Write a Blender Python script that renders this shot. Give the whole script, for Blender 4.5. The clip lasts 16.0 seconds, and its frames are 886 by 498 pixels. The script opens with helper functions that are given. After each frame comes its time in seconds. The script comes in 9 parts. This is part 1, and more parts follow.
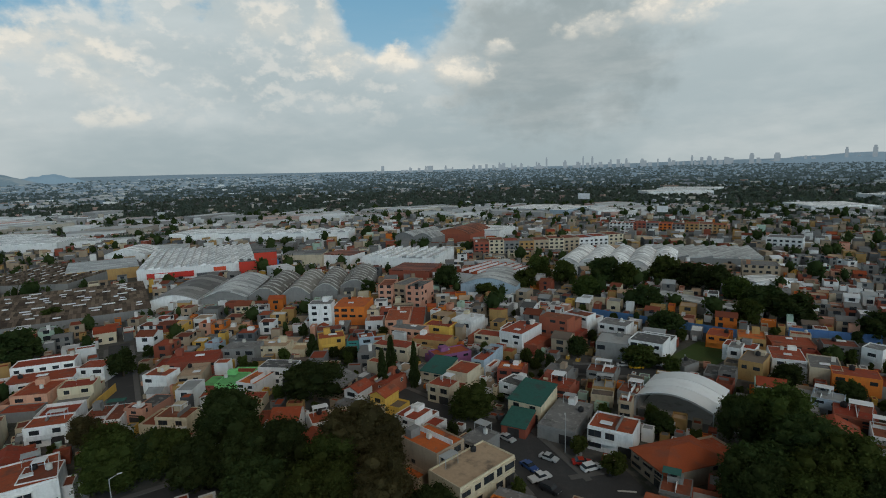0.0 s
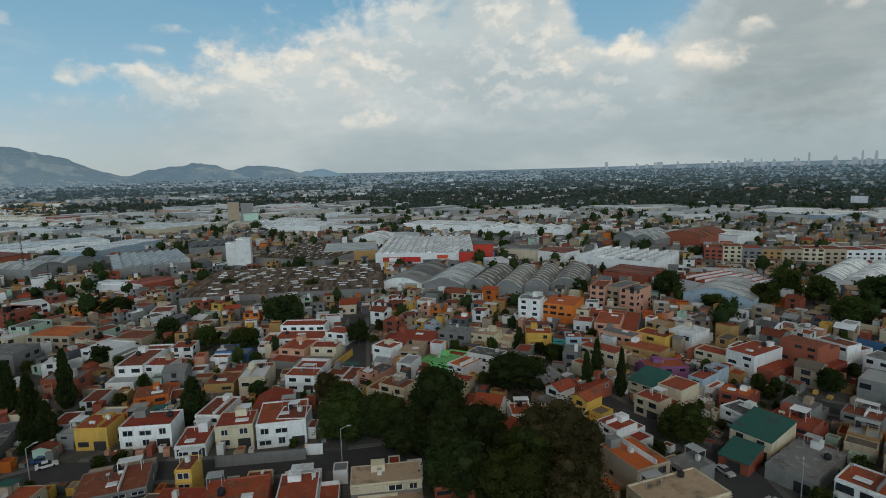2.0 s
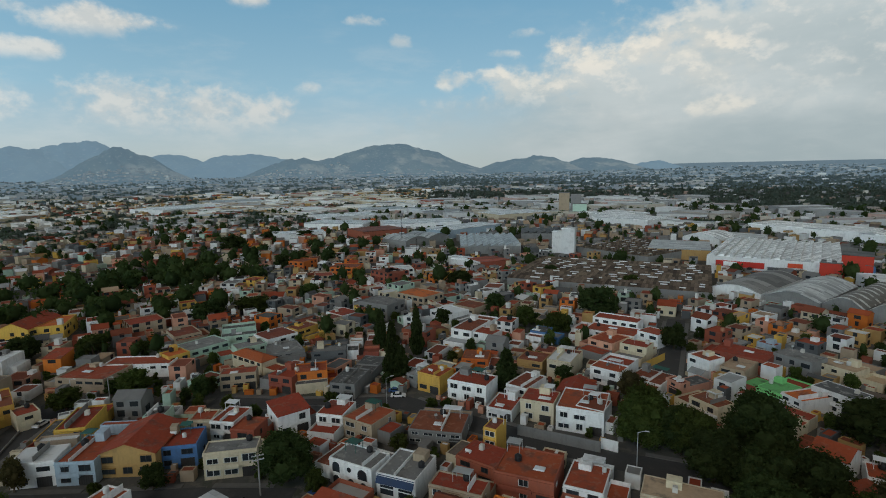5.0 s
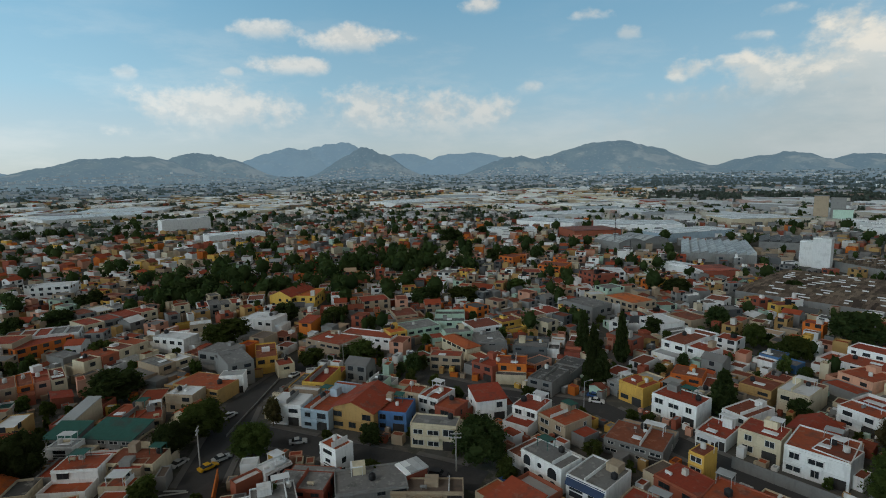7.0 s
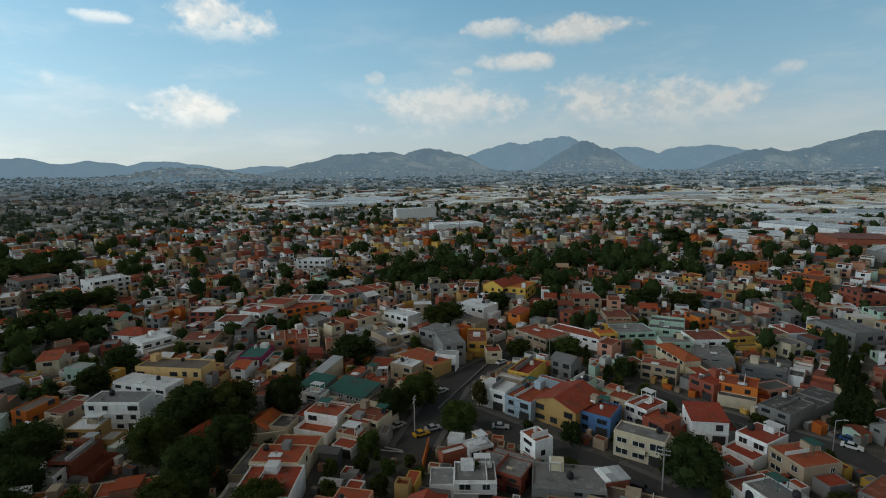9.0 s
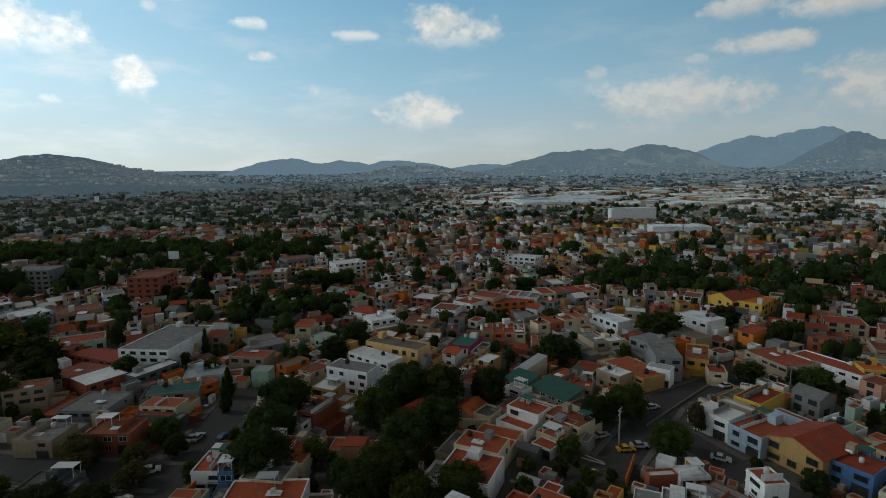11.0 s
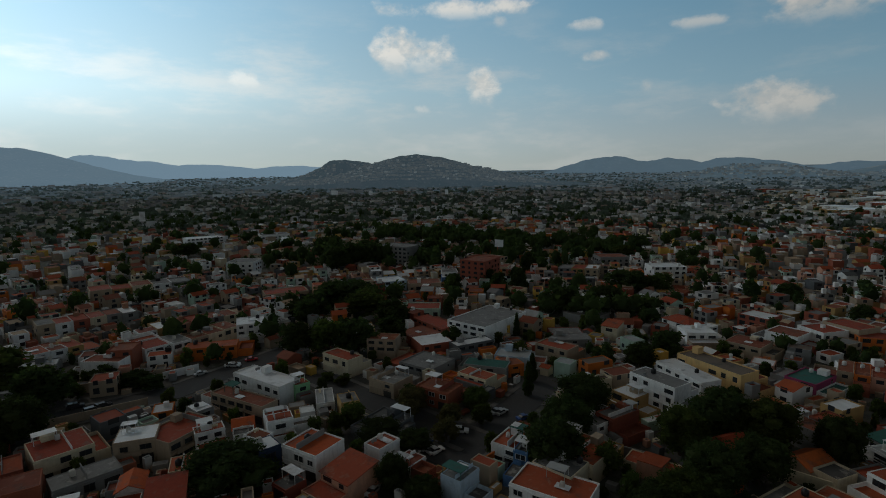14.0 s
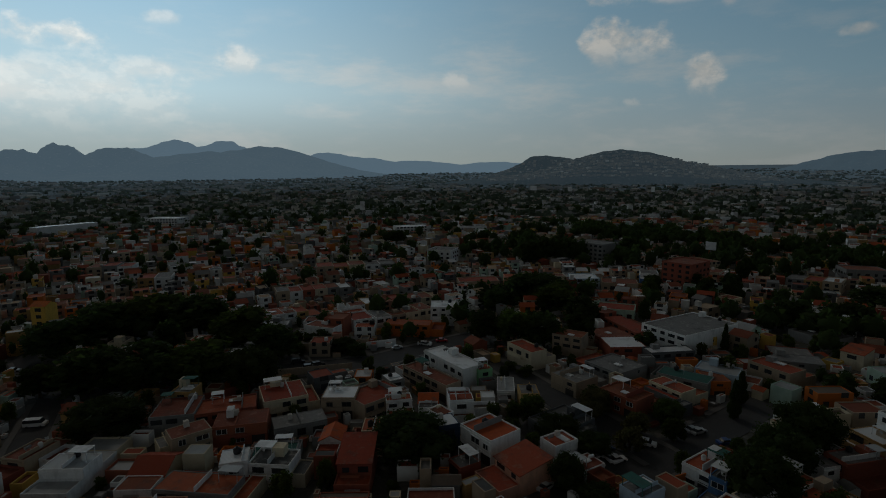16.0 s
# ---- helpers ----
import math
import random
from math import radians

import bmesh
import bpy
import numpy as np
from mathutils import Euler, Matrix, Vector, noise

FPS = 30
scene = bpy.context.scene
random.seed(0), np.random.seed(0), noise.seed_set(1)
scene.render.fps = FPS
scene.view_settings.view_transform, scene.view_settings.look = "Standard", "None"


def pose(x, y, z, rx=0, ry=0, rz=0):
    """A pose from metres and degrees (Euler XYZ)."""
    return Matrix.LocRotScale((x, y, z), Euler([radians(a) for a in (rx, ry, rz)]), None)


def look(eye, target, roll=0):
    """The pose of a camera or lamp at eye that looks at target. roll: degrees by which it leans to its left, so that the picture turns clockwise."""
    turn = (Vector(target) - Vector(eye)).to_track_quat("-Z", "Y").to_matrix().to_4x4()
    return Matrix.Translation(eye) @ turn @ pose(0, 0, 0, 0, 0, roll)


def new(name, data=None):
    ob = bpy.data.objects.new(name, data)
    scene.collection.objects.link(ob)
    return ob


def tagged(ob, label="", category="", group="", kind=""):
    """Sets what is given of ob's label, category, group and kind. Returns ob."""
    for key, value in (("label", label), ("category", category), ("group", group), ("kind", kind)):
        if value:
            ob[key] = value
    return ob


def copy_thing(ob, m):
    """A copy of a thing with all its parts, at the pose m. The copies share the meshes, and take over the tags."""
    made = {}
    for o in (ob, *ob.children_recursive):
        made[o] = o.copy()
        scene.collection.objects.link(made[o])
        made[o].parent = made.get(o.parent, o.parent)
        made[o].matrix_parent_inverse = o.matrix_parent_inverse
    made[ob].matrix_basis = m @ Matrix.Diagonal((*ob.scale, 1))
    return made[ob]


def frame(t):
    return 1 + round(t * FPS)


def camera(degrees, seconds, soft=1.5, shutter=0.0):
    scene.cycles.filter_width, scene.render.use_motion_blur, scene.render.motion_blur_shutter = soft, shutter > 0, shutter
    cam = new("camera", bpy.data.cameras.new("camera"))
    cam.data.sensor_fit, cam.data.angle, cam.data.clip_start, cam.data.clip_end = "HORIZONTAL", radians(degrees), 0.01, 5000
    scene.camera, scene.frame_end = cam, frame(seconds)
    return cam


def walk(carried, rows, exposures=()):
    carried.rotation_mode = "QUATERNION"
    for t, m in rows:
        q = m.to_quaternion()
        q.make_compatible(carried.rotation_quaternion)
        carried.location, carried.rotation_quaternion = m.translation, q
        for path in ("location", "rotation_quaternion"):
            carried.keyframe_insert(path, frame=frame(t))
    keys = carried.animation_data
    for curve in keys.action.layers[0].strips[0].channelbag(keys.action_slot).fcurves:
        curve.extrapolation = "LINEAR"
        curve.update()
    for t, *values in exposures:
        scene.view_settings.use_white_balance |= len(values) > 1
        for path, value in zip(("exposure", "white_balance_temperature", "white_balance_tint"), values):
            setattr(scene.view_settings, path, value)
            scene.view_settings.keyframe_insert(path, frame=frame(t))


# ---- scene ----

# ---- camera: turns high above the houses, drifting a few metres ----
cam = camera(79.5, 16.0, soft=1.0)
ROWS = [
    (0.0, pose(-5.96, -2.27, 64.45, 81.47, 1.55, -0.89)),
    (0.5, pose(-5.60, -2.27, 64.48, 81.47, 1.48, 5.03)),
    (1.0, pose(-5.23, -2.26, 64.51, 81.63, 1.46, 10.96)),
    (1.5, pose(-4.84, -2.23, 64.54, 81.56, 1.37, 16.51)),
    (2.0, pose(-4.42, -2.16, 64.57, 81.64, 1.27, 22.39)),
    (2.5, pose(-3.97, -2.05, 64.61, 81.60, 1.14, 28.32)),
    (3.0, pose(-3.50, -1.90, 64.65, 81.50, 1.08, 33.86)),
    (3.5, pose(-3.03, -1.70, 64.69, 81.68, 0.99, 39.69)),
    (4.0, pose(-2.57, -1.47, 64.74, 81.58, 0.98, 45.55)),
    (6.5, pose(-0.41, -0.21, 64.96, 81.67, 1.00, 73.76)),
    (7.0, pose(0.00, 0.00, 65.01, 81.64, 0.89, 79.60)),
    (7.5, pose(0.37, 0.16, 65.10, 81.51, 0.93, 85.47)),
    (8.0, pose(0.68, 0.26, 65.21, 81.37, 0.86, 91.28)),
    (8.5, pose(0.87, 0.30, 65.33, 81.46, 0.82, 96.68)),
    (9.0, pose(0.91, 0.27, 65.43, 81.33, 0.71, 102.53)),
    (11.5, pose(0.17, -0.24, 65.76, 81.40, 0.91, 130.66)),
    (12.0, pose(-0.13, -0.43, 65.74, 81.33, 0.87, 136.35)),
    (12.5, pose(-0.55, -0.71, 65.62, 81.35, 0.84, 142.09)),
    (13.0, pose(-1.04, -1.05, 65.41, 81.44, 0.73, 147.72)),
    (13.5, pose(-1.58, -1.43, 65.11, 81.56, 0.77, 152.91)),
    (14.0, pose(-2.14, -1.82, 64.74, 81.67, 0.74, 158.48)),
    (14.5, pose(-2.72, -2.21, 64.31, 81.79, 0.67, 164.00)),
    (15.0, pose(-3.29, -2.59, 63.85, 81.78, 0.53, 169.09)),
    (15.5, pose(-3.85, -2.96, 63.37, 81.64, 0.54, 174.27)),
    (16.0, pose(-4.40, -3.33, 62.89, 81.51, 0.52, 179.60)),
]
walk(cam, ROWS, exposures=[(0.0, -0.27), (7.0, -0.27), (9.0, -0.35), (11.5, -0.72), (13.0, -1.08), (14.0, -1.38), (16.0, -2.17)])

# ---- sky, sun ----
SUN_AZ, SUN_EL = 205.0, 38.0   # degrees, counterclockwise from +y; above the horizon


def link(tree, a, b):
    tree.links.new(a, b)


def maths(tree, op, a, b=None, c=None, clamp=False):
    n = tree.nodes.new("ShaderNodeMath")
    n.operation, n.use_clamp = op, clamp
    for i, v in enumerate((a, b, c)):
        if v is None:
            continue
        if isinstance(v, (int, float)):
            n.inputs[i].default_value = v
        else:
            tree.links.new(v, n.inputs[i])
    return n.outputs[0]


def mixed(tree, fac, a, b, blend="MIX"):
    n = tree.nodes.new("ShaderNodeMix")
    n.data_type, n.blend_type = "RGBA", blend
    for i, v in ((0, fac), (6, a), (7, b)):
        if isinstance(v, (int, float)):
            n.inputs[i].default_value = v
        elif isinstance(v, tuple):
            n.inputs[i].default_value = (*v, 1) if len(v) == 3 else v
        else:
            tree.links.new(v, n.inputs[i])
    return n.outputs[2]


def smooth(tree, v, lo, hi):
    n = tree.nodes.new("ShaderNodeMapRange")
    n.interpolation_type = "SMOOTHSTEP"
    tree.links.new(v, n.inputs[0])
    n.inputs[1].default_value, n.inputs[2].default_value = lo, hi
    return n.outputs[0]


def ramp(tree, fac, stops, constant=False):
    n = tree.nodes.new("ShaderNodeValToRGB")
    n.color_ramp.interpolation = "CONSTANT" if constant else "LINEAR"
    e = n.color_ramp.elements
    while len(e) > 1:
        e.remove(e[-1])
    e[0].position, e[0].color = stops[0][0], (*stops[0][1], 1)
    for p, c in stops[1:]:
        k = e.new(p)
        k.color = (*c, 1)
    tree.links.new(fac, n.inputs[0])
    return n.outputs[0]


def make_sky():
    world = bpy.data.worlds.new("sky")
    scene.world = world
    world.use_nodes = True
    tr = world.node_tree
    tr.nodes.clear()
    co = tr.nodes.new("ShaderNodeTexCoord").outputs["Generated"]
    sep = tr.nodes.new("ShaderNodeSeparateXYZ")
    link(tr, co, sep.inputs[0])
    el = maths(tr, "MULTIPLY", maths(tr, "ARCSINE", sep.outputs[2]), 57.2958)
    # azimuth in degrees, counterclockwise from +y; the seam lies behind the view at -110
    turned = tr.nodes.new("ShaderNodeVectorRotate")
    turned.rotation_type = "Z_AXIS"
    turned.inputs["Angle"].default_value = radians(-70.0)
    link(tr, co, turned.inputs["Vector"])
    st = tr.nodes.new("ShaderNodeSeparateXYZ")
    link(tr, turned.outputs[0], st.inputs[0])
    az = maths(tr, "ADD", maths(tr, "MULTIPLY", maths(tr, "ARCTAN2", maths(tr, "MULTIPLY", st.outputs[0], -1.0), st.outputs[1]), 57.2958), 70.0)
    sky = tr.nodes.new("ShaderNodeTexSky")
    sky.sky_type, sky.sun_disc = "NISHITA", False
    sky.sun_elevation, sky.sun_rotation = radians(SUN_EL), radians(-SUN_AZ)
    sky.air_density, sky.dust_density, sky.ozone_density, sky.altitude = 1.0, 1.5, 1.5, 2200
    lift = tr.nodes.new("ShaderNodeCombineXYZ")
    link(tr, sep.outputs[0], lift.inputs[0])
    link(tr, sep.outputs[1], lift.inputs[1])
    link(tr, maths(tr, "MAXIMUM", sep.outputs[2], 0.012), lift.inputs[2])
    link(tr, lift.outputs[0], sky.inputs[0])

    def cloud_noise(scale, sx, sz, detail=6.0, rough=0.58, shift=0.0, up=0.0):
        m = tr.nodes.new("ShaderNodeMapping")
        m.inputs["Scale"].default_value = (sx, sx, sz)
        m.inputs["Location"].default_value = (shift, shift * 0.7, shift * 1.3 + up)
        link(tr, co, m.inputs[0])
        n = tr.nodes.new("ShaderNodeTexNoise")
        n.inputs["Scale"].default_value, n.inputs["Detail"].default_value, n.inputs["Roughness"].default_value = scale, detail, rough
        link(tr, m.outputs[0], n.inputs["Vector"])
        return n.outputs["Fac"]

    puff = cloud_noise(13.0, 1.0, 1.5)
    fine = cloud_noise(40.0, 1.0, 1.3, shift=4.0)
    billow = maths(tr, "ADD", maths(tr, "MULTIPLY", puff, 0.7), maths(tr, "MULTIPLY", fine, 0.3))
    broad = cloud_noise(3.2, 1.0, 2.6, 5.0, 0.55, 2.0)
    # heaps are light where they thin out upwards, grey below
    above = cloud_noise(13.0, 1.0, 1.5, up=0.022)
    relief = smooth(tr, maths(tr, "SUBTRACT", puff, above), -0.05, 0.07)
    veil = cloud_noise(5.0, 1.0, 3.6, 7.0, 0.62, 9.0)
    # base: clear blue above, pale and dusty at the horizon
    haze = ramp(tr, maths(tr, "DIVIDE", el, 40.0), [(0.0, (0.42, 0.50, 0.54)), (0.07, (0.44, 0.55, 0.62)), (0.2, (0.31, 0.54, 0.70)), (0.42, (0.19, 0.43, 0.64)), (1.0, (0.13, 0.28, 0.5))])
    clear = mixed(tr, 0.8, mixed(tr, 1.0, sky.outputs[0], (0.09, 0.09, 0.09), "MULTIPLY"), haze)
    # the pale, bright side of the sky towards the sun
    glow = smooth(tr, az, 120.0, 195.0)
    clear = mixed(tr, maths(tr, "MULTIPLY", glow, 0.75), clear, ramp(tr, maths(tr, "DIVIDE", el, 40.0), [(0.0, (0.46, 0.56, 0.58)), (0.2, (0.49, 0.66, 0.75)), (0.42, (0.33, 0.55, 0.74)), (1.0, (0.4, 0.5, 0.6))]))
    # the wide, grey-white sheet of cloud over the plain, with one blue gap
    sheet = smooth(tr, maths(tr, "ADD", maths(tr, "SUBTRACT", 62.0, az), maths(tr, "MULTIPLY", maths(tr, "SUBTRACT", broad, 0.5), 70.0)), -16.0, 26.0)
    sheet = maths(tr, "MULTIPLY", sheet, smooth(tr, maths(tr, "ADD", maths(tr, "MULTIPLY", maths(tr, "SUBTRACT", az, 30.0), -0.35), maths(tr, "ADD", maths(tr, "SUBTRACT", 24.0, el), maths(tr, "MULTIPLY", maths(tr, "SUBTRACT", billow, 0.5), 18.0))), 6.0, 11.0))

    def ellipse(a, e, w, h, noise_in, amount):
        dx = maths(tr, "DIVIDE", maths(tr, "SUBTRACT", az, a), w)
        dy = maths(tr, "DIVIDE", maths(tr, "SUBTRACT", el, e), h)
        r = maths(tr, "ADD", maths(tr, "MULTIPLY", dx, dx), maths(tr, "MULTIPLY", dy, dy))
        return maths(tr, "ADD", maths(tr, "SUBTRACT", 1.0, r), maths(tr, "MULTIPLY", maths(tr, "SUBTRACT", noise_in, 0.5), amount)), dy

    gap, _ = ellipse(3.3, 16.0, 6.6, 5.2, billow, 2.4)
    gap = smooth(tr, gap, -0.1, 0.45)
    grey = mixed(tr, smooth(tr, broad, 0.34, 0.68), (0.35, 0.455, 0.52), (0.62, 0.70, 0.75))
    low = ramp(tr, maths(tr, "DIVIDE", el, 14.0), [(0.0, (0.36, 0.43, 0.46)), (0.35, (0.44, 0.52, 0.56)), (1.0, (0.60, 0.68, 0.72))])
    grey = mixed(tr, 0.5, grey, low)
    patchy = maths(tr, "MULTIPLY", maths(tr, "MULTIPLY", relief, smooth(tr, billow, 0.44, 0.60)), smooth(tr, el, 3.0, 9.0))
    grey = mixed(tr, maths(tr, "MULTIPLY", patchy, maths(tr, "MULTIPLY", smooth(tr, az, -16.0, 6.0), 0.5)), grey, (0.80, 0.80, 0.78))
    out = mixed(tr, maths(tr, "MULTIPLY", sheet, maths(tr, "SUBTRACT", 1.0, maths(tr, "MULTIPLY", gap, 1.0))), clear, grey)
    dull, _ = ellipse(-12.8, 11.0, 13.0, 9.0, billow, 2.5)
    out = mixed(tr, maths(tr, "MULTIPLY", smooth(tr, dull, -0.2, 0.9), 0.85), out, (0.30, 0.37, 0.405))
    # thin veils of high cloud over the rest
    thin = maths(tr, "MULTIPLY", smooth(tr, veil, 0.46, 0.72), maths(tr, "ADD", 0.22, maths(tr, "MULTIPLY", smooth(tr, az, 120.0, 170.0), 0.33)))
    out = mixed(tr, maths(tr, "MULTIPLY", thin, smooth(tr, el, 18.0, 9.0)), out, (0.70, 0.74, 0.76))
    # single heaped clouds: azimuth, elevation, half width, half height, strength; crisp above, dissolving below
    cover_of = [maths(tr, "MULTIPLY", billow, 0.0)]

    def heap(a, e, w, h, k):
        m, dy = ellipse(a, e, w * 1.25, h * 1.35, billow, 5.0)
        m = maths(tr, "MULTIPLY", smooth(tr, m, 0.0, 1.15), smooth(tr, dy, -1.2, 0.1))
        cover_of.append(maths(tr, "MAXIMUM", cover_of[-1], maths(tr, "MULTIPLY", m, k)))

    heap(-26.1, 14.1, 2.8, 1.2, 0.90)
    heap(-23.0, 13.8, 4.2, 1.4, 0.90)
    heap(-16.8, 13.3, 4.0, 1.1, 0.75)
    heap(-6.9, 11.8, 1.8, 0.8, 0.80)
    heap(-3.4, 9.9, 3.0, 1.4, 0.95)
    heap(3.5, 11.0, 2.0, 1.4, 1.00)
    heap(8.9, 10.5, 3.1, 1.3, 1.00)
    heap(10.7, 13.5, 1.7, 2.3, 0.60)
    heap(15.8, 14.0, 4.2, 1.7, 0.50)
    heap(30.4, 5.2, 2.7, 0.9, 0.50)
    heap(30.7, 8.3, 3.4, 1.3, 0.45)
    heap(35.6, 10.8, 6.4, 1.6, 0.70)
    heap(40.9, 10.1, 3.5, 1.3, 0.60)
    heap(43.7, 11.3, 2.9, 1.3, 0.80)
    heap(48.0, 8.1, 5.2, 1.4, 0.50)
    heap(48.3, 13.2, 1.7, 0.5, 0.40)
    heap(50.4, 11.4, 1.5, 0.4, 0.45)
    heap(52.2, 9.2, 2.2, 0.8, 0.70)
    heap(55.8, 8.7, 2.4, 0.9, 0.70)
    heap(61.1, 12.7, 1.1, 0.6, 0.50)
    heap(64.6, 14.7, 1.9, 0.6, 0.60)
    heap(70.4, 8.3, 1.3, 0.6, 0.50)
    heap(76.1, 16.1, 2.0, 0.7, 0.85)
    heap(82.7, 6.1, 8.5, 2.4, 0.75)
    heap(88.8, 13.0, 4.6, 1.1, 0.90)
    heap(94.8, 10.4, 3.4, 0.8, 0.80)
    heap(96.8, 13.5, 3.5, 0.8, 0.75)
    heap(100.4, 9.7, 0.9, 0.4, 0.50)
    heap(101.5, 6.1, 7.5, 2.2, 0.75)
    heap(109.4, 9.1, 1.0, 0.6, 0.50)
    heap(110.1, 4.0, 1.9, 0.6, 0.60)
    heap(124.2, 13.8, 4.2, 1.7, 0.90)
    heap(127.3, 5.6, 3.6, 1.6, 0.85)
    heap(133.6, 13.2, 1.9, 0.5, 0.60)
    heap(138.2, 7.9, 0.7, 0.8, 0.50)
    heap(142.7, 10.9, 1.7, 0.5, 0.60)
    heap(144.1, 13.9, 1.6, 0.5, 0.55)
    heap(152.4, 14.6, 0.8, 0.6, 0.50)
    heap(154.1, 8.4, 1.5, 1.8, 0.85)
    heap(156.7, 15.9, 7.2, 0.9, 0.85)
    heap(160.0, 11.9, 3.6, 1.6, 0.90)
    heap(160.5, 6.3, 0.8, 0.5, 0.40)
    heap(163.4, 11.9, 1.8, 2.1, 0.90)
    heap(178.3, 9.1, 1.3, 0.8, 0.50)
    heap(200.1, 10.3, 1.8, 1.4, 0.55)
    heap(206.2, 13.7, 1.5, 0.5, 0.40)
    heap(208.1, 9.1, 2.7, 1.1, 0.40)
    heap(214.7, 6.7, 9.9, 3.1, 0.40)
    heap(215.0, 11.3, 3.7, 1.2, 0.70)
    lit = mixed(tr, smooth(tr, az, 50.0, 72.0), (0.88, 0.85, 0.78), (0.73, 0.74, 0.73))
    lit = mixed(tr, smooth(tr, az, 110.0, 150.0), lit, (0.90, 0.90, 0.88))
    shade = mixed(tr, maths(tr, "ADD", maths(tr, "MULTIPLY", relief, 0.75), maths(tr, "MULTIPLY", fine, 0.4), clamp=True), mixed(tr, 0.5, lit, (0.42, 0.50, 0.56)), lit)
    out = mixed(tr, cover_of[-1], out, shade)
    # hazy brightness towards the hidden sun; unseen sky overhead dimmed to darken the ground
    gain = maths(tr, "ADD", maths(tr, "ADD", maths(tr, "MULTIPLY", smooth(tr, az, 80.0, 130.0), 0.34), maths(tr, "MULTIPLY", smooth(tr, az, 120.0, 175.0), 0.58)), maths(tr, "MULTIPLY", smooth(tr, az, 160.0, 215.0), 2.1))
    gain = maths(tr, "MULTIPLY", gain, maths(tr, "SUBTRACT", 1.0, smooth(tr, el, 20.0, 45.0)))
    gain = maths(tr, "MULTIPLY", maths(tr, "MULTIPLY", maths(tr, "ADD", gain, 1.0), 1.2), maths(tr, "SUBTRACT", 1.0, maths(tr, "MULTIPLY", smooth(tr, el, 17.0, 36.0), 0.76)))
    gain = maths(tr, "MULTIPLY", gain, maths(tr, "SUBTRACT", 1.0, maths(tr, "MULTIPLY", maths(tr, "MULTIPLY", smooth(tr, az, 150.0, 205.0), 0.34), maths(tr, "SUBTRACT", 1.0, smooth(tr, el, 1.5, 8.0)))))
    # plain grey added above the view, to take blue out of the light
    out = mixed(tr, smooth(tr, el, 17.5, 34.0), out, (0.46, 0.47, 0.46))
    out = mixed(tr, 1.0, out, (1.03, 1.0, 0.945), "MULTIPLY")   # warm, dusty air
    scaled = tr.nodes.new("ShaderNodeVectorMath")
    scaled.operation = "SCALE"
    link(tr, out, scaled.inputs[0])
    link(tr, gain, scaled.inputs["Scale"])
    bg = tr.nodes.new("ShaderNodeBackground")
    link(tr, scaled.outputs[0], bg.inputs[0])
    bg.inputs[1].default_value = 0.95
    end = tr.nodes.new("ShaderNodeOutputWorld")
    link(tr, bg.outputs[0], end.inputs[0])


make_sky()
sun = new("sun", bpy.data.lights.new("sun", "SUN"))
sun.data.energy, sun.data.angle, sun.data.color = 0.7, radians(9.0), (1.0, 0.93, 0.82)
sun.matrix_world = look((0, 0, 300), (300 * math.sin(radians(SUN_AZ)) * math.cos(radians(SUN_EL)), -300 * math.cos(radians(SUN_AZ)) * math.cos(radians(SUN_EL)), 300 - 300 * math.sin(radians(SUN_EL))))

# ---- materials ----
MATS = {}


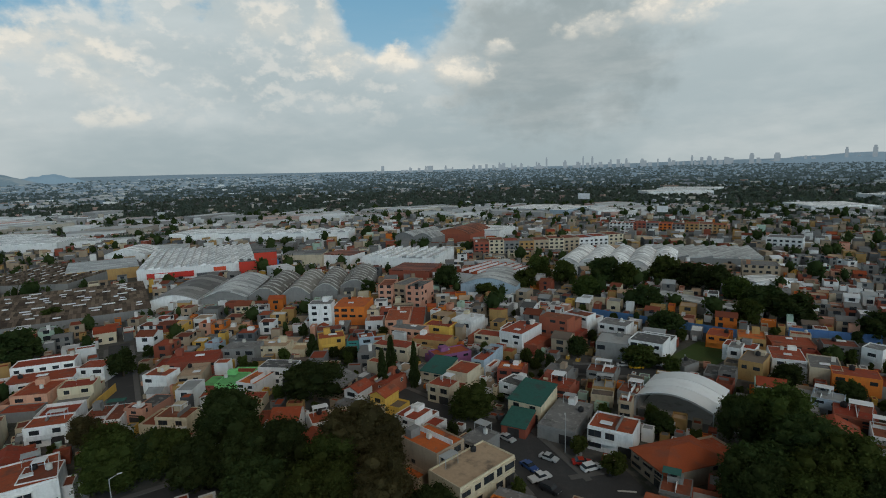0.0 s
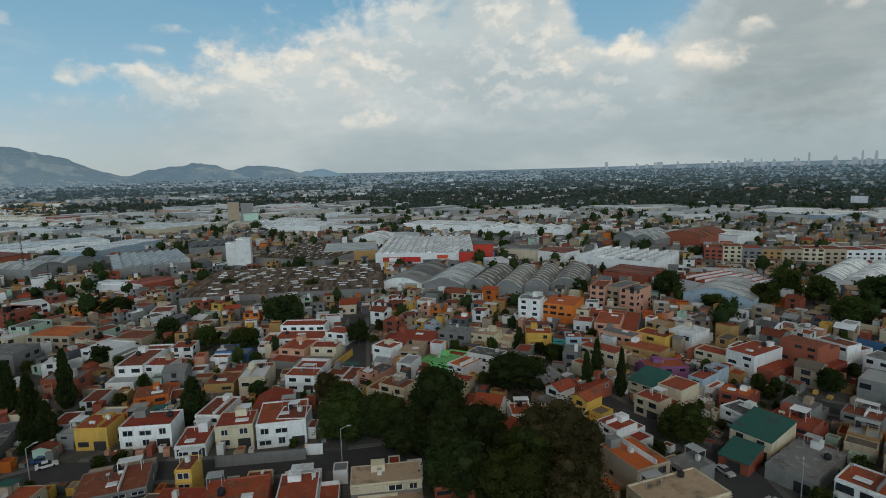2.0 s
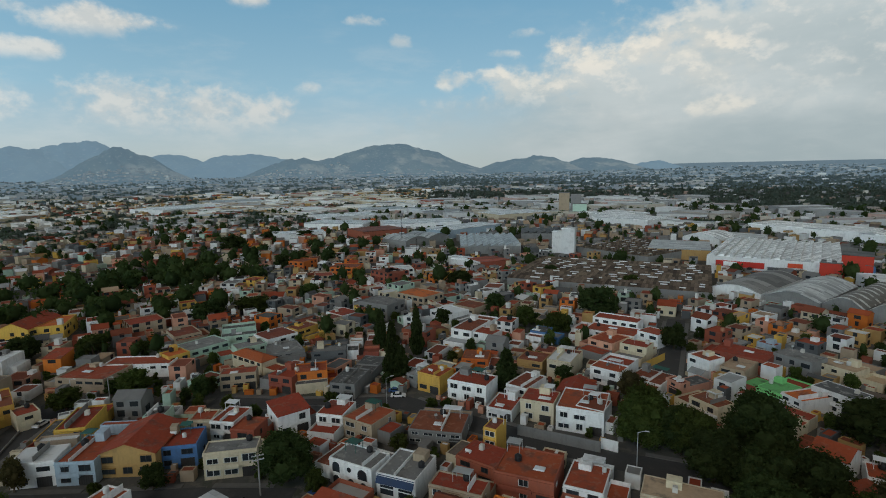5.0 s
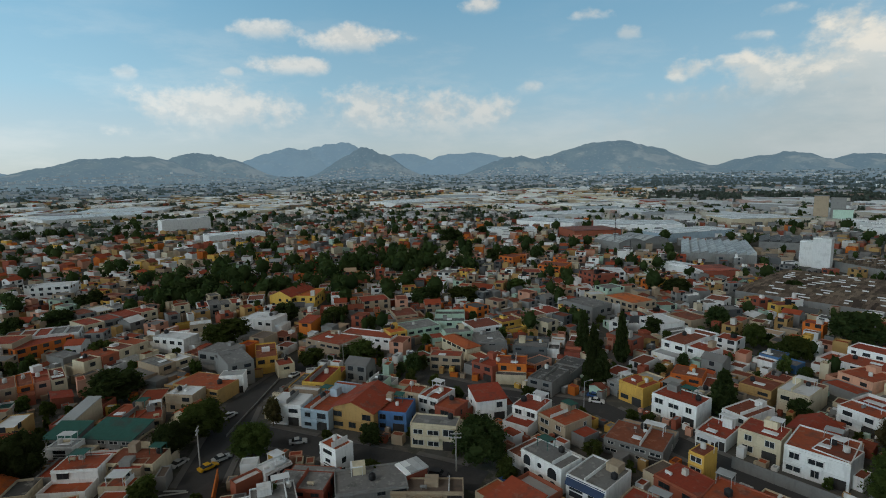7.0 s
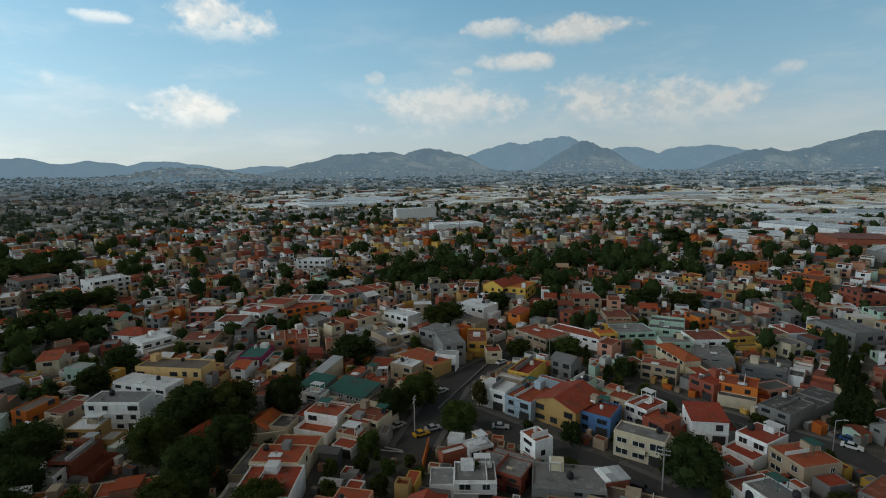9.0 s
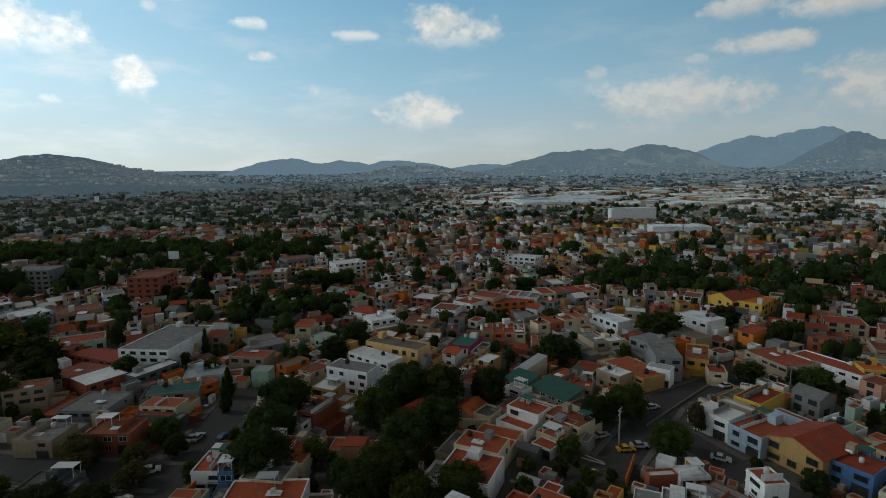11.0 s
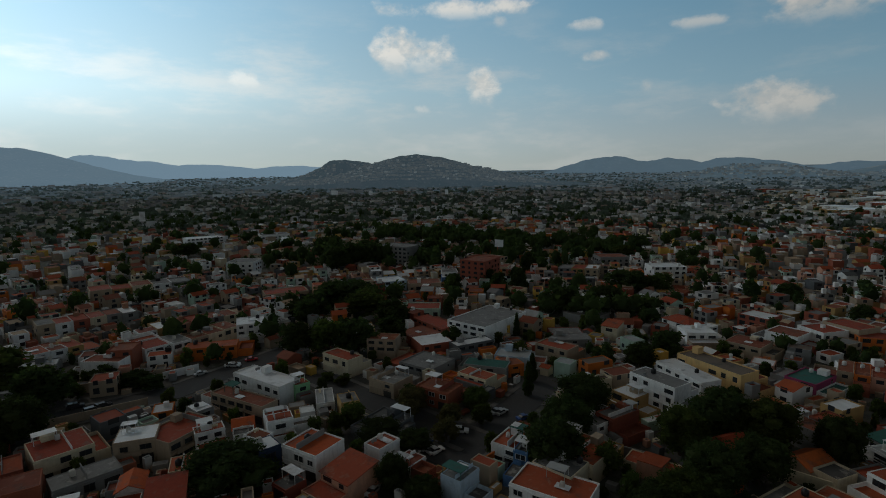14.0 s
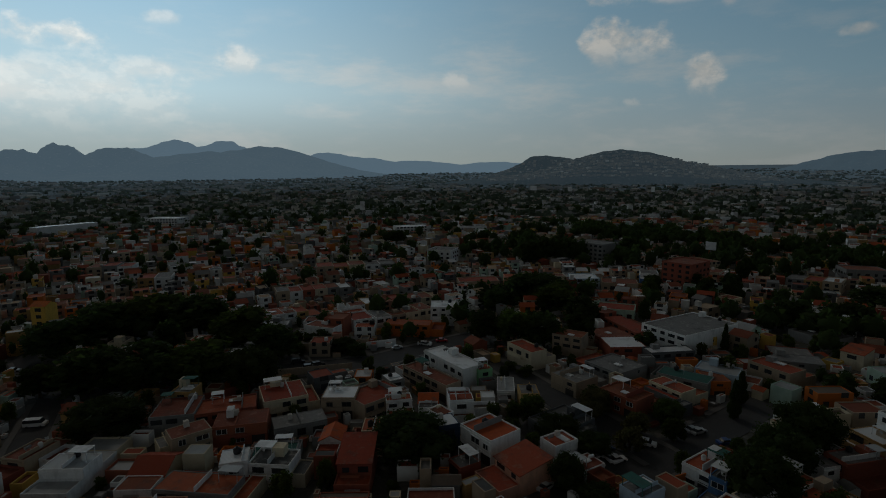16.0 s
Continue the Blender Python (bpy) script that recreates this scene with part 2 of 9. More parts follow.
def surface(name, rgb, rough=0.85, vary=0.22, grain=3.0, stain=0.35, bump=0.25, metal=0.0, spread=0.12, dirt=(0.10, 0.09, 0.08), rib=0.0, streak=0.0, patch=None):
    """A weathered surface: base colour, fine grain, broad stains of dirt, relief; each object a shade of its own."""
    if name in MATS:
        return MATS[name]
    m = bpy.data.materials.new(name)
    m.use_nodes = True
    tr = m.node_tree
    bsdf = tr.nodes["Principled BSDF"]
    co = tr.nodes.new("ShaderNodeTexCoord").outputs["Object"]
    info = tr.nodes.new("ShaderNodeObjectInfo")

    def noise_at(scale, detail=5.0):
        n = tr.nodes.new("ShaderNodeTexNoise")
        n.inputs["Scale"].default_value, n.inputs["Detail"].default_value, n.inputs["Roughness"].default_value = scale, detail, 0.6
        shift = tr.nodes.new("ShaderNodeVectorMath")
        shift.operation = "ADD"
        link(tr, co, shift.inputs[0])
        link(tr, maths(tr, "MULTIPLY", info.outputs["Random"], 37.0), shift.inputs[1])
        link(tr, shift.outputs[0], n.inputs["Vector"])
        return n.outputs["Fac"]

    fine, wide = noise_at(grain), noise_at(0.28)
    col = mixed(tr, maths(tr, "MULTIPLY", smooth(tr, wide, 0.5, 0.72), stain), rgb, dirt)
    if streak:      # rain streaks down the walls
        long = tr.nodes.new("ShaderNodeMapping")
        long.inputs["Scale"].default_value = (1.1, 1.1, 0.2)
        link(tr, co, long.inputs[0])
        runs = tr.nodes.new("ShaderNodeTexNoise")
        runs.inputs["Scale"].default_value, runs.inputs["Detail"].default_value = 1.4, 5.0
        link(tr, long.outputs[0], runs.inputs["Vector"])
        col = mixed(tr, maths(tr, "MULTIPLY", smooth(tr, runs.outputs["Fac"], 0.48, 0.68), streak), col, dirt)
    if patch:       # mended and bleached patches
        col = mixed(tr, maths(tr, "MULTIPLY", smooth(tr, noise_at(0.55, 6.0), 0.54, 0.64), 0.6), col, patch)
    val = maths(tr, "ADD", maths(tr, "ADD", 1.0 - vary / 2 - spread, maths(tr, "MULTIPLY", fine, vary)), maths(tr, "MULTIPLY", info.outputs["Random"], spread * 2))
    hsv = tr.nodes.new("ShaderNodeHueSaturation")
    hsv.inputs["Hue"].default_value = 0.5
    link(tr, maths(tr, "ADD", 0.494, maths(tr, "MULTIPLY", info.outputs["Random"], 0.012)), hsv.inputs["Hue"])
    link(tr, val, hsv.inputs["Value"])
    link(tr, col, hsv.inputs["Color"])
    link(tr, hsv.outputs[0], bsdf.inputs["Base Color"])
    bsdf.inputs["Roughness"].default_value, bsdf.inputs["Metallic"].default_value = rough, metal
    bsdf.inputs["Specular IOR Level"].default_value = 0.25
    bp = tr.nodes.new("ShaderNodeBump")
    bp.inputs["Strength"].default_value, bp.inputs["Distance"].default_value = bump, 0.05
    height = fine
    if rib:
        w = tr.nodes.new("ShaderNodeTexWave")
        w.inputs["Scale"].default_value, w.inputs["Distortion"].default_value = rib, 0.3
        link(tr, co, w.inputs["Vector"])
        height = maths(tr, "ADD", fine, w.outputs["Fac"])
    link(tr, height, bp.inputs["Height"])
    link(tr, bp.outputs[0], bsdf.inputs["Normal"])
    MATS[name] = m
    return m


def islands(name, stops, rough=0.85, metal=0.0, grain=0.4, spread=0.25, gloss=0.2):
    """Many joined pieces, each with a colour of its own out of a palette."""
    m = bpy.data.materials.new(name)
    m.use_nodes = True
    tr = m.node_tree
    bsdf = tr.nodes["Principled BSDF"]
    rnd = tr.nodes.new("ShaderNodeNewGeometry").outputs["Random Per Island"]
    co = tr.nodes.new("ShaderNodeTexCoord").outputs["Object"]
    n = tr.nodes.new("ShaderNodeTexNoise")
    n.inputs["Scale"].default_value, n.inputs["Detail"].default_value = grain, 4.0
    link(tr, co, n.inputs["Vector"])
    col = ramp(tr, rnd, stops, True)
    again = maths(tr, "FRACT", maths(tr, "MULTIPLY", rnd, 91.7))
    hsv = tr.nodes.new("ShaderNodeHueSaturation")
    link(tr, maths(tr, "ADD", maths(tr, "ADD", 1.0 - spread, maths(tr, "MULTIPLY", again, spread)), maths(tr, "MULTIPLY", maths(tr, "SUBTRACT", n.outputs["Fac"], 0.5), 0.5)), hsv.inputs["Value"])
    link(tr, col, hsv.inputs["Color"])
    link(tr, hsv.outputs[0], bsdf.inputs["Base Color"])
    bsdf.inputs["Roughness"].default_value, bsdf.inputs["Metallic"].default_value = rough, metal
    bsdf.inputs["Specular IOR Level"].default_value = gloss
    return m


WALLS = {
    "white": (0.75, 0.75, 0.74), "cream": (0.58, 0.50, 0.36), "yellow": (0.62, 0.38, 0.08), "ochre": (0.42, 0.26, 0.10), "orange": (0.60, 0.165, 0.028),
    "brick": (0.30, 0.085, 0.05), "grey": (0.225, 0.222, 0.215), "darkgrey": (0.11, 0.115, 0.12), "pink": (0.56, 0.29, 0.20), "tan": (0.36, 0.28, 0.20),
    "blue": (0.08, 0.18, 0.36), "lightblue": (0.38, 0.47, 0.55), "teal": (0.05, 0.22, 0.20), "green": (0.22, 0.44, 0.24), "mint": (0.42, 0.56, 0.46),
    "navy": (0.03, 0.05, 0.10), "buff": (0.62, 0.40, 0.18), "purple": (0.26, 0.10, 0.22), "lime": (0.22, 0.62, 0.22), "magenta": (0.27, 0.04, 0.11), "red": (0.52, 0.055, 0.03),
}
ROOFS = {
    "red": (0.325, 0.066, 0.029), "rust": (0.215, 0.062, 0.033), "tile": (0.38, 0.082, 0.030), "grey": (0.205, 0.20, 0.195), "dark": (0.10, 0.10, 0.10),
    "white": (0.72, 0.73, 0.74), "green": (0.035, 0.12, 0.10), "tan": (0.46, 0.33, 0.22), "sheet": (0.36, 0.37, 0.37), "orange": (0.52, 0.12, 0.03), "brown": (0.16, 0.125, 0.10), "lime": (0.16, 0.46, 0.17),
}


def wall_mat(c):
    return surface("plaster_" + c, WALLS[c], 0.88, 0.3, 2.2, 0.4, 0.2, dirt=tuple(0.42 * v + 0.03 for v in WALLS[c]), streak=0.24)


def roof_mat(c):
    if c == "tile":
        return surface("roof_tile", ROOFS[c], 0.85, 0.35, 2.5, 0.35, 0.9, rib=2.2)
    if c in ("sheet", "white"):
        return surface("roof_" + c, ROOFS[c], 0.55, 0.15, 1.0, 0.45, 0.5, rib=1.3, dirt=(0.2, 0.19, 0.18))
    return surface("roof_" + c, ROOFS[c], 0.9, 0.5, 1.3, 0.72, 0.3, dirt=(0.09, 0.06, 0.05) if c in ("red", "rust", "orange") else (0.07, 0.07, 0.065), patch=(0.30, 0.13, 0.085) if c in ("red", "rust", "orange") else (0.36, 0.35, 0.33) if c in ("grey", "dark") else None)


def hall_roof(c):
    """Long roof sheets, each weathered a little differently, with stains and some clear sheets among them."""
    name = "hall_roof_" + c
    if name in MATS:
        return MATS[name]
    m = surface(name, ROOFS[c], 0.6, 0.25, 0.6, 0.6, 0.3, dirt=tuple(0.45 * v for v in ROOFS[c]), spread=0.1)
    tr = m.node_tree
    bsdf = tr.nodes["Principled BSDF"]
    base = bsdf.inputs["Base Color"].links[0].from_socket
    co = tr.nodes.new("ShaderNodeTexCoord").outputs["Object"]
    b = tr.nodes.new("ShaderNodeTexBrick")
    b.inputs["Scale"].default_value = 1.0
    b.inputs["Brick Width"].default_value, b.inputs["Row Height"].default_value, b.inputs["Mortar Size"].default_value = (18.0, 6.0, 0.06) if c == "grey" else (7.0, 1.6, 0.03)
    b.inputs["Color1"].default_value, b.inputs["Color2"].default_value, b.inputs["Mortar"].default_value = (0.42, 0.42, 0.42, 1), (1.5, 1.5, 1.46, 1), (0.42, 0.42, 0.42, 1)
    link(tr, co, b.inputs["Vector"])
    link(tr, mixed(tr, 1.0, base, b.outputs["Color"], "MULTIPLY"), bsdf.inputs["Base Color"])
    if c in ("white", "sheet"):
        bsdf.inputs["Roughness"].default_value, bsdf.inputs["Specular IOR Level"].default_value = 0.38, 0.6
    elif c == "brown":
        bsdf.inputs["Roughness"].default_value, bsdf.inputs["Specular IOR Level"].default_value = 0.95, 0.05
        b.inputs["Color2"].default_value = (1.3, 1.26, 1.2, 1)
    return m


def banded_roof():
    """Old fibre-cement vaults with bands of pale translucent sheets across them."""
    if "banded_roof" in MATS:
        return MATS["banded_roof"]
    m = surface("banded_roof", (0.20, 0.19, 0.17), 0.7, 0.3, 0.8, 0.6, 0.3, dirt=(0.07, 0.065, 0.06), spread=0.25)
    tr = m.node_tree
    bsdf = tr.nodes["Principled BSDF"]
    base = bsdf.inputs["Base Color"].links[0].from_socket
    co = tr.nodes.new("ShaderNodeTexCoord").outputs["Object"]
    sep, n = tr.nodes.new("ShaderNodeSeparateXYZ"), tr.nodes.new("ShaderNodeTexNoise")
    link(tr, co, sep.inputs[0])
    link(tr, co, n.inputs["Vector"])
    n.inputs["Scale"].default_value = 0.25
    step = maths(tr, "FRACT", maths(tr, "DIVIDE", maths(tr, "ADD", sep.outputs[1], maths(tr, "MULTIPLY", n.outputs["Fac"], 1.6)), 6.0))
    pale = maths(tr, "MULTIPLY", maths(tr, "LESS_THAN", step, 0.34), smooth(tr, n.outputs["Fac"], 0.36, 0.5))
    link(tr, mixed(tr, maths(tr, "MULTIPLY", pale, 0.85), base, (0.58, 0.58, 0.55)), bsdf.inputs["Base Color"])
    return m


GLASS = surface("window_glass", (0.025, 0.03, 0.035), 0.12, 0.1, 1.0, 0.0, 0.0, spread=0.3)
GLASS.node_tree.nodes["Principled BSDF"].inputs["Specular IOR Level"].default_value = 0.5
FRAME = surface("window_frame_paint", (0.55, 0.55, 0.53), 0.6)
STEEL = surface("dark_steel", (0.035, 0.033, 0.032), 0.6)
GALV = surface("galvanised_steel", (0.42, 0.43, 0.43), 0.5, metal=0.4)
PLASTIC = surface("black_plastic", (0.02, 0.02, 0.022), 0.5)
TANK = surface("cement_tank", (0.55, 0.52, 0.47), 0.9)
CONCRETE = surface("concrete", (0.30, 0.29, 0.27), 0.9, 0.3, 1.5, 0.6, 0.4)
ASPHALT = surface("asphalt", (0.060, 0.060, 0.062), 0.92, 0.45, 2.0, 0.35, 0.3, spread=0.02, dirt=(0.11, 0.105, 0.10))
PAVING = surface("paving_concrete", (0.14, 0.135, 0.13), 0.92, 0.35, 1.2, 0.4, 0.3)
PAINTLINE = surface("road_paint", (0.55, 0.55, 0.52), 0.8, 0.5, 3.0, 0.6)
BARK = surface("bark", (0.09, 0.065, 0.045), 0.95, 0.5, 6.0, 0.3, 0.8)
RUBBER = surface("rubber", (0.015, 0.015, 0.016), 0.85)


def leaf_mat(name, a, b):
    m = bpy.data.materials.new(name)
    m.use_nodes = True
    tr = m.node_tree
    bsdf = tr.nodes["Principled BSDF"]
    rnd = tr.nodes.new("ShaderNodeNewGeometry").outputs["Random Per Island"]
    info = tr.nodes.new("ShaderNodeObjectInfo")
    col = mixed(tr, rnd, a, b)
    hsv = tr.nodes.new("ShaderNodeHueSaturation")
    link(tr, maths(tr, "ADD", 0.485, maths(tr, "MULTIPLY", info.outputs["Random"], 0.03)), hsv.inputs["Hue"])
    link(tr, maths(tr, "ADD", 0.75, maths(tr, "MULTIPLY", info.outputs["Random"], 0.5)), hsv.inputs["Value"])
    link(tr, col, hsv.inputs["Color"])
    link(tr, hsv.outputs[0], bsdf.inputs["Base Color"])
    bsdf.inputs["Roughness"].default_value = 0.9
    bsdf.inputs["Specular IOR Level"].default_value = 0.04
    # light through the thin leaves
    thin, both = tr.nodes.new("ShaderNodeBsdfTranslucent"), tr.nodes.new("ShaderNodeMixShader")
    link(tr, mixed(tr, 1.0, hsv.outputs[0], (1.5, 1.6, 1.1), "MULTIPLY"), thin.inputs[0])
    both.inputs[0].default_value = 0.42
    link(tr, bsdf.outputs[0], both.inputs[1])
    link(tr, thin.outputs[0], both.inputs[2])
    link(tr, both.outputs[0], tr.nodes["Material Output"].inputs["Surface"])
    return m


LEAF = leaf_mat("leaves_broad", (0.036, 0.050, 0.014), (0.070, 0.090, 0.024))
LEAF_DARK = leaf_mat("leaves_dark", (0.025, 0.038, 0.014), (0.049, 0.065, 0.022))
LEAF_BROWN = leaf_mat("leaves_brown", (0.045, 0.040, 0.019), (0.092, 0.076, 0.034))
LEAF_LIGHT = leaf_mat("leaves_light", (0.045, 0.065, 0.016), (0.10, 0.12, 0.035))

# ---- geometry helpers ----
class Geo:
    """Collects boxes, slabs and faces into one mesh."""

    def __init__(self):
        self.v, self.f = [], []

    def face(self, *pts):
        k = len(self.v)
        self.v.extend(pts)
        self.f.append(tuple(range(k, k + len(pts))))

    def box(self, x0, x1, y0, y1, z0, z1, taper=0.0):
        k, t = len(self.v), taper
        self.v += [(x0, y0, z0), (x1, y0, z0), (x1, y1, z0), (x0, y1, z0), (x0 + t, y0 + t, z1), (x1 - t, y0 + t, z1), (x1 - t, y1 - t, z1), (x0 + t, y1 - t, z1)]
        self.f += [tuple(k + i for i in q) for q in ((0, 3, 2, 1), (4, 5, 6, 7), (0, 1, 5, 4), (1, 2, 6, 5), (2, 3, 7, 6), (3, 0, 4, 7))]

    def tube(self, p, q, r0, r1, n=8):
        p, q = Vector(p), Vector(q)
        a = (q - p).normalized()
        s = a.cross(Vector((0.31, 0.77, 0.55))).normalized()
        c, k = a.cross(s), len(self.v)
        for base, r in ((p, r0), (q, r1)):
            for i in range(n):
                w = 2 * math.pi * i / n
                self.v.append(tuple(base + r * (s * math.cos(w) + c * math.sin(w))))
        self.f += [(k + i, k + (i + 1) % n, k + n + (i + 1) % n, k + n + i) for i in range(n)]
        self.f += [tuple(k + i for i in reversed(range(n))), tuple(k + n + i for i in range(n))]

    def lathe(self, rings, n=12, x=0.0, y=0.0):
        """rings: (radius, height) from the bottom up."""
        k = len(self.v)
        for r, z in rings:
            self.v += [(x + r * math.cos(2 * math.pi * i / n), y + r * math.sin(2 * math.pi * i / n), z) for i in range(n)]
        for j in range(len(rings) - 1):
            a, b = k + j * n, k + (j + 1) * n
            self.f += [(a + i, a + (i + 1) % n, b + (i + 1) % n, b + i) for i in range(n)]
        self.f += [tuple(k + i for i in reversed(range(n))), tuple(k + (len(rings) - 1) * n + i for i in range(n))]

    def prism(self, outline, y0, y1):
        """An (x, z) outline, counterclockwise seen from -y, drawn out from y0 to y1."""
        k, n = len(self.v), len(outline)
        self.v += [(x, y0, z) for x, z in outline] + [(x, y1, z) for x, z in outline]
        self.f += [tuple(range(k, k + n)), tuple(reversed(range(k + n, k + 2 * n)))]
        self.f += [(k + (i + 1) % n, k + i, k + n + i, k + n + (i + 1) % n) for i in range(n)]

    def mesh(self, name, material, soft=False):
        me = bpy.data.meshes.new(name)
        me.from_pydata(self.v, [], self.f)
        if material:
            me.materials.append(material)
        if soft:
            me.polygons.foreach_set("use_smooth", [True] * len(me.polygons))
        me.update()
        return me


def part(name, geo, material, parent, label="", at=None, soft=False):
    ob = new(name, geo.mesh(name, material, soft) if isinstance(geo, Geo) else geo)
    ob.parent = parent
    if at is not None:
        ob.matrix_basis = at
    return tagged(ob, label) if label else ob


def top(name, m, label, category, group="", kind=""):
    ob = new(name)
    ob.empty_display_size = 0.5
    ob.matrix_basis = m
    return tagged(ob, label, category, group, kind)


def ring(az, r):
    """A place on the plan by azimuth (degrees, counterclockwise from +y) and distance."""
    return -r * math.sin(radians(az)), r * math.cos(radians(az))


def rise(r):
    """The plain climbs gently far out."""
    return 0.0 if r < 1200 else 54.0 * ((r - 1200) / 3700) ** 2.2


# ---- ground: one sheet out to the horizon ----
def make_ground():
    v, f = [(0, 0, 0)], []
    radii = [30, 80, 160, 300, 500, 800, 1200, 1600, 2100, 2700, 3400, 4200, 4900, 5600]
    n = 96
    for r in radii:
        for i in range(n):
            x, y = ring(360 * i / n, r)
            v.append((x, y, rise(r)))
    f += [(0, 1 + i, 1 + (i + 1) % n) for i in range(n)]
    for j in range(len(radii) - 1):
        a, b = 1 + j * n, 1 + (j + 1) * n
        f += [(a + i, b + i, b + (i + 1) % n, a + (i + 1) % n) for i in range(n)]
    me = bpy.data.meshes.new("ground")
    me.from_pydata(v, [], f)
    m = bpy.data.materials.new("town_ground")
    m.use_nodes = True
    tr = m.node_tree
    bsdf = tr.nodes["Principled BSDF"]
    co = tr.nodes.new("ShaderNodeTexCoord").outputs["Object"]

    def noise_at(s, d=6.0):
        t = tr.nodes.new("ShaderNodeTexNoise")
        t.inputs["Scale"].default_value, t.inputs["Detail"].default_value, t.inputs["Roughness"].default_value = s, d, 0.65
        link(tr, co, t.inputs["Vector"])
        return t.outputs["Fac"]

    col = mixed(tr, smooth(tr, noise_at(0.035), 0.45, 0.6), (0.085, 0.083, 0.078), (0.045, 0.052, 0.032))
    col = mixed(tr, smooth(tr, noise_at(0.4), 0.5, 0.62), col, (0.125, 0.112, 0.096))
    col = mixed(tr, maths(tr, "MULTIPLY", noise_at(3.0), 0.4), col, (0.07, 0.067, 0.063))
    link(tr, col, bsdf.inputs["Base Color"])
    bsdf.inputs["Roughness"].default_value = 0.95
    me.materials.append(m)
    # outer rings of ground glow blue, imitating haze over the far plain
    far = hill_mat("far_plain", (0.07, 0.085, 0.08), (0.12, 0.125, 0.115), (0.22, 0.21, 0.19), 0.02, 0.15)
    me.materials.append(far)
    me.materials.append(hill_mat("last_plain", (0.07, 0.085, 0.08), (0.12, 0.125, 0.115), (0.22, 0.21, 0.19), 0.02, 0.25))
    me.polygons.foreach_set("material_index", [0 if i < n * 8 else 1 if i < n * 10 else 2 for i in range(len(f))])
    tagged(new("ground", me), "dusty grey-brown town ground with weeds and paving", "ground", kind="structure")



# ---- hills round the plain ----
HILLS = {}


def hill(az, el, half, dist, tone, name="hill", lump=0.18, rough_seed=0.0):
    """A hill whose top stands el degrees above the eye level at azimuth az, half degrees wide to each foot."""
    peak = 65 + dist * math.tan(radians(el))
    wide = dist * math.tan(radians(half))
    nx, ny = 110, 26
    v, f = [], []
    for j in range(ny + 1):
        for i in range(nx + 1):
            u, w = 2 * i / nx - 1, 2 * j / ny - 1
            p = Vector((u * 2.2 + rough_seed, w * 1.1, rough_seed * 1.7))
            bell = (math.exp(-(u * 1.75) ** 2) - math.exp(-3.06)) / (1 - math.exp(-3.06))
            flank = max(0.0, 1 - abs(w) ** 1.5)
            spur = abs(noise.noise(p * 2.3)) + 0.5 * abs(noise.noise(p * 5.2))
            z = max(0.0, bell) * flank * (1 + lump * (noise.noise(p * 1.6) + 0.5 * noise.noise(p * 4.1) + 0.25 * noise.noise(p * 11.0)) - 0.32 * spur * (0.35 + abs(w)))
            v.append([u * wide, w * wide * 0.5, z if abs(u) < 1 and abs(w) < 1 else -1])
    crest = max(p[2] for p in v)
    for p in v:
        p[2] = p[2] / crest * (peak - 15) - 2 if p[2] >= 0 else -30
    for j in range(ny):
        for i in range(nx):
            a = j * (nx + 1) + i
            f.append((a, a + 1, a + nx + 2, a + nx + 1))
    me = bpy.data.meshes.new(name)
    me.from_pydata(v, [], f)
    me.polygons.foreach_set("use_smooth", [True] * len(f))
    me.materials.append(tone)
    x, y = ring(az, dist)
    ob = new(name, me)
    ob.matrix_basis = pose(x, y, 15, 0, 0, az)
    HILLS[(az, dist)] = ob
    return tagged(ob, "hazy blue-grey scrub-covered hill beyond the town", "hill", "hills round the plain", "structure")


def hill_mat(name, a, b, c, s, haze=0.0, bare=0.0):
    """Distant slopes; haze: strength of a blue emission that imitates dusty air before them."""
    m = bpy.data.materials.new(name)
    m.use_nodes = True
    tr = m.node_tree
    bsdf = tr.nodes["Principled BSDF"]
    co = tr.nodes.new("ShaderNodeTexCoord").outputs["Object"]
    t1, t2 = tr.nodes.new("ShaderNodeTexNoise"), tr.nodes.new("ShaderNodeTexNoise")
    for t, k in ((t1, s), (t2, s * 9)):
        t.inputs["Scale"].default_value, t.inputs["Detail"].default_value = k, 8.0
        link(tr, co, t.inputs["Vector"])
    col = mixed(tr, smooth(tr, t1.outputs["Fac"], 0.42, 0.62), a, b)
    col = mixed(tr, maths(tr, "MULTIPLY", smooth(tr, t2.outputs["Fac"], 0.56, 0.70), 0.6), col, c)
    t3 = tr.nodes.new("ShaderNodeTexNoise")
    t3.inputs["Scale"].default_value, t3.inputs["Detail"].default_value = s * 0.7, 6.0
    link(tr, co, t3.inputs["Vector"])
    col = mixed(tr, maths(tr, "MULTIPLY", smooth(tr, t3.outputs["Fac"], 0.56, 0.66), bare), col, (0.42, 0.36, 0.28))
    link(tr, col, bsdf.inputs["Base Color"])
    bsdf.inputs["Roughness"].default_value = 1.0
    bsdf.inputs["Specular IOR Level"].default_value = 0.0
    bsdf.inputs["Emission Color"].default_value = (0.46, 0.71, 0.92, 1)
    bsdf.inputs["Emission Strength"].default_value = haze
    return m


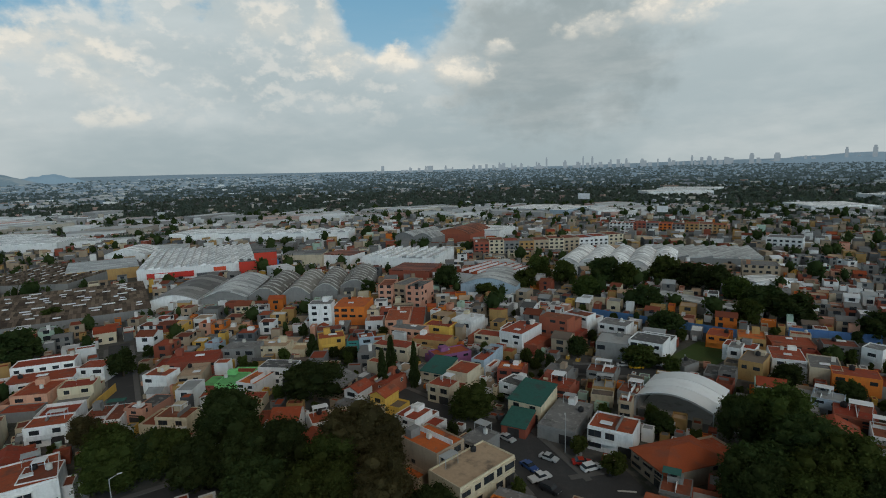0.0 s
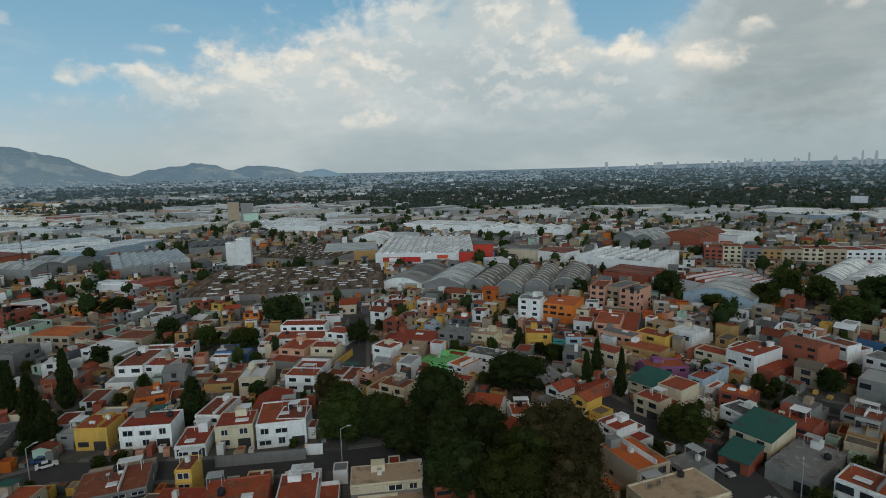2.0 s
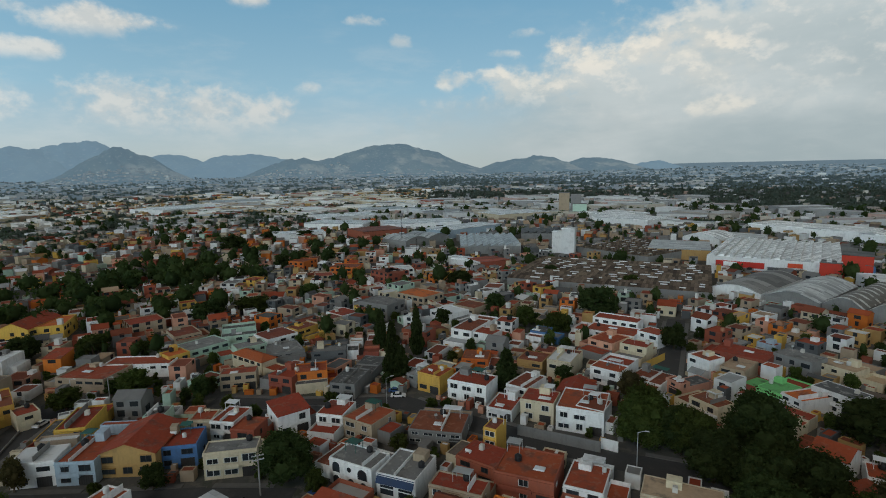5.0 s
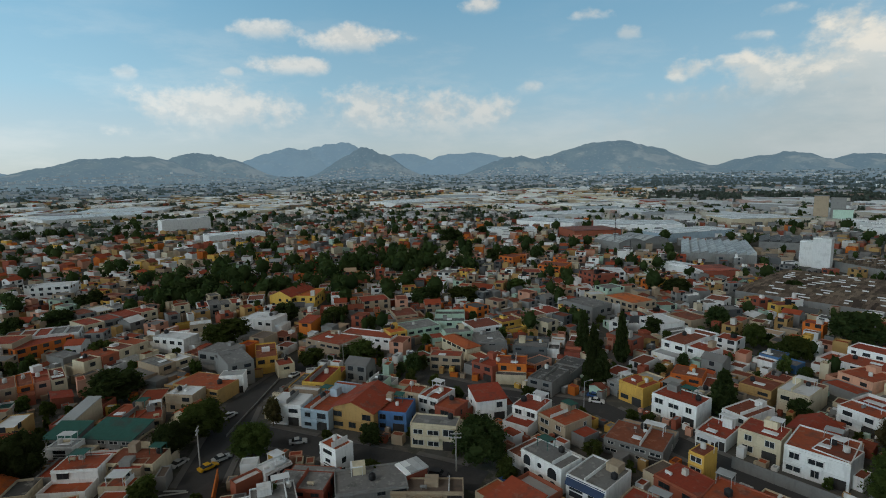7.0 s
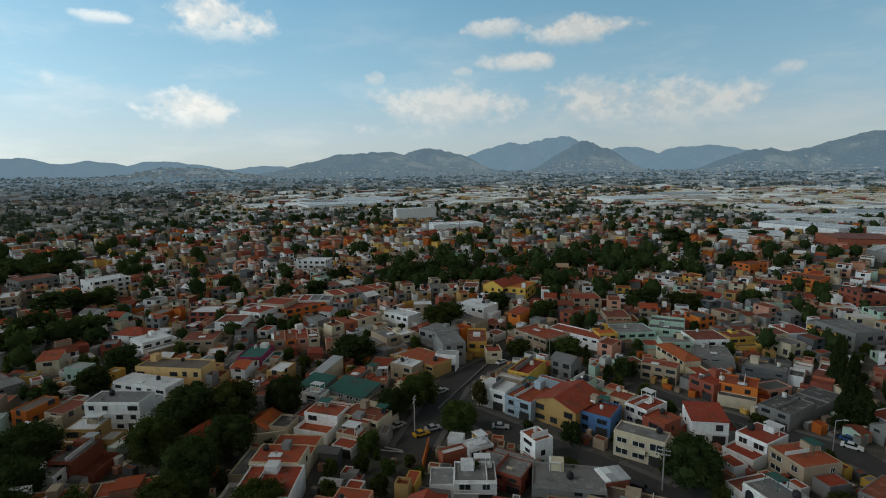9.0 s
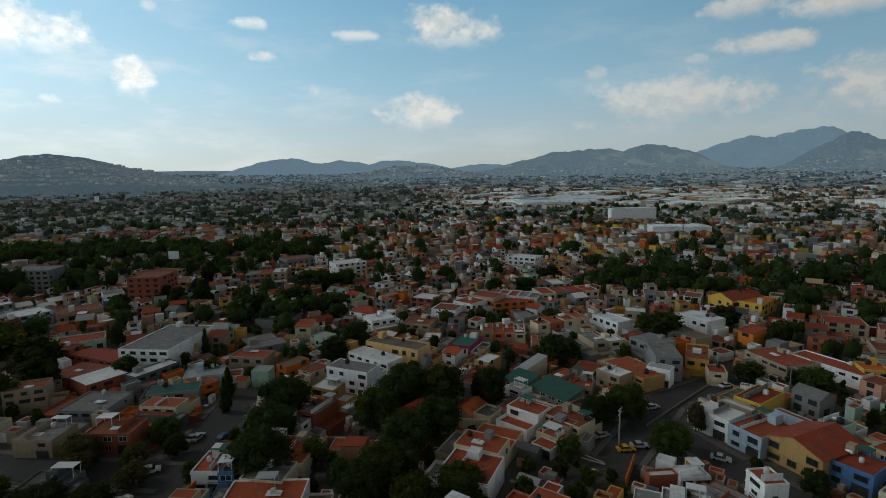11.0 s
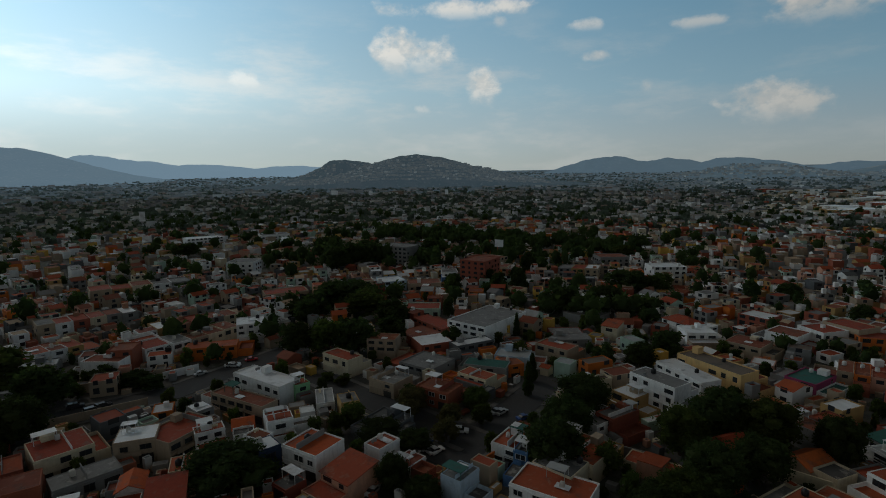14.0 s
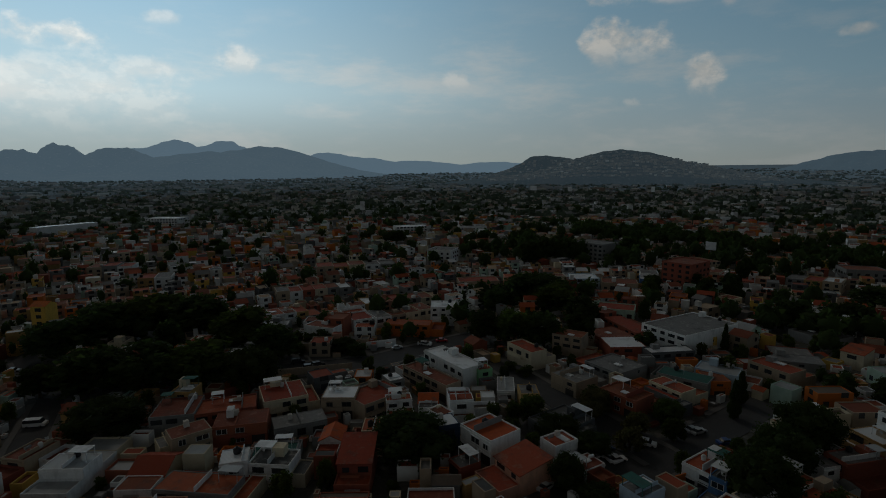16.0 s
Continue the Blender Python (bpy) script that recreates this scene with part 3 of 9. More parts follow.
make_ground()
# blue emission stands for haze; sunward tones are brighter-glowing copies of these slopes
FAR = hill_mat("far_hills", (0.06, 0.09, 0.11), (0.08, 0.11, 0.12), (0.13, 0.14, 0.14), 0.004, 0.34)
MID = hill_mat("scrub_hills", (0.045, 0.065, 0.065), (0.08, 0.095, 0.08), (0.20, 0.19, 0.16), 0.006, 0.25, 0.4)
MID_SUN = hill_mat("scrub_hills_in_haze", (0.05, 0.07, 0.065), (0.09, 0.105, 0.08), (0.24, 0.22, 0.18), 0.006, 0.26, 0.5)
SKYLINE = hill_mat("hazy_skyline", (0.16, 0.19, 0.21), (0.18, 0.21, 0.23), (0.20, 0.23, 0.25), 0.004, 0.24)
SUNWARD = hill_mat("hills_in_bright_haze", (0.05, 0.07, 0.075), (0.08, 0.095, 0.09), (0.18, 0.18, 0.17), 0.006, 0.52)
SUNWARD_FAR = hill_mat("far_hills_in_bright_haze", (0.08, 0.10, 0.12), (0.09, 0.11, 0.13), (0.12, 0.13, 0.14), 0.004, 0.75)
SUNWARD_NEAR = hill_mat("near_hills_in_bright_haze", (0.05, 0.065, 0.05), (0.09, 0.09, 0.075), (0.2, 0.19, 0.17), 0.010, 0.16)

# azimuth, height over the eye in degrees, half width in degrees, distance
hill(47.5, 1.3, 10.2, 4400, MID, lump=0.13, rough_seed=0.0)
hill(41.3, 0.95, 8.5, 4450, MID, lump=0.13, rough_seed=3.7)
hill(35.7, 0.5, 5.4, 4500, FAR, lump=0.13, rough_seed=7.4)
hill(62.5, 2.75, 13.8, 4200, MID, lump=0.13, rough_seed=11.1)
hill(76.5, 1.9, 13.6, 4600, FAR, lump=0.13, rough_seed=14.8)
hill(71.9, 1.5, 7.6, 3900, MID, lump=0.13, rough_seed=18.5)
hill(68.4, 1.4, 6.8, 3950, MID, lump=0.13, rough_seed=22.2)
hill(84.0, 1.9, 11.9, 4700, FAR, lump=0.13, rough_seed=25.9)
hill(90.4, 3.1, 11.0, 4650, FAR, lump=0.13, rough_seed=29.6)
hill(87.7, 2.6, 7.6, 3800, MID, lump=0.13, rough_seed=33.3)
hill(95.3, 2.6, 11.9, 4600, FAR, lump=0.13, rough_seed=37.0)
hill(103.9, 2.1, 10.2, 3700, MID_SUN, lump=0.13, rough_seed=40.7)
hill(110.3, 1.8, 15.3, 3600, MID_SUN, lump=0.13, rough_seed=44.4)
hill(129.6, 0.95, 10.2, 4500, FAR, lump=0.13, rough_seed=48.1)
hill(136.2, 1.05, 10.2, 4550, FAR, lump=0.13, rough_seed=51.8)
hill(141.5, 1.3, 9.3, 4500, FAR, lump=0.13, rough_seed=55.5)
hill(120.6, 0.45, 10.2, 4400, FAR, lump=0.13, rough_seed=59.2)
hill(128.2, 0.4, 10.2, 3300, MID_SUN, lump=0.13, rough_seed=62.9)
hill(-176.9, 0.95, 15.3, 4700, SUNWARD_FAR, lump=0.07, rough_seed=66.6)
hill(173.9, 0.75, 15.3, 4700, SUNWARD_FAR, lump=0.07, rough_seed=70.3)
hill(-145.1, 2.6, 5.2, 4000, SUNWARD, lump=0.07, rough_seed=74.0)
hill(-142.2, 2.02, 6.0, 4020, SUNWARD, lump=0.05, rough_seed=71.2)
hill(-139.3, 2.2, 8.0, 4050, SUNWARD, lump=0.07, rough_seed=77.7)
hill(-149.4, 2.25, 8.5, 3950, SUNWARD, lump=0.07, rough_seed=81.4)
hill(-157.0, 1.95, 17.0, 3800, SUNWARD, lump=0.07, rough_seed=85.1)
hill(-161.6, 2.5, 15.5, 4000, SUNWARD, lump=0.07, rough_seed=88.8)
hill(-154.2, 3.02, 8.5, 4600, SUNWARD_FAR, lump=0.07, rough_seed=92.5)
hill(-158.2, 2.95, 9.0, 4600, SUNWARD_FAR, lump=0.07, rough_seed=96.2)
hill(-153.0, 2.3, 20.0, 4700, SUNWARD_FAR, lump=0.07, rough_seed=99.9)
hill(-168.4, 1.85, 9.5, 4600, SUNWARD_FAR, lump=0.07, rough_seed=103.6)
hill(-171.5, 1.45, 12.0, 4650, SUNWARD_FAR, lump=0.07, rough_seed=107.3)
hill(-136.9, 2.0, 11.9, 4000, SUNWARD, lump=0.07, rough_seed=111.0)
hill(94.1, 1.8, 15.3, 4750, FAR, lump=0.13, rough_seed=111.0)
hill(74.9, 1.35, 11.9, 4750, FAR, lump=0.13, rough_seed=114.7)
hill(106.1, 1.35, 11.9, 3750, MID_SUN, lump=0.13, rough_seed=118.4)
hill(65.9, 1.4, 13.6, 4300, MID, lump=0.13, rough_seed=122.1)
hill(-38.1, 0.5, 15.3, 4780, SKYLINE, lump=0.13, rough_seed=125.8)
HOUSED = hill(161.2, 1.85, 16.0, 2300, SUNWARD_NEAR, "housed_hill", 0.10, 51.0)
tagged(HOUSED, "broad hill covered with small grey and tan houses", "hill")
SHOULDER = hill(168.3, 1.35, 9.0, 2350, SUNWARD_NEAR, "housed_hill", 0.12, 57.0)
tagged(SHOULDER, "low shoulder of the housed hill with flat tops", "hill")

# ---- which ground is taken (1 m cells, for the rows that fill the rest) ----
TAKEN = np.zeros((1400, 1400), bool)
PLOTS = []
HOUSES = []
OUTLYING = []


def cover(x, y, rot, w, d, pad=0.0, test=False):
    """Marks, or with test looks up, the cells of a rectangle centred at x, y."""
    a, b = max(2, int(w / 0.9) + 1), max(2, int(d / 0.9) + 1)
    c, s = math.cos(radians(rot)), math.sin(radians(rot))
    u, q = np.meshgrid(np.linspace(-w / 2 - pad, w / 2 + pad, a), np.linspace(-d / 2 - pad, d / 2 + pad, b))
    i = (x + u * c - q * s + 700).astype(int).clip(0, 1399)
    j = (y + u * s + q * c + 700).astype(int).clip(0, 1399)
    if test:
        return bool(TAKEN[i, j].any())
    TAKEN[i, j] = True
    return True


# ---- roads ----
ROADS = []


def road(name, x0, y0, x1, y1, wide, label="grey asphalt street with worn surface"):
    length, rot = math.hypot(x1 - x0, y1 - y0), math.degrees(math.atan2(y1 - y0, x1 - x0))
    g = Geo()
    g.box(-length / 2, length / 2, -wide / 2, wide / 2, -0.2, 0.03)
    ob = new(name, g.mesh(name, ASPHALT))
    ob.matrix_basis = pose((x0 + x1) / 2, (y0 + y1) / 2, 0.004 * (1 + len(ROADS)), 0, 0, rot)
    tagged(ob, label, "street", kind="structure")
    for side in (-1, 1):
        k = Geo()
        y = side * (wide / 2 + 0.75)
        k.box(-length / 2 + 5, length / 2 - 5, y - 0.75, y + 0.75, -0.2, 0.16 + 0.002 * side)
        p = new("pavement", k.mesh("pavement", PAVING))
        p.matrix_basis = ob.matrix_basis
        tagged(p, "raised concrete pavement with a kerb beside the street", "pavement", kind="structure")
    ROADS.append(ob)
    cover((x0 + x1) / 2, (y0 + y1) / 2, rot, length, wide + 2.4)


def hash_id(*nums):
    return int(abs(sum((k + 1) * 7919.13 * n for k, n in enumerate(nums))) * 10) % 100003


def road_mark(x0, y0, x1, y1, wide=0.5):
    """A painted line across or along a street."""
    length, rot = math.hypot(x1 - x0, y1 - y0), math.degrees(math.atan2(y1 - y0, x1 - x0))
    g = Geo()
    g.box(-length / 2, length / 2, -wide / 2, wide / 2, 0.12, 0.18)
    ob = new("road_marking", g.mesh("road_marking", PAINTLINE))
    ob.matrix_basis = pose((x0 + x1) / 2, (y0 + y1) / 2, 0, 0, 0, rot)
    tagged(ob, "worn white painted line on the street", "road marking", kind="structure")


# ---- windows and doors, shared meshes ----
def make_window_meshes():
    g = Geo()
    for x0, x1, z0, z1 in ((-0.5, 0.5, 0.94, 1.0), (-0.5, 0.5, 0, 0.06), (-0.5, -0.44, 0.06, 0.94), (0.44, 0.5, 0.06, 0.94), (-0.025, 0.025, 0.06, 0.94)):
        g.box(x0, x1, -0.08, 0.02, z0, z1)
    p = Geo()
    p.box(-0.44, 0.44, -0.03, 0.02, 0.06, 0.94)
    d = Geo()
    # one folded sheet, ribbed across its width
    line = [(-0.5 + i / 12, -0.05 if i % 2 else -0.09) for i in range(13)]
    line = [(-0.5, 0.02)] + line + [(0.5, 0.02)]
    m = len(line)
    d.v += [(px, py, 0) for px, py in line] + [(px, py, 1) for px, py in line]
    d.f += [tuple(reversed(range(m))), tuple(range(m, 2 * m))] + [(i, (i + 1) % m, m + (i + 1) % m, m + i) for i in range(m)]
    return g.mesh("window", FRAME), g.mesh("window", STEEL), p.mesh("pane", GLASS), d.mesh("door", STEEL)


WINDOW, WINDOW_DARK, PANE, DOOR = make_window_meshes()
DOORS = {}


def door_mesh(c):
    if c not in DOORS:
        me = DOOR.copy()
        me.materials.clear()
        me.materials.append(STEEL if c == "steel" else FRAME if c == "white" else wall_mat(c))
        DOORS[c] = me
    return DOORS[c]


def window(parent, x, y, z, w, h, turn, fine=True):
    m = pose(x, y, z, 0, 0, turn) @ Matrix.Diagonal((w, 1, h, 1))
    if fine:
        ob = part("window", WINDOW_DARK if hash_id(*parent.location) % 5 < 3 else WINDOW, None, parent, at=m)
        part("pane", PANE, None, ob)
    else:
        part("window", PANE, None, parent, at=m)


def tank(parent, x, y, z, r, kind):
    g = Geo()
    if kind == "black":
        g.lathe([(0.75, 0), (0.8, 0.15), (0.8, 1.0), (0.72, 1.15), (0.3, 1.4), (0.22, 1.45), (0.22, 1.55)], 12)
        mat = PLASTIC
    elif kind == "white":
        g.lathe([(0.55, 0), (0.6, 0.1), (0.6, 1.1), (0.45, 1.3), (0.2, 1.36)], 12)
        mat = FRAME
    else:
        g.box(-0.6, 0.6, -0.6, 0.6, 0, 1.4, 0.05)
        g.box(-0.25, 0.25, -0.25, 0.25, 1.4, 1.5)
        mat = TANK
    part("water_tank", g, mat, parent, {"black": "round black plastic water tank", "white": "pale round water tank"}.get(kind, "square cement water tank"), pose(x, y, z) @ Matrix.Scale(r, 4), kind != "cement")


STORY = 2.75
WALL_WORDS = {"white": "white", "cream": "cream", "yellow": "yellow", "ochre": "ochre", "orange": "bright orange", "brick": "brick-red", "grey": "bare grey", "darkgrey": "dark grey", "pink": "pink",
              "tan": "tan", "blue": "deep blue", "lightblue": "pale blue", "teal": "teal", "green": "green", "mint": "mint-green", "navy": "dark navy", "buff": "warm buff", "purple": "purple", "lime": "lime-green", "magenta": "magenta", "red": "bright red"}
ROOF_WORDS = {"red": "a red-coated flat roof", "rust": "a worn rust-red roof", "tile": "a red clay tile roof", "grey": "a flat grey concrete roof", "dark": "a dark grey roof", "white": "a white-coated roof",
              "green": "a dark green sheet roof", "tan": "a tan rooftop terrace", "sheet": "a pale metal sheet roof", "orange": "an orange-red roof", "brown": "a brown roof", "lime": "a bright lime-green roof"}


def parapet_box(g, x0, x1, y0, y1, h, t, p):
    """Four walls closed at the top by a parapet ring that stands p above the roof."""
    k = len(g.v)
    g.v += [(x0, y0, -0.3), (x1, y0, -0.3), (x1, y1, -0.3), (x0, y1, -0.3), (x0, y0, h), (x1, y0, h), (x1, y1, h), (x0, y1, h)]
    g.v += [(x0 + t, y0 + t, h), (x1 - t, y0 + t, h), (x1 - t, y1 - t, h), (x0 + t, y1 - t, h), (x0 + t, y0 + t, h - p), (x1 - t, y0 + t, h - p), (x1 - t, y1 - t, h - p), (x0 + t, y1 - t, h - p)]
    g.f += [tuple(k + i for i in q) for q in ((0, 1, 5, 4), (1, 2, 6, 5), (2, 3, 7, 6), (3, 0, 4, 7), (4, 5, 9, 8), (5, 6, 10, 9), (6, 7, 11, 10), (7, 4, 8, 11), (8, 9, 13, 12), (9, 10, 14, 13), (10, 11, 15, 14), (11, 8, 12, 15))]


def house(x, y, rot, w, d, h, wall="white", roof="red", form="flat", fine=True, extras="auto", door="steel", openings=True):
    """A house, w along its street front (local -y side), d deep, h high to the top of its walls."""
    rnd = random.Random(hash_id(x, y, w))
    floors = max(1, round(h * 1.12 / STORY))
    storey = min(STORY, (h - 0.35) / floors)
    h += 0.011 * (len(HOUSES) % 29)
    if math.hypot(x, y) > 235:      # told apart only by colour: joined with its neighbours
        cover(x, y, rot, w, d, 0.3)
        PLOTS.append((x, y, rot))
        OUTLYING.append((x, y, rot, w, d, h, wall, roof, form))
        return None
    ob = top("house", pose(x, y, 0, 0, 0, rot), "%s plastered %s house with %s" % (WALL_WORDS[wall], {1: "one-storey", 2: "two-storey", 3: "three-storey"}.get(floors, "many-storey"), ROOF_WORDS[roof]), "house", "houses of the quarter")
    cover(x, y, rot, w, d, 0.3)
    PLOTS.append((x, y, rot))
    HOUSES.append((ob, x, y, rot, w, d, h, wall, roof))
    a, b, t = w / 2, d / 2, 0.2
    body, rf = Geo(), Geo()
    rear_h, rear_y = h, b
    if form == "flat":
        p = 0.38
        stepped = extras and floors > 1 and d > 9 and rnd.random() < 0.65
        if stepped:
            rear_y = -b + d * rnd.uniform(0.52, 0.72)
            rear_h = h - storey + rnd.uniform(-0.3, 0.3)
        parapet_box(body, -a, a, -b, rear_y, h, t, p)
        roof_z = h - p + 0.05
        lift = 0.22 if rnd.random() < 0.5 else 0.0
        rf.box(-a + t - 0.02, a - t + 0.02, -b + t - 0.02, rear_y - t + 0.02, h - p - 0.2, roof_z + lift)
        if stepped:
            low = Geo()
            parapet_box(low, -a + 0.01, a - 0.01, rear_y, b, rear_h, t, p)
            part("rear_wing", low, wall_mat(wall), ob)
            slab = Geo()
            slab.box(-a + t, a - t, rear_y + 0.05, b - t + 0.02, rear_h - p - 0.2, rear_h - p + 0.1 + lift)
            part("rear_roof", slab, roof_mat(roof if rnd.random() < 0.5 else rnd.choice(("grey", "rust", "red", "dark", "tan"))), ob)
        # a second, lower terrace or laundry slab in another shade
        if rnd.random() < 0.5 and w > 5 and extras:
            q = Geo()
            x0 = rnd.uniform(-a + 0.5, a - 3.2)
            q.box(x0, x0 + rnd.uniform(1.6, 2.8), rear_y - rnd.uniform(2.2, 3.2), rear_y - 0.4, roof_z - 0.1, roof_z + rnd.uniform(0.9, 2.3))
            part("stair_box", q, wall_mat(wall if rnd.random() < 0.5 else rnd.choice(("white", "grey", "cream", "tan"))), ob)
    else:
        eave = h - 0.25
        up = min(2.2, 0.25 * min(w, d)) if form != "lean" else 0.16 * d
        o, s = 0.35, 0.16
        body.v += [(-a, -b, -0.3), (a, -b, -0.3), (a, b, -0.3), (-a, b, -0.3), (-a, -b, eave), (a, -b, eave), (a, b, eave), (-a, b, eave)]
        if form == "gable":      # ridge along the front
            body.v += [(-a, 0, eave + up), (a, 0, eave + up)]
            body.f += [(0, 1, 5, 4), (2, 3, 7, 6), (1, 2, 6, 9, 5), (3, 0, 4, 8, 7)]
            pr = [(-b - o, eave - up * o / b), (0, eave + up), (b + o, eave - up * o / b), (b + o, eave - up * o / b + s), (0, eave + up + s), (-b - o, eave - up * o / b + s)]
            k = len(rf.v)
            rf.v += [(-a - o, yy, zz) for yy, zz in pr] + [(a + o, yy, zz) for yy, zz in pr]
            rf.f += [tuple(reversed(range(k, k + 6))), tuple(range(k + 6, k + 12))] + [(k + i, k + (i + 1) % 6, k + 6 + (i + 1) % 6, k + 6 + i) for i in range(6)]
        elif form == "front":    # gable end to the front
            body.v += [(0, -b, eave + up), (0, b, eave + up)]
            body.f += [(0, 1, 5, 8, 4), (2, 3, 7, 9, 6), (1, 2, 6, 5), (3, 0, 4, 7)]
            pr = [(-a - o, eave - up * o / a), (0, eave + up), (a + o, eave - up * o / a), (a + o, eave - up * o / a + s), (0, eave + up + s), (-a - o, eave - up * o / a + s)]
            rf.prism(pr, -b - o, b + o)
        elif form == "hip":
            body.f += [(0, 1, 5, 4), (1, 2, 6, 5), (2, 3, 7, 6), (3, 0, 4, 7)]
            k, r = len(rf.v), max(0.2, abs(a - b))
            along = a >= b
            rf.v += [(-a - o, -b - o, eave - 0.1), (a + o, -b - o, eave - 0.1), (a + o, b + o, eave - 0.1), (-a - o, b + o, eave - 0.1), (-a - o, -b - o, eave + 0.1), (a + o, -b - o, eave + 0.1), (a + o, b + o, eave + 0.1), (-a - o, b + o, eave + 0.1)]
            rf.v += [(-r, 0, eave + up), (r, 0, eave + up)] if along else [(0, -r, eave + up), (0, r, eave + up)]
            rf.f += [(0, 3, 2, 1), (0, 1, 5, 4), (1, 2, 6, 5), (2, 3, 7, 6), (3, 0, 4, 7)]
            rf.f += [(4, 5, 9, 8), (5, 6, 9), (6, 7, 8, 9), (7, 4, 8)] if along else [(4, 5, 8), (5, 6, 9, 8), (6, 7, 9), (7, 4, 8, 9)]
        else:                    # lean: falls to the front
            body.v[6], body.v[7] = (a, b, eave + up), (-a, b, eave + up)
            body.f += [(0, 1, 5, 4), (2, 3, 7, 6), (1, 2, 6, 5), (3, 0, 4, 7)]
            k = len(rf.v)
            for yy, zz in ((-b - o, eave - 0.1), (b + o * 0.3, eave + up)):
                rf.v += [(-a - 0.2, yy, zz), (a + 0.2, yy, zz), (-a - 0.2, yy, zz + s), (a + 0.2, yy, zz + s)]
            rf.f += [(0, 4, 5, 1), (2, 3, 7, 6), (0, 1, 3, 2), (4, 6, 7, 5), (0, 2, 6, 4), (1, 5, 7, 3)]
        roof_z = eave + up * 0.4
    part("roof", rf, roof_mat(roof), ob)
    # openings
    n = max(1, int(w / 3.2))
    for fl in range(floors if openings else 0):
        z = 0.8 + fl * storey
        if z + 1.1 > h:
            break
        for i in range(n):
            cx = -a + (i + 0.5) * w / n
            if fl == 0 and math.hypot(x, y) > 170 and not fine:
                continue
            if fl == 0 and i == n - 1 and w > 4.5:
                part("garage_door", door_mesh(door), None, ob, at=pose(cx, -b, 0.0) @ Matrix.Diagonal((min(2.9, w / n - 0.3), 1, 2.25, 1)))
            elif n < 2 or rnd.random() < 0.82:
                ww, wh = min(w / n - 0.35, rnd.choice((1.6, 2.0, 2.4, 2.9))), min(storey - 1.05, rnd.choice((1.2, 1.45, 1.7)))
                window(ob, cx, -b, z, ww, wh, 0, fine)
                if fine:    # a thin slab over the window and a sill below it
                    over = 0.2 + 0.3 * ((hash_id(cx, x, z) % 10) / 10)
                    body.box(cx - ww / 2 - 0.15, cx + ww / 2 + 0.15, -b - over, -b + 0.05, z + wh + 0.12, z + wh + 0.24)
                    body.box(cx - ww / 2 - 0.1, cx + ww / 2 + 0.1, -b - 0.14, -b + 0.05, z - 0.16, z - 0.06)
            if z + 1.3 < rear_h and rnd.random() < (0.4 if fine else 0.0):
                window(ob, cx, b, z, rnd.choice((0.8, 1.2, 1.5)), rnd.choice((0.9, 1.2)), 180, fine)
        for side, turn in ((a, 90), (-a, -90)):
            if rnd.random() < (0.45 if fine else 0.04):
                window(ob, side, rnd.uniform(-b * 0.8, rear_y - 1.5), z, rnd.choice((0.7, 1.1)), rnd.choice((0.8, 1.2)), turn, fine)
    if math.hypot(x, y) < 175:      # storey bands and a cornice along the front
        for fl in range(1, floors):
            body.box(-a - 0.05, a + 0.05, -b - 0.11, -b + 0.05, fl * storey - 0.12, fl * storey + 0.1)
        if form == "flat":
            body.box(-a - 0.08, a + 0.08, -b - 0.16, -b + 0.05, h - 0.62, h - 0.46)
    part("wall", body, wall_mat(wall), ob)
    if openings and floors > 1 and rnd.random() < 0.4:
        g = Geo()
        g.box(-a * 0.8, a * 0.3, -b - 0.9, -b, storey - 0.2, storey)
        g.box(-a * 0.8, a * 0.3, -b - 0.9, -b - 0.8, storey, storey + 0.85)
        part("balcony", g, wall_mat(wall), ob)
    if form == "flat" and extras:
        kind = rnd.choice(("black", "black", "cement", "white", "none"))
        if kind != "none":
            tank(ob, rnd.uniform(-a + 1, a - 1), rnd.uniform(-b * 0.2, rear_y - 1), roof_z + 0.3, rnd.uniform(0.75, 1.0), kind)
        if rnd.random() < 0.22:
            g = Geo()
            g.tube((0, 0, 0), (0, 0, 1.9), 0.03, 0.03, 5)
            g.box(-0.35, 0.35, -0.03, 0.0, 1.3, 1.9)
            part("antenna_dish", g, GALV, ob, at=pose(rnd.uniform(-a + 1, a - 1), rnd.uniform(-b + 1, rear_y - 1), roof_z, 0, 0, rnd.uniform(0, 360)))
        near = math.hypot(x, y) < 165
        if near and rnd.random() < 0.55:
            g = Geo()
            px = rnd.uniform(-a * 0.6, a * 0.6)
            g.box(px - 0.08, px + 0.08, -b + 0.25, rear_y - 0.25, roof_z - 0.1, roof_z + rnd.uniform(0.7, 1.5))
            part("roof_wall", g, wall_mat(rnd.choice(("white", "white", wall, "grey"))), ob)
        if near and rnd.random() < 0.55:
            g = Geo()
            aw, ad, az0 = rnd.uniform(1.2, 2.4), rnd.uniform(1.0, 1.8), rnd.uniform(1.9, 2.4)
            g.box(-aw, aw, -ad, ad, az0, az0 + 0.08)
            for sx in (-1, 1):
                for sy in (-1, 1):
                    g.box(sx * (aw - 0.15) - 0.05, sx * (aw - 0.15) + 0.05, sy * (ad - 0.15) - 0.05, sy * (ad - 0.15) + 0.05, 0, az0 + 0.01)
            part("awning", g, roof_mat(rnd.choice(("white", "sheet", "white", "white", "green", "white"))), ob, at=pose(rnd.uniform(-a + aw, a - aw) if a > aw else 0, rear_y - ad - 0.3, roof_z, rnd.uniform(-5, 2)))
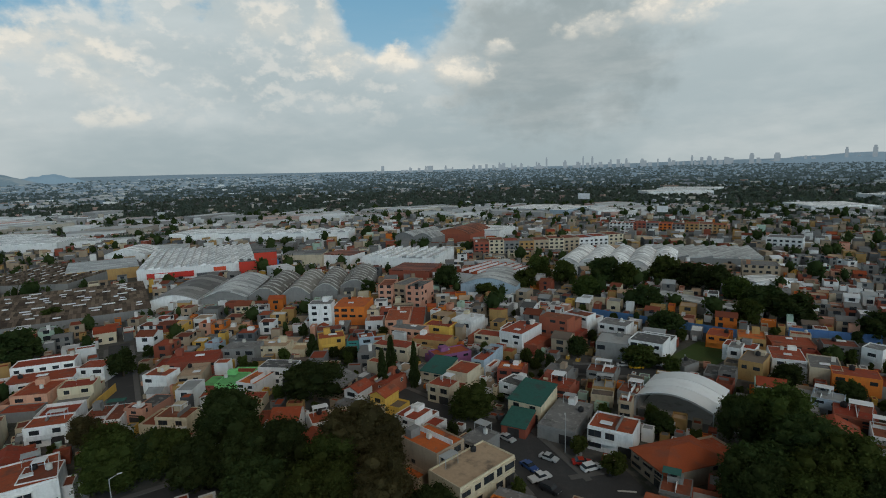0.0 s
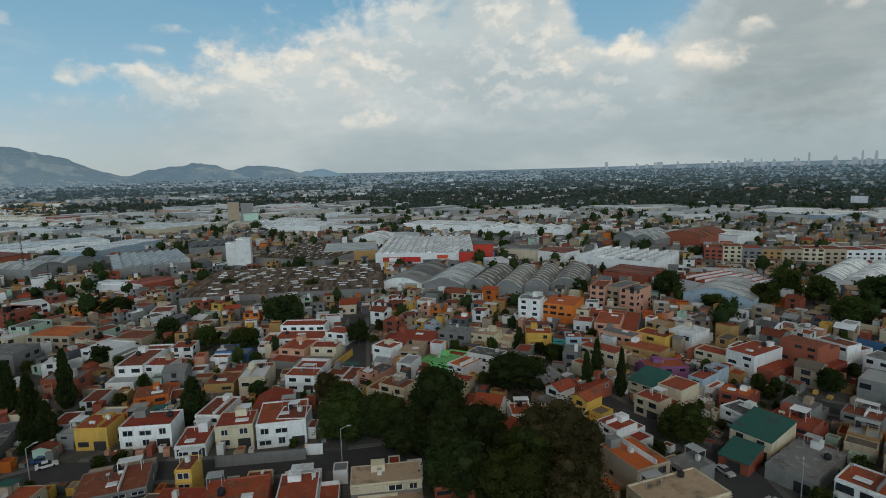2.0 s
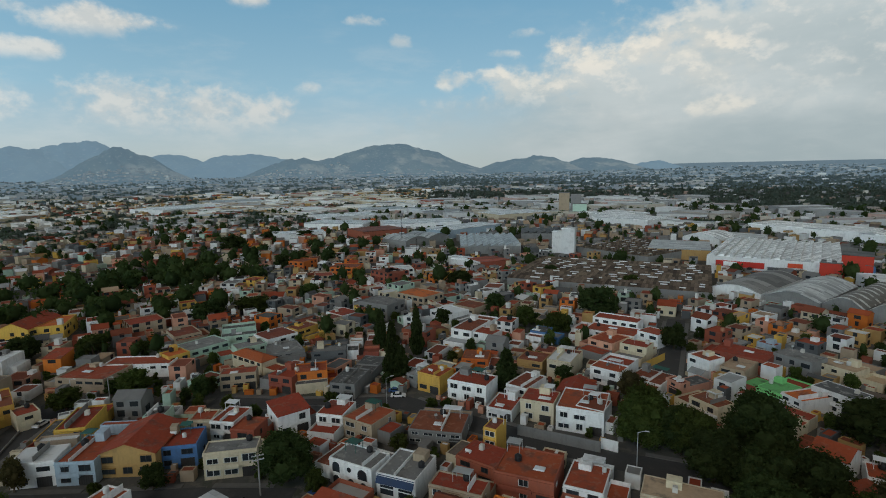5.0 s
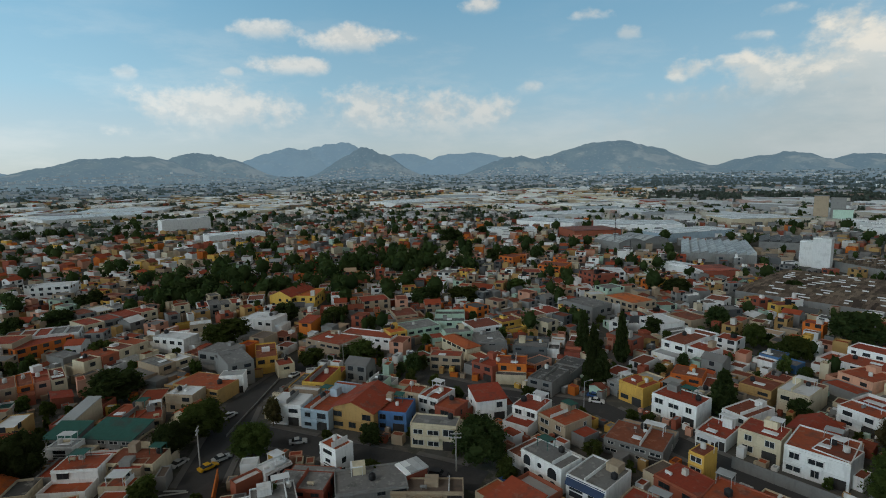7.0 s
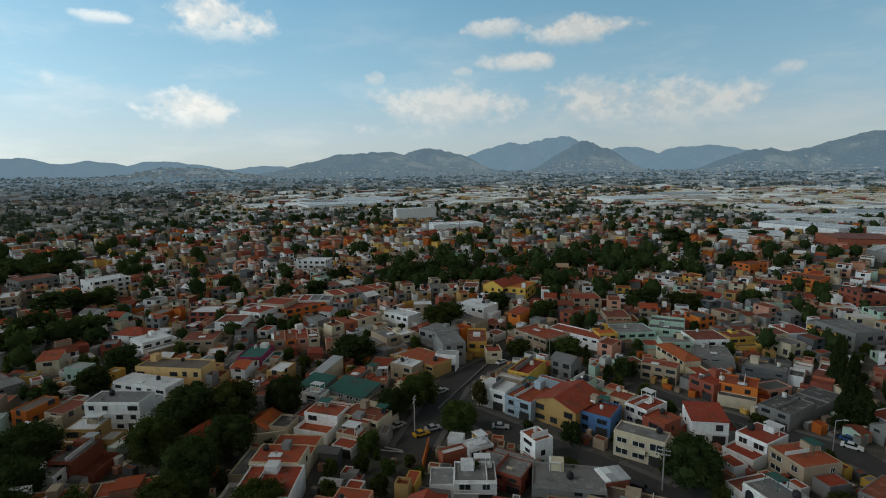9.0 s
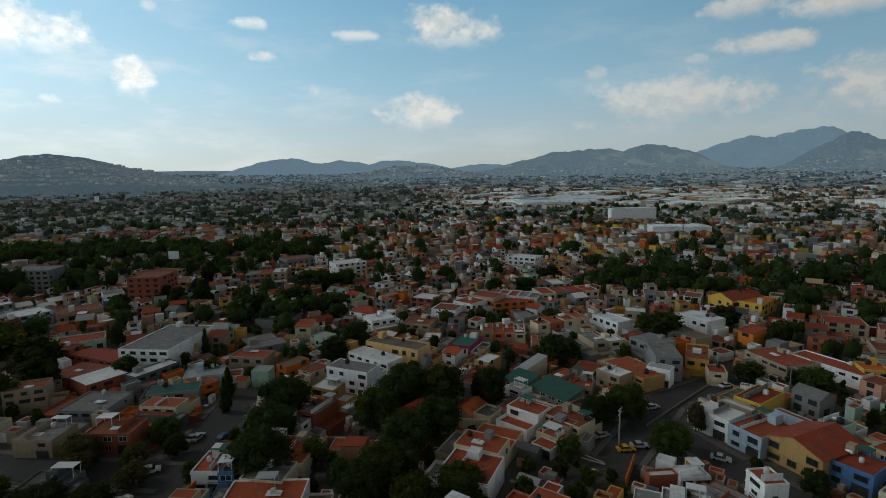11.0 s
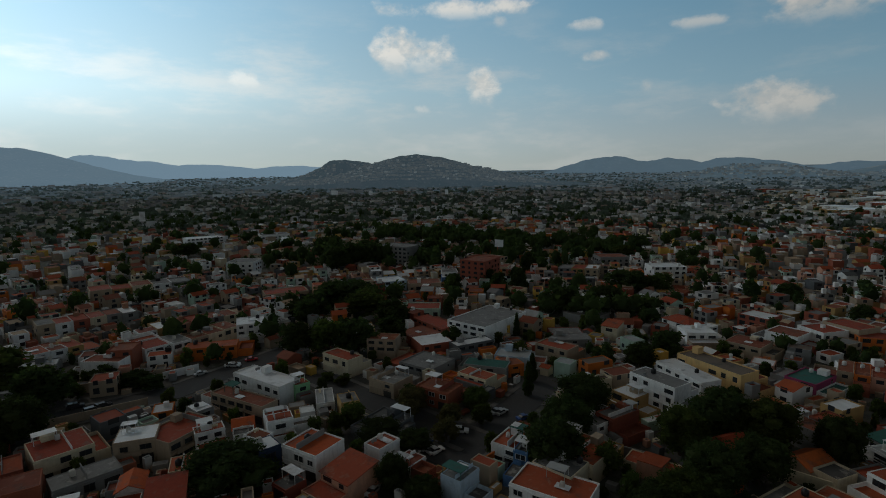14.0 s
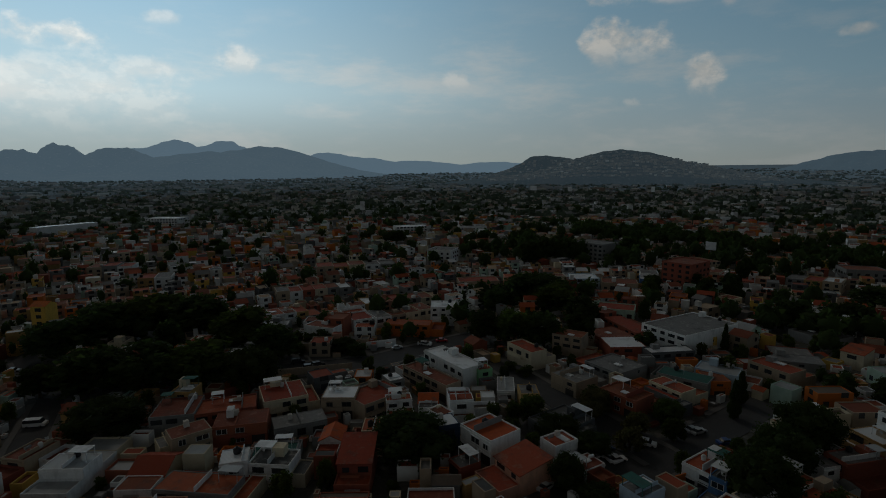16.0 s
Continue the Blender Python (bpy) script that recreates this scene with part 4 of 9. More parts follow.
        if near and rnd.random() < 0.4:
            g = Geo()
            g.tube((-0.65, 0, 0.5), (0.65, 0, 0.5), 0.32, 0.32, 10)
            g.box(-0.5, -0.4, -0.2, 0.2, 0, 0.3)
            g.box(0.4, 0.5, -0.2, 0.2, 0, 0.3)
            part("gas_tank", g, wall_mat(rnd.choice(("white", "cream", "grey"))), ob, at=pose(rnd.uniform(-a + 1, a - 1), rnd.uniform(-b + 1, rear_y - 1), roof_z + 0.3, 0, 0, rnd.choice((0, 90))))
        if rnd.random() < 0.3:
            g = Geo()
            lw = rnd.uniform(1.0, 1.6)
            g.box(-lw, lw, -0.8, 0.8, 0, 0.22, 0.1)
            part("skylight", g, roof_mat("white"), ob, at=pose(rnd.uniform(-a * 0.4, a * 0.4), rnd.uniform(-b * 0.6, 0), roof_z + 0.28))
    return ob


def arched_opening(parent, x, y, z, w, h):
    """A round-headed window set in a raised plaster surround on the front."""
    def outline(grow):
        r = w / 2 + grow
        top_z = z + h - w / 2
        arc = [(x + r * math.cos(math.pi * k / 10), top_z + r * math.sin(math.pi * k / 10)) for k in range(11)]
        return [(x - r, z - grow), (x + r, z - grow)] + arc if h > w * 1.05 else [(x + r * math.cos(2 * math.pi * k / 16), z + h / 2 + r * math.sin(2 * math.pi * k / 16)) for k in range(16)]
    rim, glass = Geo(), Geo()
    rim.prism(outline(0.16), y - 0.07, y + 0.05)
    glass.prism(outline(0.0), y - 0.10, y + 0.03)
    part("pane", glass, GLASS, part("window", rim, wall_mat("white"), parent, "round-headed window with a white surround"))


def navy_front(parent, w, y, h):
    """A sloping dark blue fascia over two white-panelled openings."""
    g = Geo()
    k = w / 2 - 0.2
    g.v += [(-k, y - 0.9, h - 1.5), (k, y - 0.9, h - 1.5), (k, y + 0.02, h - 0.1), (-k, y + 0.02, h - 0.1), (-k, y - 0.9, h - 1.6), (k, y - 0.9, h - 1.6), (k, y + 0.02, h - 0.3), (-k, y + 0.02, h - 0.3)]
    g.f += [(0, 1, 2, 3), (4, 7, 6, 5), (0, 4, 5, 1), (1, 5, 6, 2), (2, 6, 7, 3), (3, 7, 4, 0)]
    part("fascia", g, wall_mat("navy"), parent, "sloping dark blue fascia")
    for x in (-k * 0.5, k * 0.5):
        q = Geo()
        q.box(x - k * 0.36, x + k * 0.36, y - 0.06, y + 0.04, 1.2, 3.1)
        part("window", q, GLASS, parent)


def annexes():
    """Low carports, kitchens and yards built on to the houses wherever their plots leave room."""
    for ob, x, y, rot, w, d, h, wall, roof in list(HOUSES):
        rnd = random.Random(hash_id(x, y, d) + 5)
        r = math.hypot(x, y)
        if r > 260:
            continue
        c, s = math.cos(radians(rot)), math.sin(radians(rot))
        for side in ("rear", "front", "left", "right"):
            if side in ("rear", "front"):
                span, sx, sy = w, 0.0, 1 if side == "rear" else -1
                reach = rnd.uniform(4.5, 9.0) if side == "rear" else rnd.uniform(3.0, 5.5)
                far = d / 2
            else:
                span, sx, sy = d * rnd.uniform(0.5, 1.0), 1 if side == "right" else -1, 0.0
                reach, far = rnd.uniform(2.5, 5.5), w / 2
            got = 0.0
            while got < reach:
                k = far + got + 1.5
                u, q = sx * k, sy * k
                if cover(x + u * c - q * s, y + u * s + q * c, rot, (span - 1.2) if sy else 0.5, 0.5 if sy else (span - 1.2), 0.0, True):
                    break
                got += 1.0
            if got < 1.6:
                continue
            k = far + got / 2
            u, q = sx * k, sy * k
            ww, dd = (span, got) if sy else (got, span)
            hh = rnd.choice((2.5, 2.7, 2.9, 3.1)) if side != "rear" or h < 5 else rnd.choice((2.8, 3.0, 5.0, 5.4))
            hh += 0.009 * (hash_id(u, q, x) % 31)
            g = Geo()
            a, b, t = ww / 2 - 0.03, dd / 2 - 0.03, 0.15
            lip = rnd.choice((0.2, 0.5, 0.9))
            g.v += [(-a, -b, -0.2), (a, -b, -0.2), (a, b, -0.2), (-a, b, -0.2), (-a, -b, hh), (a, -b, hh), (a, b, hh), (-a, b, hh)]
            g.v += [(-a + t, -b + t, hh), (a - t, -b + t, hh), (a - t, b - t, hh), (-a + t, b - t, hh), (-a + t, -b + t, hh - lip), (a - t, -b + t, hh - lip), (a - t, b - t, hh - lip), (-a + t, b - t, hh - lip)]
            g.f += [(0, 1, 5, 4), (1, 2, 6, 5), (2, 3, 7, 6), (3, 0, 4, 7), (4, 5, 9, 8), (5, 6, 10, 9), (6, 7, 11, 10), (7, 4, 8, 11), (8, 9, 13, 12), (9, 10, 14, 13), (10, 11, 15, 14), (11, 8, 12, 15), (12, 13, 14, 15)]
            wc = wall if rnd.random() < 0.45 else rnd.choice(("grey", "white", "tan", "cream", "brick", "grey"))
            rc = roof if rnd.random() < 0.5 else rnd.choice(("rust", "red", "grey", "rust", "dark", "brown", "sheet"))
            p = part("annex", g, wall_mat(wc), ob, at=pose(u, q, 0))
            p.data.materials.append(roof_mat("red" if rc == "tile" else rc))
            p.data.polygons[12].material_index = 1
            if side == "front" and r < 130 and ww > 3.2:
                part("gate", door_mesh(rnd.choice(("steel", "steel", "white", "brick"))), None, ob, at=pose(u + rnd.uniform(-0.2, 0.2) * ww, q - dd / 2 + 0.03, 0) @ Matrix.Diagonal((min(3.0, ww * 0.6), 1, 2.2, 1)))
            cover(x + u * c - q * s, y + u * s + q * c, rot, ww - 0.3, dd - 0.3)


def yard_wall(x0, y0, x1, y1, h=2.4, c="grey"):
    length, rot = math.hypot(x1 - x0, y1 - y0), math.degrees(math.atan2(y1 - y0, x1 - x0))
    g = Geo()
    g.box(-length / 2, length / 2, -0.09, 0.09, -0.3, h)
    g.box(-length / 2 - 0.05, length / 2 + 0.05, -0.14, 0.14, h, h + 0.08)
    ob = new("garden_wall", g.mesh("garden_wall", wall_mat(c)))
    ob.matrix_basis = pose((x0 + x1) / 2, (y0 + y1) / 2, 0, 0, 0, rot)
    cover((x0 + x1) / 2, (y0 + y1) / 2, rot, length, 0.5)
    return tagged(ob, "%s plastered garden wall beside the street" % WALL_WORDS[c], "wall", "garden walls")


# ---- sheds and halls of the works ----
def shed(x, y, rot, w, d, h, wall="white", roof="sheet", form="flat", rise_m=3.0, bays=1, label=""):
    """A hall w wide (local x) and d deep. vault: barrel roofs side by side; saw: saw-tooth roofs; ridge: low gables; flat: a slightly falling sheet roof."""
    words = {"vault": "barrel-vaulted", "saw": "saw-tooth roofed", "ridge": "low-gabled", "flat": "flat-roofed"}[form]
    ob = top("shed" if d * w > 250 else "store", pose(x, y, 0, 0, 0, rot), label or "%s %s industrial hall with %s" % (WALL_WORDS[wall], words, {"banded": "stained vaults banded with pale sheets", "grey": "stained grey roof sheets", "dark": "dark roof sheets", "brown": "weathered brown roof sheets", "red": "rusty red roof sheets", "white": "bright white roof sheets"}.get(roof, "pale metal roof sheets")), "industrial hall", "halls of the works")
    cover(x, y, rot, w, d, 1.0)
    a, b = w / 2, d / 2
    g = Geo()
    g.box(-a, a, -b, b, -0.3, h)
    part("wall", g, wall_mat(wall), ob)
    bay = w / bays
    for i in range(bays):
        x0, x1 = -a + i * bay, -a + (i + 1) * bay
        r = Geo()
        if form == "vault":
            n = 10
            arc = [(x0 + bay * k / n, h + rise_m * math.sin(math.pi * k / n)) for k in range(n + 1)]
            r.prism([(px, pz) for px, pz in arc[::-1]] + [(px, pz - 0.25 if 0 < k < n else pz - 0.05) for k, (px, pz) in enumerate(arc)], -b - 0.4, b + 0.4)
            e = Geo()
            e.prism([(px, pz - 0.2) for px, pz in arc[1:-1][::-1]] + [(x0 + 0.3, h - 0.2), (x1 - 0.3, h - 0.2)], -b + 0.1, -b + 0.3)
            part("gable_end", e, wall_mat(wall), ob)
            e = Geo()
            e.prism([(px, pz - 0.2) for px, pz in arc[1:-1][::-1]] + [(x0 + 0.3, h - 0.2), (x1 - 0.3, h - 0.2)], b - 0.3, b - 0.1)
            part("gable_end", e, wall_mat(wall), ob)
        elif form == "saw":
            r.prism([(x0, h), (x1 - 0.2, h), (x1 - 0.2, h + rise_m), (x1 - 0.9, h + rise_m)], -b - 0.2, b + 0.2)
            q = Geo()
            if roof == "brown":     # broken, patched strips of roof light
                chance = random.Random(hash_id(x, i, y))
                at_y = -b + chance.uniform(1, 14)
                while at_y < b - 6:
                    run = chance.uniform(1.5, 5.5)
                    q = Geo()
                    q.box(x0 + bay * 0.48, x0 + bay * 0.64, at_y, at_y + run, h + rise_m * 0.42, h + rise_m * 0.42 + 0.55)
                    part("roof_light", q, roof_mat("white"), ob)
                    at_y += run + chance.uniform(3, 22)
            else:
                q.box(x1 - 0.2, x1 - 0.1, -b + 0.6, b - 0.6, h + 0.3, h + rise_m - 0.3)
                part("north_light", q, roof_mat("white"), ob)
        elif form == "ridge":
            r.prism([(x0, h - 0.05), (x1, h - 0.05), (x1, h + 0.15), ((x0 + x1) / 2, h + rise_m), (x0, h + 0.15)], -b - 0.3, b + 0.3)
        else:
            r.prism([(x0 - 0.2, h + 0.01), (x1 + 0.2, h + 0.01), (x1 + 0.2, h + 0.35), (x0 - 0.2, h + 0.35 + rise_m * 0.12)], -b - 0.2, b + 0.2)
        part("roof", r, banded_roof() if roof == "banded" else hall_roof(roof), ob)
    return ob


def arched_canopy(x, y, rot, w, d, h, up):
    """A wide open-sided sports canopy: a pale barrel roof in three strips on steel posts."""
    ob = top("arched_canopy", pose(x, y, 0, 0, 0, rot), "white arched sheet-metal sports canopy on steel posts", "canopy")
    cover(x, y, rot, w, d, 1.0)
    a, b, n = w / 2, d / 2, 18
    for k in range(3):
        y0, y1 = -b + d * k / 3 + 0.12, -b + d * (k + 1) / 3 - 0.12
        arc = [(-a + w * i / n, h + up * math.sin(math.pi * (0.06 + 0.88 * i / n))) for i in range(n + 1)]
        g = Geo()
        g.prism(arc[::-1] + [(px, pz - 0.15) for px, pz in arc], y0, y1)
        part("roof_strip", g, surface("canopy_sheet", (0.84, 0.87, 0.88), 0.4, 0.08, 1.0, 0.08, 0.3, rib=2.0), ob)
    for k in range(4):
        yy = -b + d * k / 3
        g = Geo()
        for i in range(n):
            p0 = (-a + w * i / n, yy, h - 0.35 + up * math.sin(math.pi * (0.06 + 0.88 * i / n)))
            p1 = (-a + w * (i + 1) / n, yy, h - 0.35 + up * math.sin(math.pi * (0.06 + 0.88 * (i + 1) / n)))
            g.tube(p0, p1, 0.12, 0.12, 5)
        part("arch", g, GALV, ob)
        for sx in (-1, 1):
            g = Geo()
            g.tube((sx * (a - 0.1), yy, 0), (sx * (a - 0.1), yy, h + up * math.sin(math.pi * 0.06) - 0.3), 0.14, 0.14, 6)
            part("post", g, GALV, ob)
    f = Geo()
    f.box(-a + 1, a - 1, -b + 1, b - 1, -0.1, 0.06)
    part("court", f, CONCRETE, ob, "grey concrete sports court")
    return ob


def lawn(x, y, rot, w, d):
    g = Geo()
    g.box(-w / 2, w / 2, -d / 2, d / 2, -0.1, 0.05)
    ob = new("lawn", g.mesh("lawn", surface("grass", (0.05, 0.085, 0.02), 0.95, 0.6, 2.0, 0.4, 0.6, dirt=(0.09, 0.085, 0.03))))
    ob.matrix_basis = pose(x, y, 0, 0, 0, rot)
    cover(x, y, rot, w, d)
    tagged(ob, "rough green grass plot beside the houses", "lawn", kind="structure")


# ---- trees ----
def ball_cores(centres, radii, rs, rings=3, sides=5):
    """Uneven dark hearts inside the leaf clumps: vertices and quads of many small rough balls."""
    n = len(centres)
    lat = np.linspace(-1.25, 1.25, rings + 1)
    lon = np.arange(sides) * 2 * np.pi / sides
    la, lo = np.meshgrid(lat, lon, indexing="ij")
    unit = np.stack([np.cos(la) * np.cos(lo), np.cos(la) * np.sin(lo), np.sin(la)], 2).reshape(-1, 3)
    v = centres[:, None, :] + unit[None] * (rs.uniform(0.75, 1.1, (n, len(unit), 1)) * radii[:, None, :])
    f = [(j * sides + i, j * sides + (i + 1) % sides, (j + 1) * sides + (i + 1) % sides, (j + 1) * sides + i) for j in range(rings) for i in range(sides)]
    f = (np.array(f)[None] + (np.arange(n) * len(unit))[:, None, None]).reshape(-1, 4)
    return v.reshape(-1, 3), f


def crown_mesh(name, mat, n, leaf, blobs, seed, squash=0.85, cone=False):
    """A crown of many small leaf clumps, in a unit ball round the origin (x, y, z in -1..1)."""
    rs = np.random.RandomState(seed)
    if cone:
        z = rs.uniform(-1, 1, n)
        r = 0.86 * np.clip((1 - z) / 2, 0.02, 1) ** 0.5 * (0.86 + 0.14 * np.sin(z * 9)) * rs.uniform(0.55, 1.1, n) * np.where(z < -0.85, 0.7, 1)
        w = rs.uniform(0, 2 * np.pi, n)
        c = np.stack([r * np.cos(w), r * np.sin(w), z], 1)
    else:
        bz, bw = rs.uniform(-0.68, 0.66, blobs), rs.uniform(0, 2 * np.pi, blobs)
        reach = np.where(bz < 0.1, 0.66, 0.66 * np.sqrt(np.clip(1 - (bz / 0.8) ** 2, 0.05, 1))) * np.sqrt(rs.uniform(0.15, 1, blobs))
        bc = np.stack([reach * np.cos(bw), reach * np.sin(bw), bz * squash / 0.85], 1)
        br = rs.uniform(0.17, 0.38, blobs)
        k = rs.randint(0, blobs, n)
        o = rs.normal(size=(n, 3))
        o *= (rs.uniform(0.55, 1.16, n) / np.linalg.norm(o, axis=1))[:, None]
        c = bc[k] + o * br[k][:, None]
    u = rs.normal(size=(n, 3))
    u /= np.linalg.norm(u, axis=1)[:, None]
    t = np.cross(u, rs.normal(size=(n, 3)))
    t /= np.linalg.norm(t, axis=1)[:, None]
    s = leaf * rs.uniform(0.6, 1.4, n)[:, None]
    v = np.stack([c - u * s - t * s * 0.7, c + u * s - t * s * 0.5, c + t * s * 0.9], 1).reshape(-1, 3)
    f = np.arange(3 * n).reshape(-1, 3).tolist()
    if cone:
        bc = np.stack([np.zeros(6), np.zeros(6), np.linspace(-0.75, 0.6, 6)], 1)
        br = np.linspace(0.66, 0.34, 6)
    hv, hf = ball_cores(bc, br[:, None] * np.ones((1, 3)) * 0.7, rs)
    f += (hf + len(v)).tolist()
    v = np.concatenate([v, hv])
    me = bpy.data.meshes.new(name)
    me.from_pydata(v.tolist(), [], f)
    me.materials.append(mat)
    return me


def trunk_mesh(seed, limbs=6):
    rnd = random.Random(seed)
    g = Geo()
    g.tube((0, 0, -0.3), (0.05, 0.03, 2.4), 0.34, 0.24)
    for k in range(limbs):
        w = 2 * math.pi * k / limbs + rnd.uniform(-0.4, 0.4)
        q = (1.6 * math.cos(w), 1.6 * math.sin(w), rnd.uniform(4.2, 5.6))
        g.tube((0.05, 0.03, 2.3), q, 0.17, 0.09, 6)
        g.tube(q, (q[0] * 1.8, q[1] * 1.8, q[2] + rnd.uniform(0.6, 1.8)), 0.09, 0.03, 5)
    return g.mesh("trunk", BARK)


TREES = {}


def tree_kinds():
    for kind, mat, n, leaf, blobs, cone in (("broad", LEAF, 1900, 0.086, 44, False), ("round", LEAF_DARK, 1900, 0.086, 50, False), ("brown", LEAF_BROWN, 1900, 0.078, 38, False),
                                            ("broad_big", LEAF, 8600, 0.040, 76, False), ("round_big", LEAF_DARK, 8600, 0.040, 90, False), ("brown_big", LEAF_BROWN, 8600, 0.034, 64, False),
                                            ("light", LEAF_LIGHT, 2000, 0.09, 26, False), ("cypress", LEAF_DARK, 2300, 0.10, 0, True), ("shrub", LEAF, 480, 0.16, 12, False)):
        TREES[kind] = [(crown_mesh("crown", mat, n, leaf, blobs, 11 * s + len(kind), cone=cone), trunk_mesh(s)) for s in range(1 if kind in ("shrub", "cypress") else 3)]


tree_kinds()
TREE_WORDS = {"broad": "broad leafy green tree among the houses", "round": "dense dark green round-crowned tree", "brown": "sparse brownish tree with open crown", "light": "small fresh green street tree",
              "cypress": "tall narrow dark cypress", "shrub": "low clipped green shrub"}


def tree(x, y, h, r, kind="broad", base=None):
    """A tree h metres high with a crown of radius r. base: the height at which the crown begins."""
    rnd = random.Random(hash_id(x, y, h))
    crown, stem = rnd.choice(TREES[kind + "_big" if r > 4.2 and math.hypot(x, y) < 165 and kind in ("broad", "round", "brown") else kind])
    base = base if base is not None else {"cypress": 0.6, "shrub": 0.0}.get(kind, 0.10 * h)
    place = pose(x, y, 0, 0, 0, rnd.uniform(0, 360))
    body = pose(0, 0, (base + h) / 2) @ Matrix.Diagonal((r, r, (h - base) / 2, 1))
    if kind == "shrub":
        ob = new("shrub", crown)
        ob.matrix_basis = place @ body
    else:
        ob = new("tree", stem)
        own = Matrix.Diagonal((0.6, 0.6, h / 9, 1)) if kind == "cypress" else Matrix.Diagonal((r / 4.5, r / 4.5, max(0.5, (base + h) / 2 / 6.5), 1))
        ob.matrix_basis = place @ own
        part("crown", crown, None, ob, at=own.inverted() @ body)
    tagged(ob, TREE_WORDS[kind], "shrub" if kind == "shrub" else "tree", "trees of the quarter")
    if r > 1.6:
        cover(x, y, 0, r * 0.9, r * 0.9)
    return ob


def palm(x, y, h, r):
    """A palm: a slim ringed trunk and a head of arching, feathered fronds."""
    rnd = random.Random(hash_id(x, y, h))
    g = Geo()
    for k in range(8):
        g.tube((0, 0, h * 0.8 * k / 8 - 0.1), (0, 0, h * 0.8 * (k + 1) / 8 - 0.1), 0.24, 0.19, 8)
    ob = new("palm_tree", g.mesh("trunk", BARK))
    ob.matrix_basis = pose(x, y, 0)
    v, f = [], []
    for k in range(34):
        w, lift = rnd.uniform(0, 2 * math.pi), rnd.uniform(-0.2, 1.0)
        c, s = math.cos(w), math.sin(w)
        spine = [(r * q, h * 0.8 + r * (lift * q * 1.1 - (0.75 + 0.3 * lift) * q * q)) for q in (0.0, 0.2, 0.4, 0.6, 0.8, 1.0)]
        for i in range(5):
            (u0, z0), (u1, z1) = spine[i], spine[i + 1]
            wide = r * 0.16 * (1 - 0.13 * i)
            for side in (-1, 1):
                n = len(v)
                v += [(u0 * c, u0 * s, z0), (u1 * c, u1 * s, z1), (u1 * c - side * s * wide, u1 * s + side * c * wide, z1 - wide * 0.7), (u0 * c - side * s * wide, u0 * s + side * c * wide, z0 - wide * 0.7)]
                f.append((n, n + 1, n + 2, n + 3))
    me = bpy.data.meshes.new("fronds")
    me.from_pydata(v, [], f)
    me.materials.append(LEAF_DARK)
    p = new("fronds", me)
    p.parent = ob
    cover(x, y, 0, 1.5, 1.5)
    return tagged(ob, "dark green feathery palm among the houses", "palm", "trees of the quarter")


GROVE = []


def grove_tree(x, y, h, r):
    """A tree of the far groves, joined with the others later."""
    GROVE.append((x, y, 0, h, r))
    cover(x, y, 0, r * 0.9, r * 0.9)


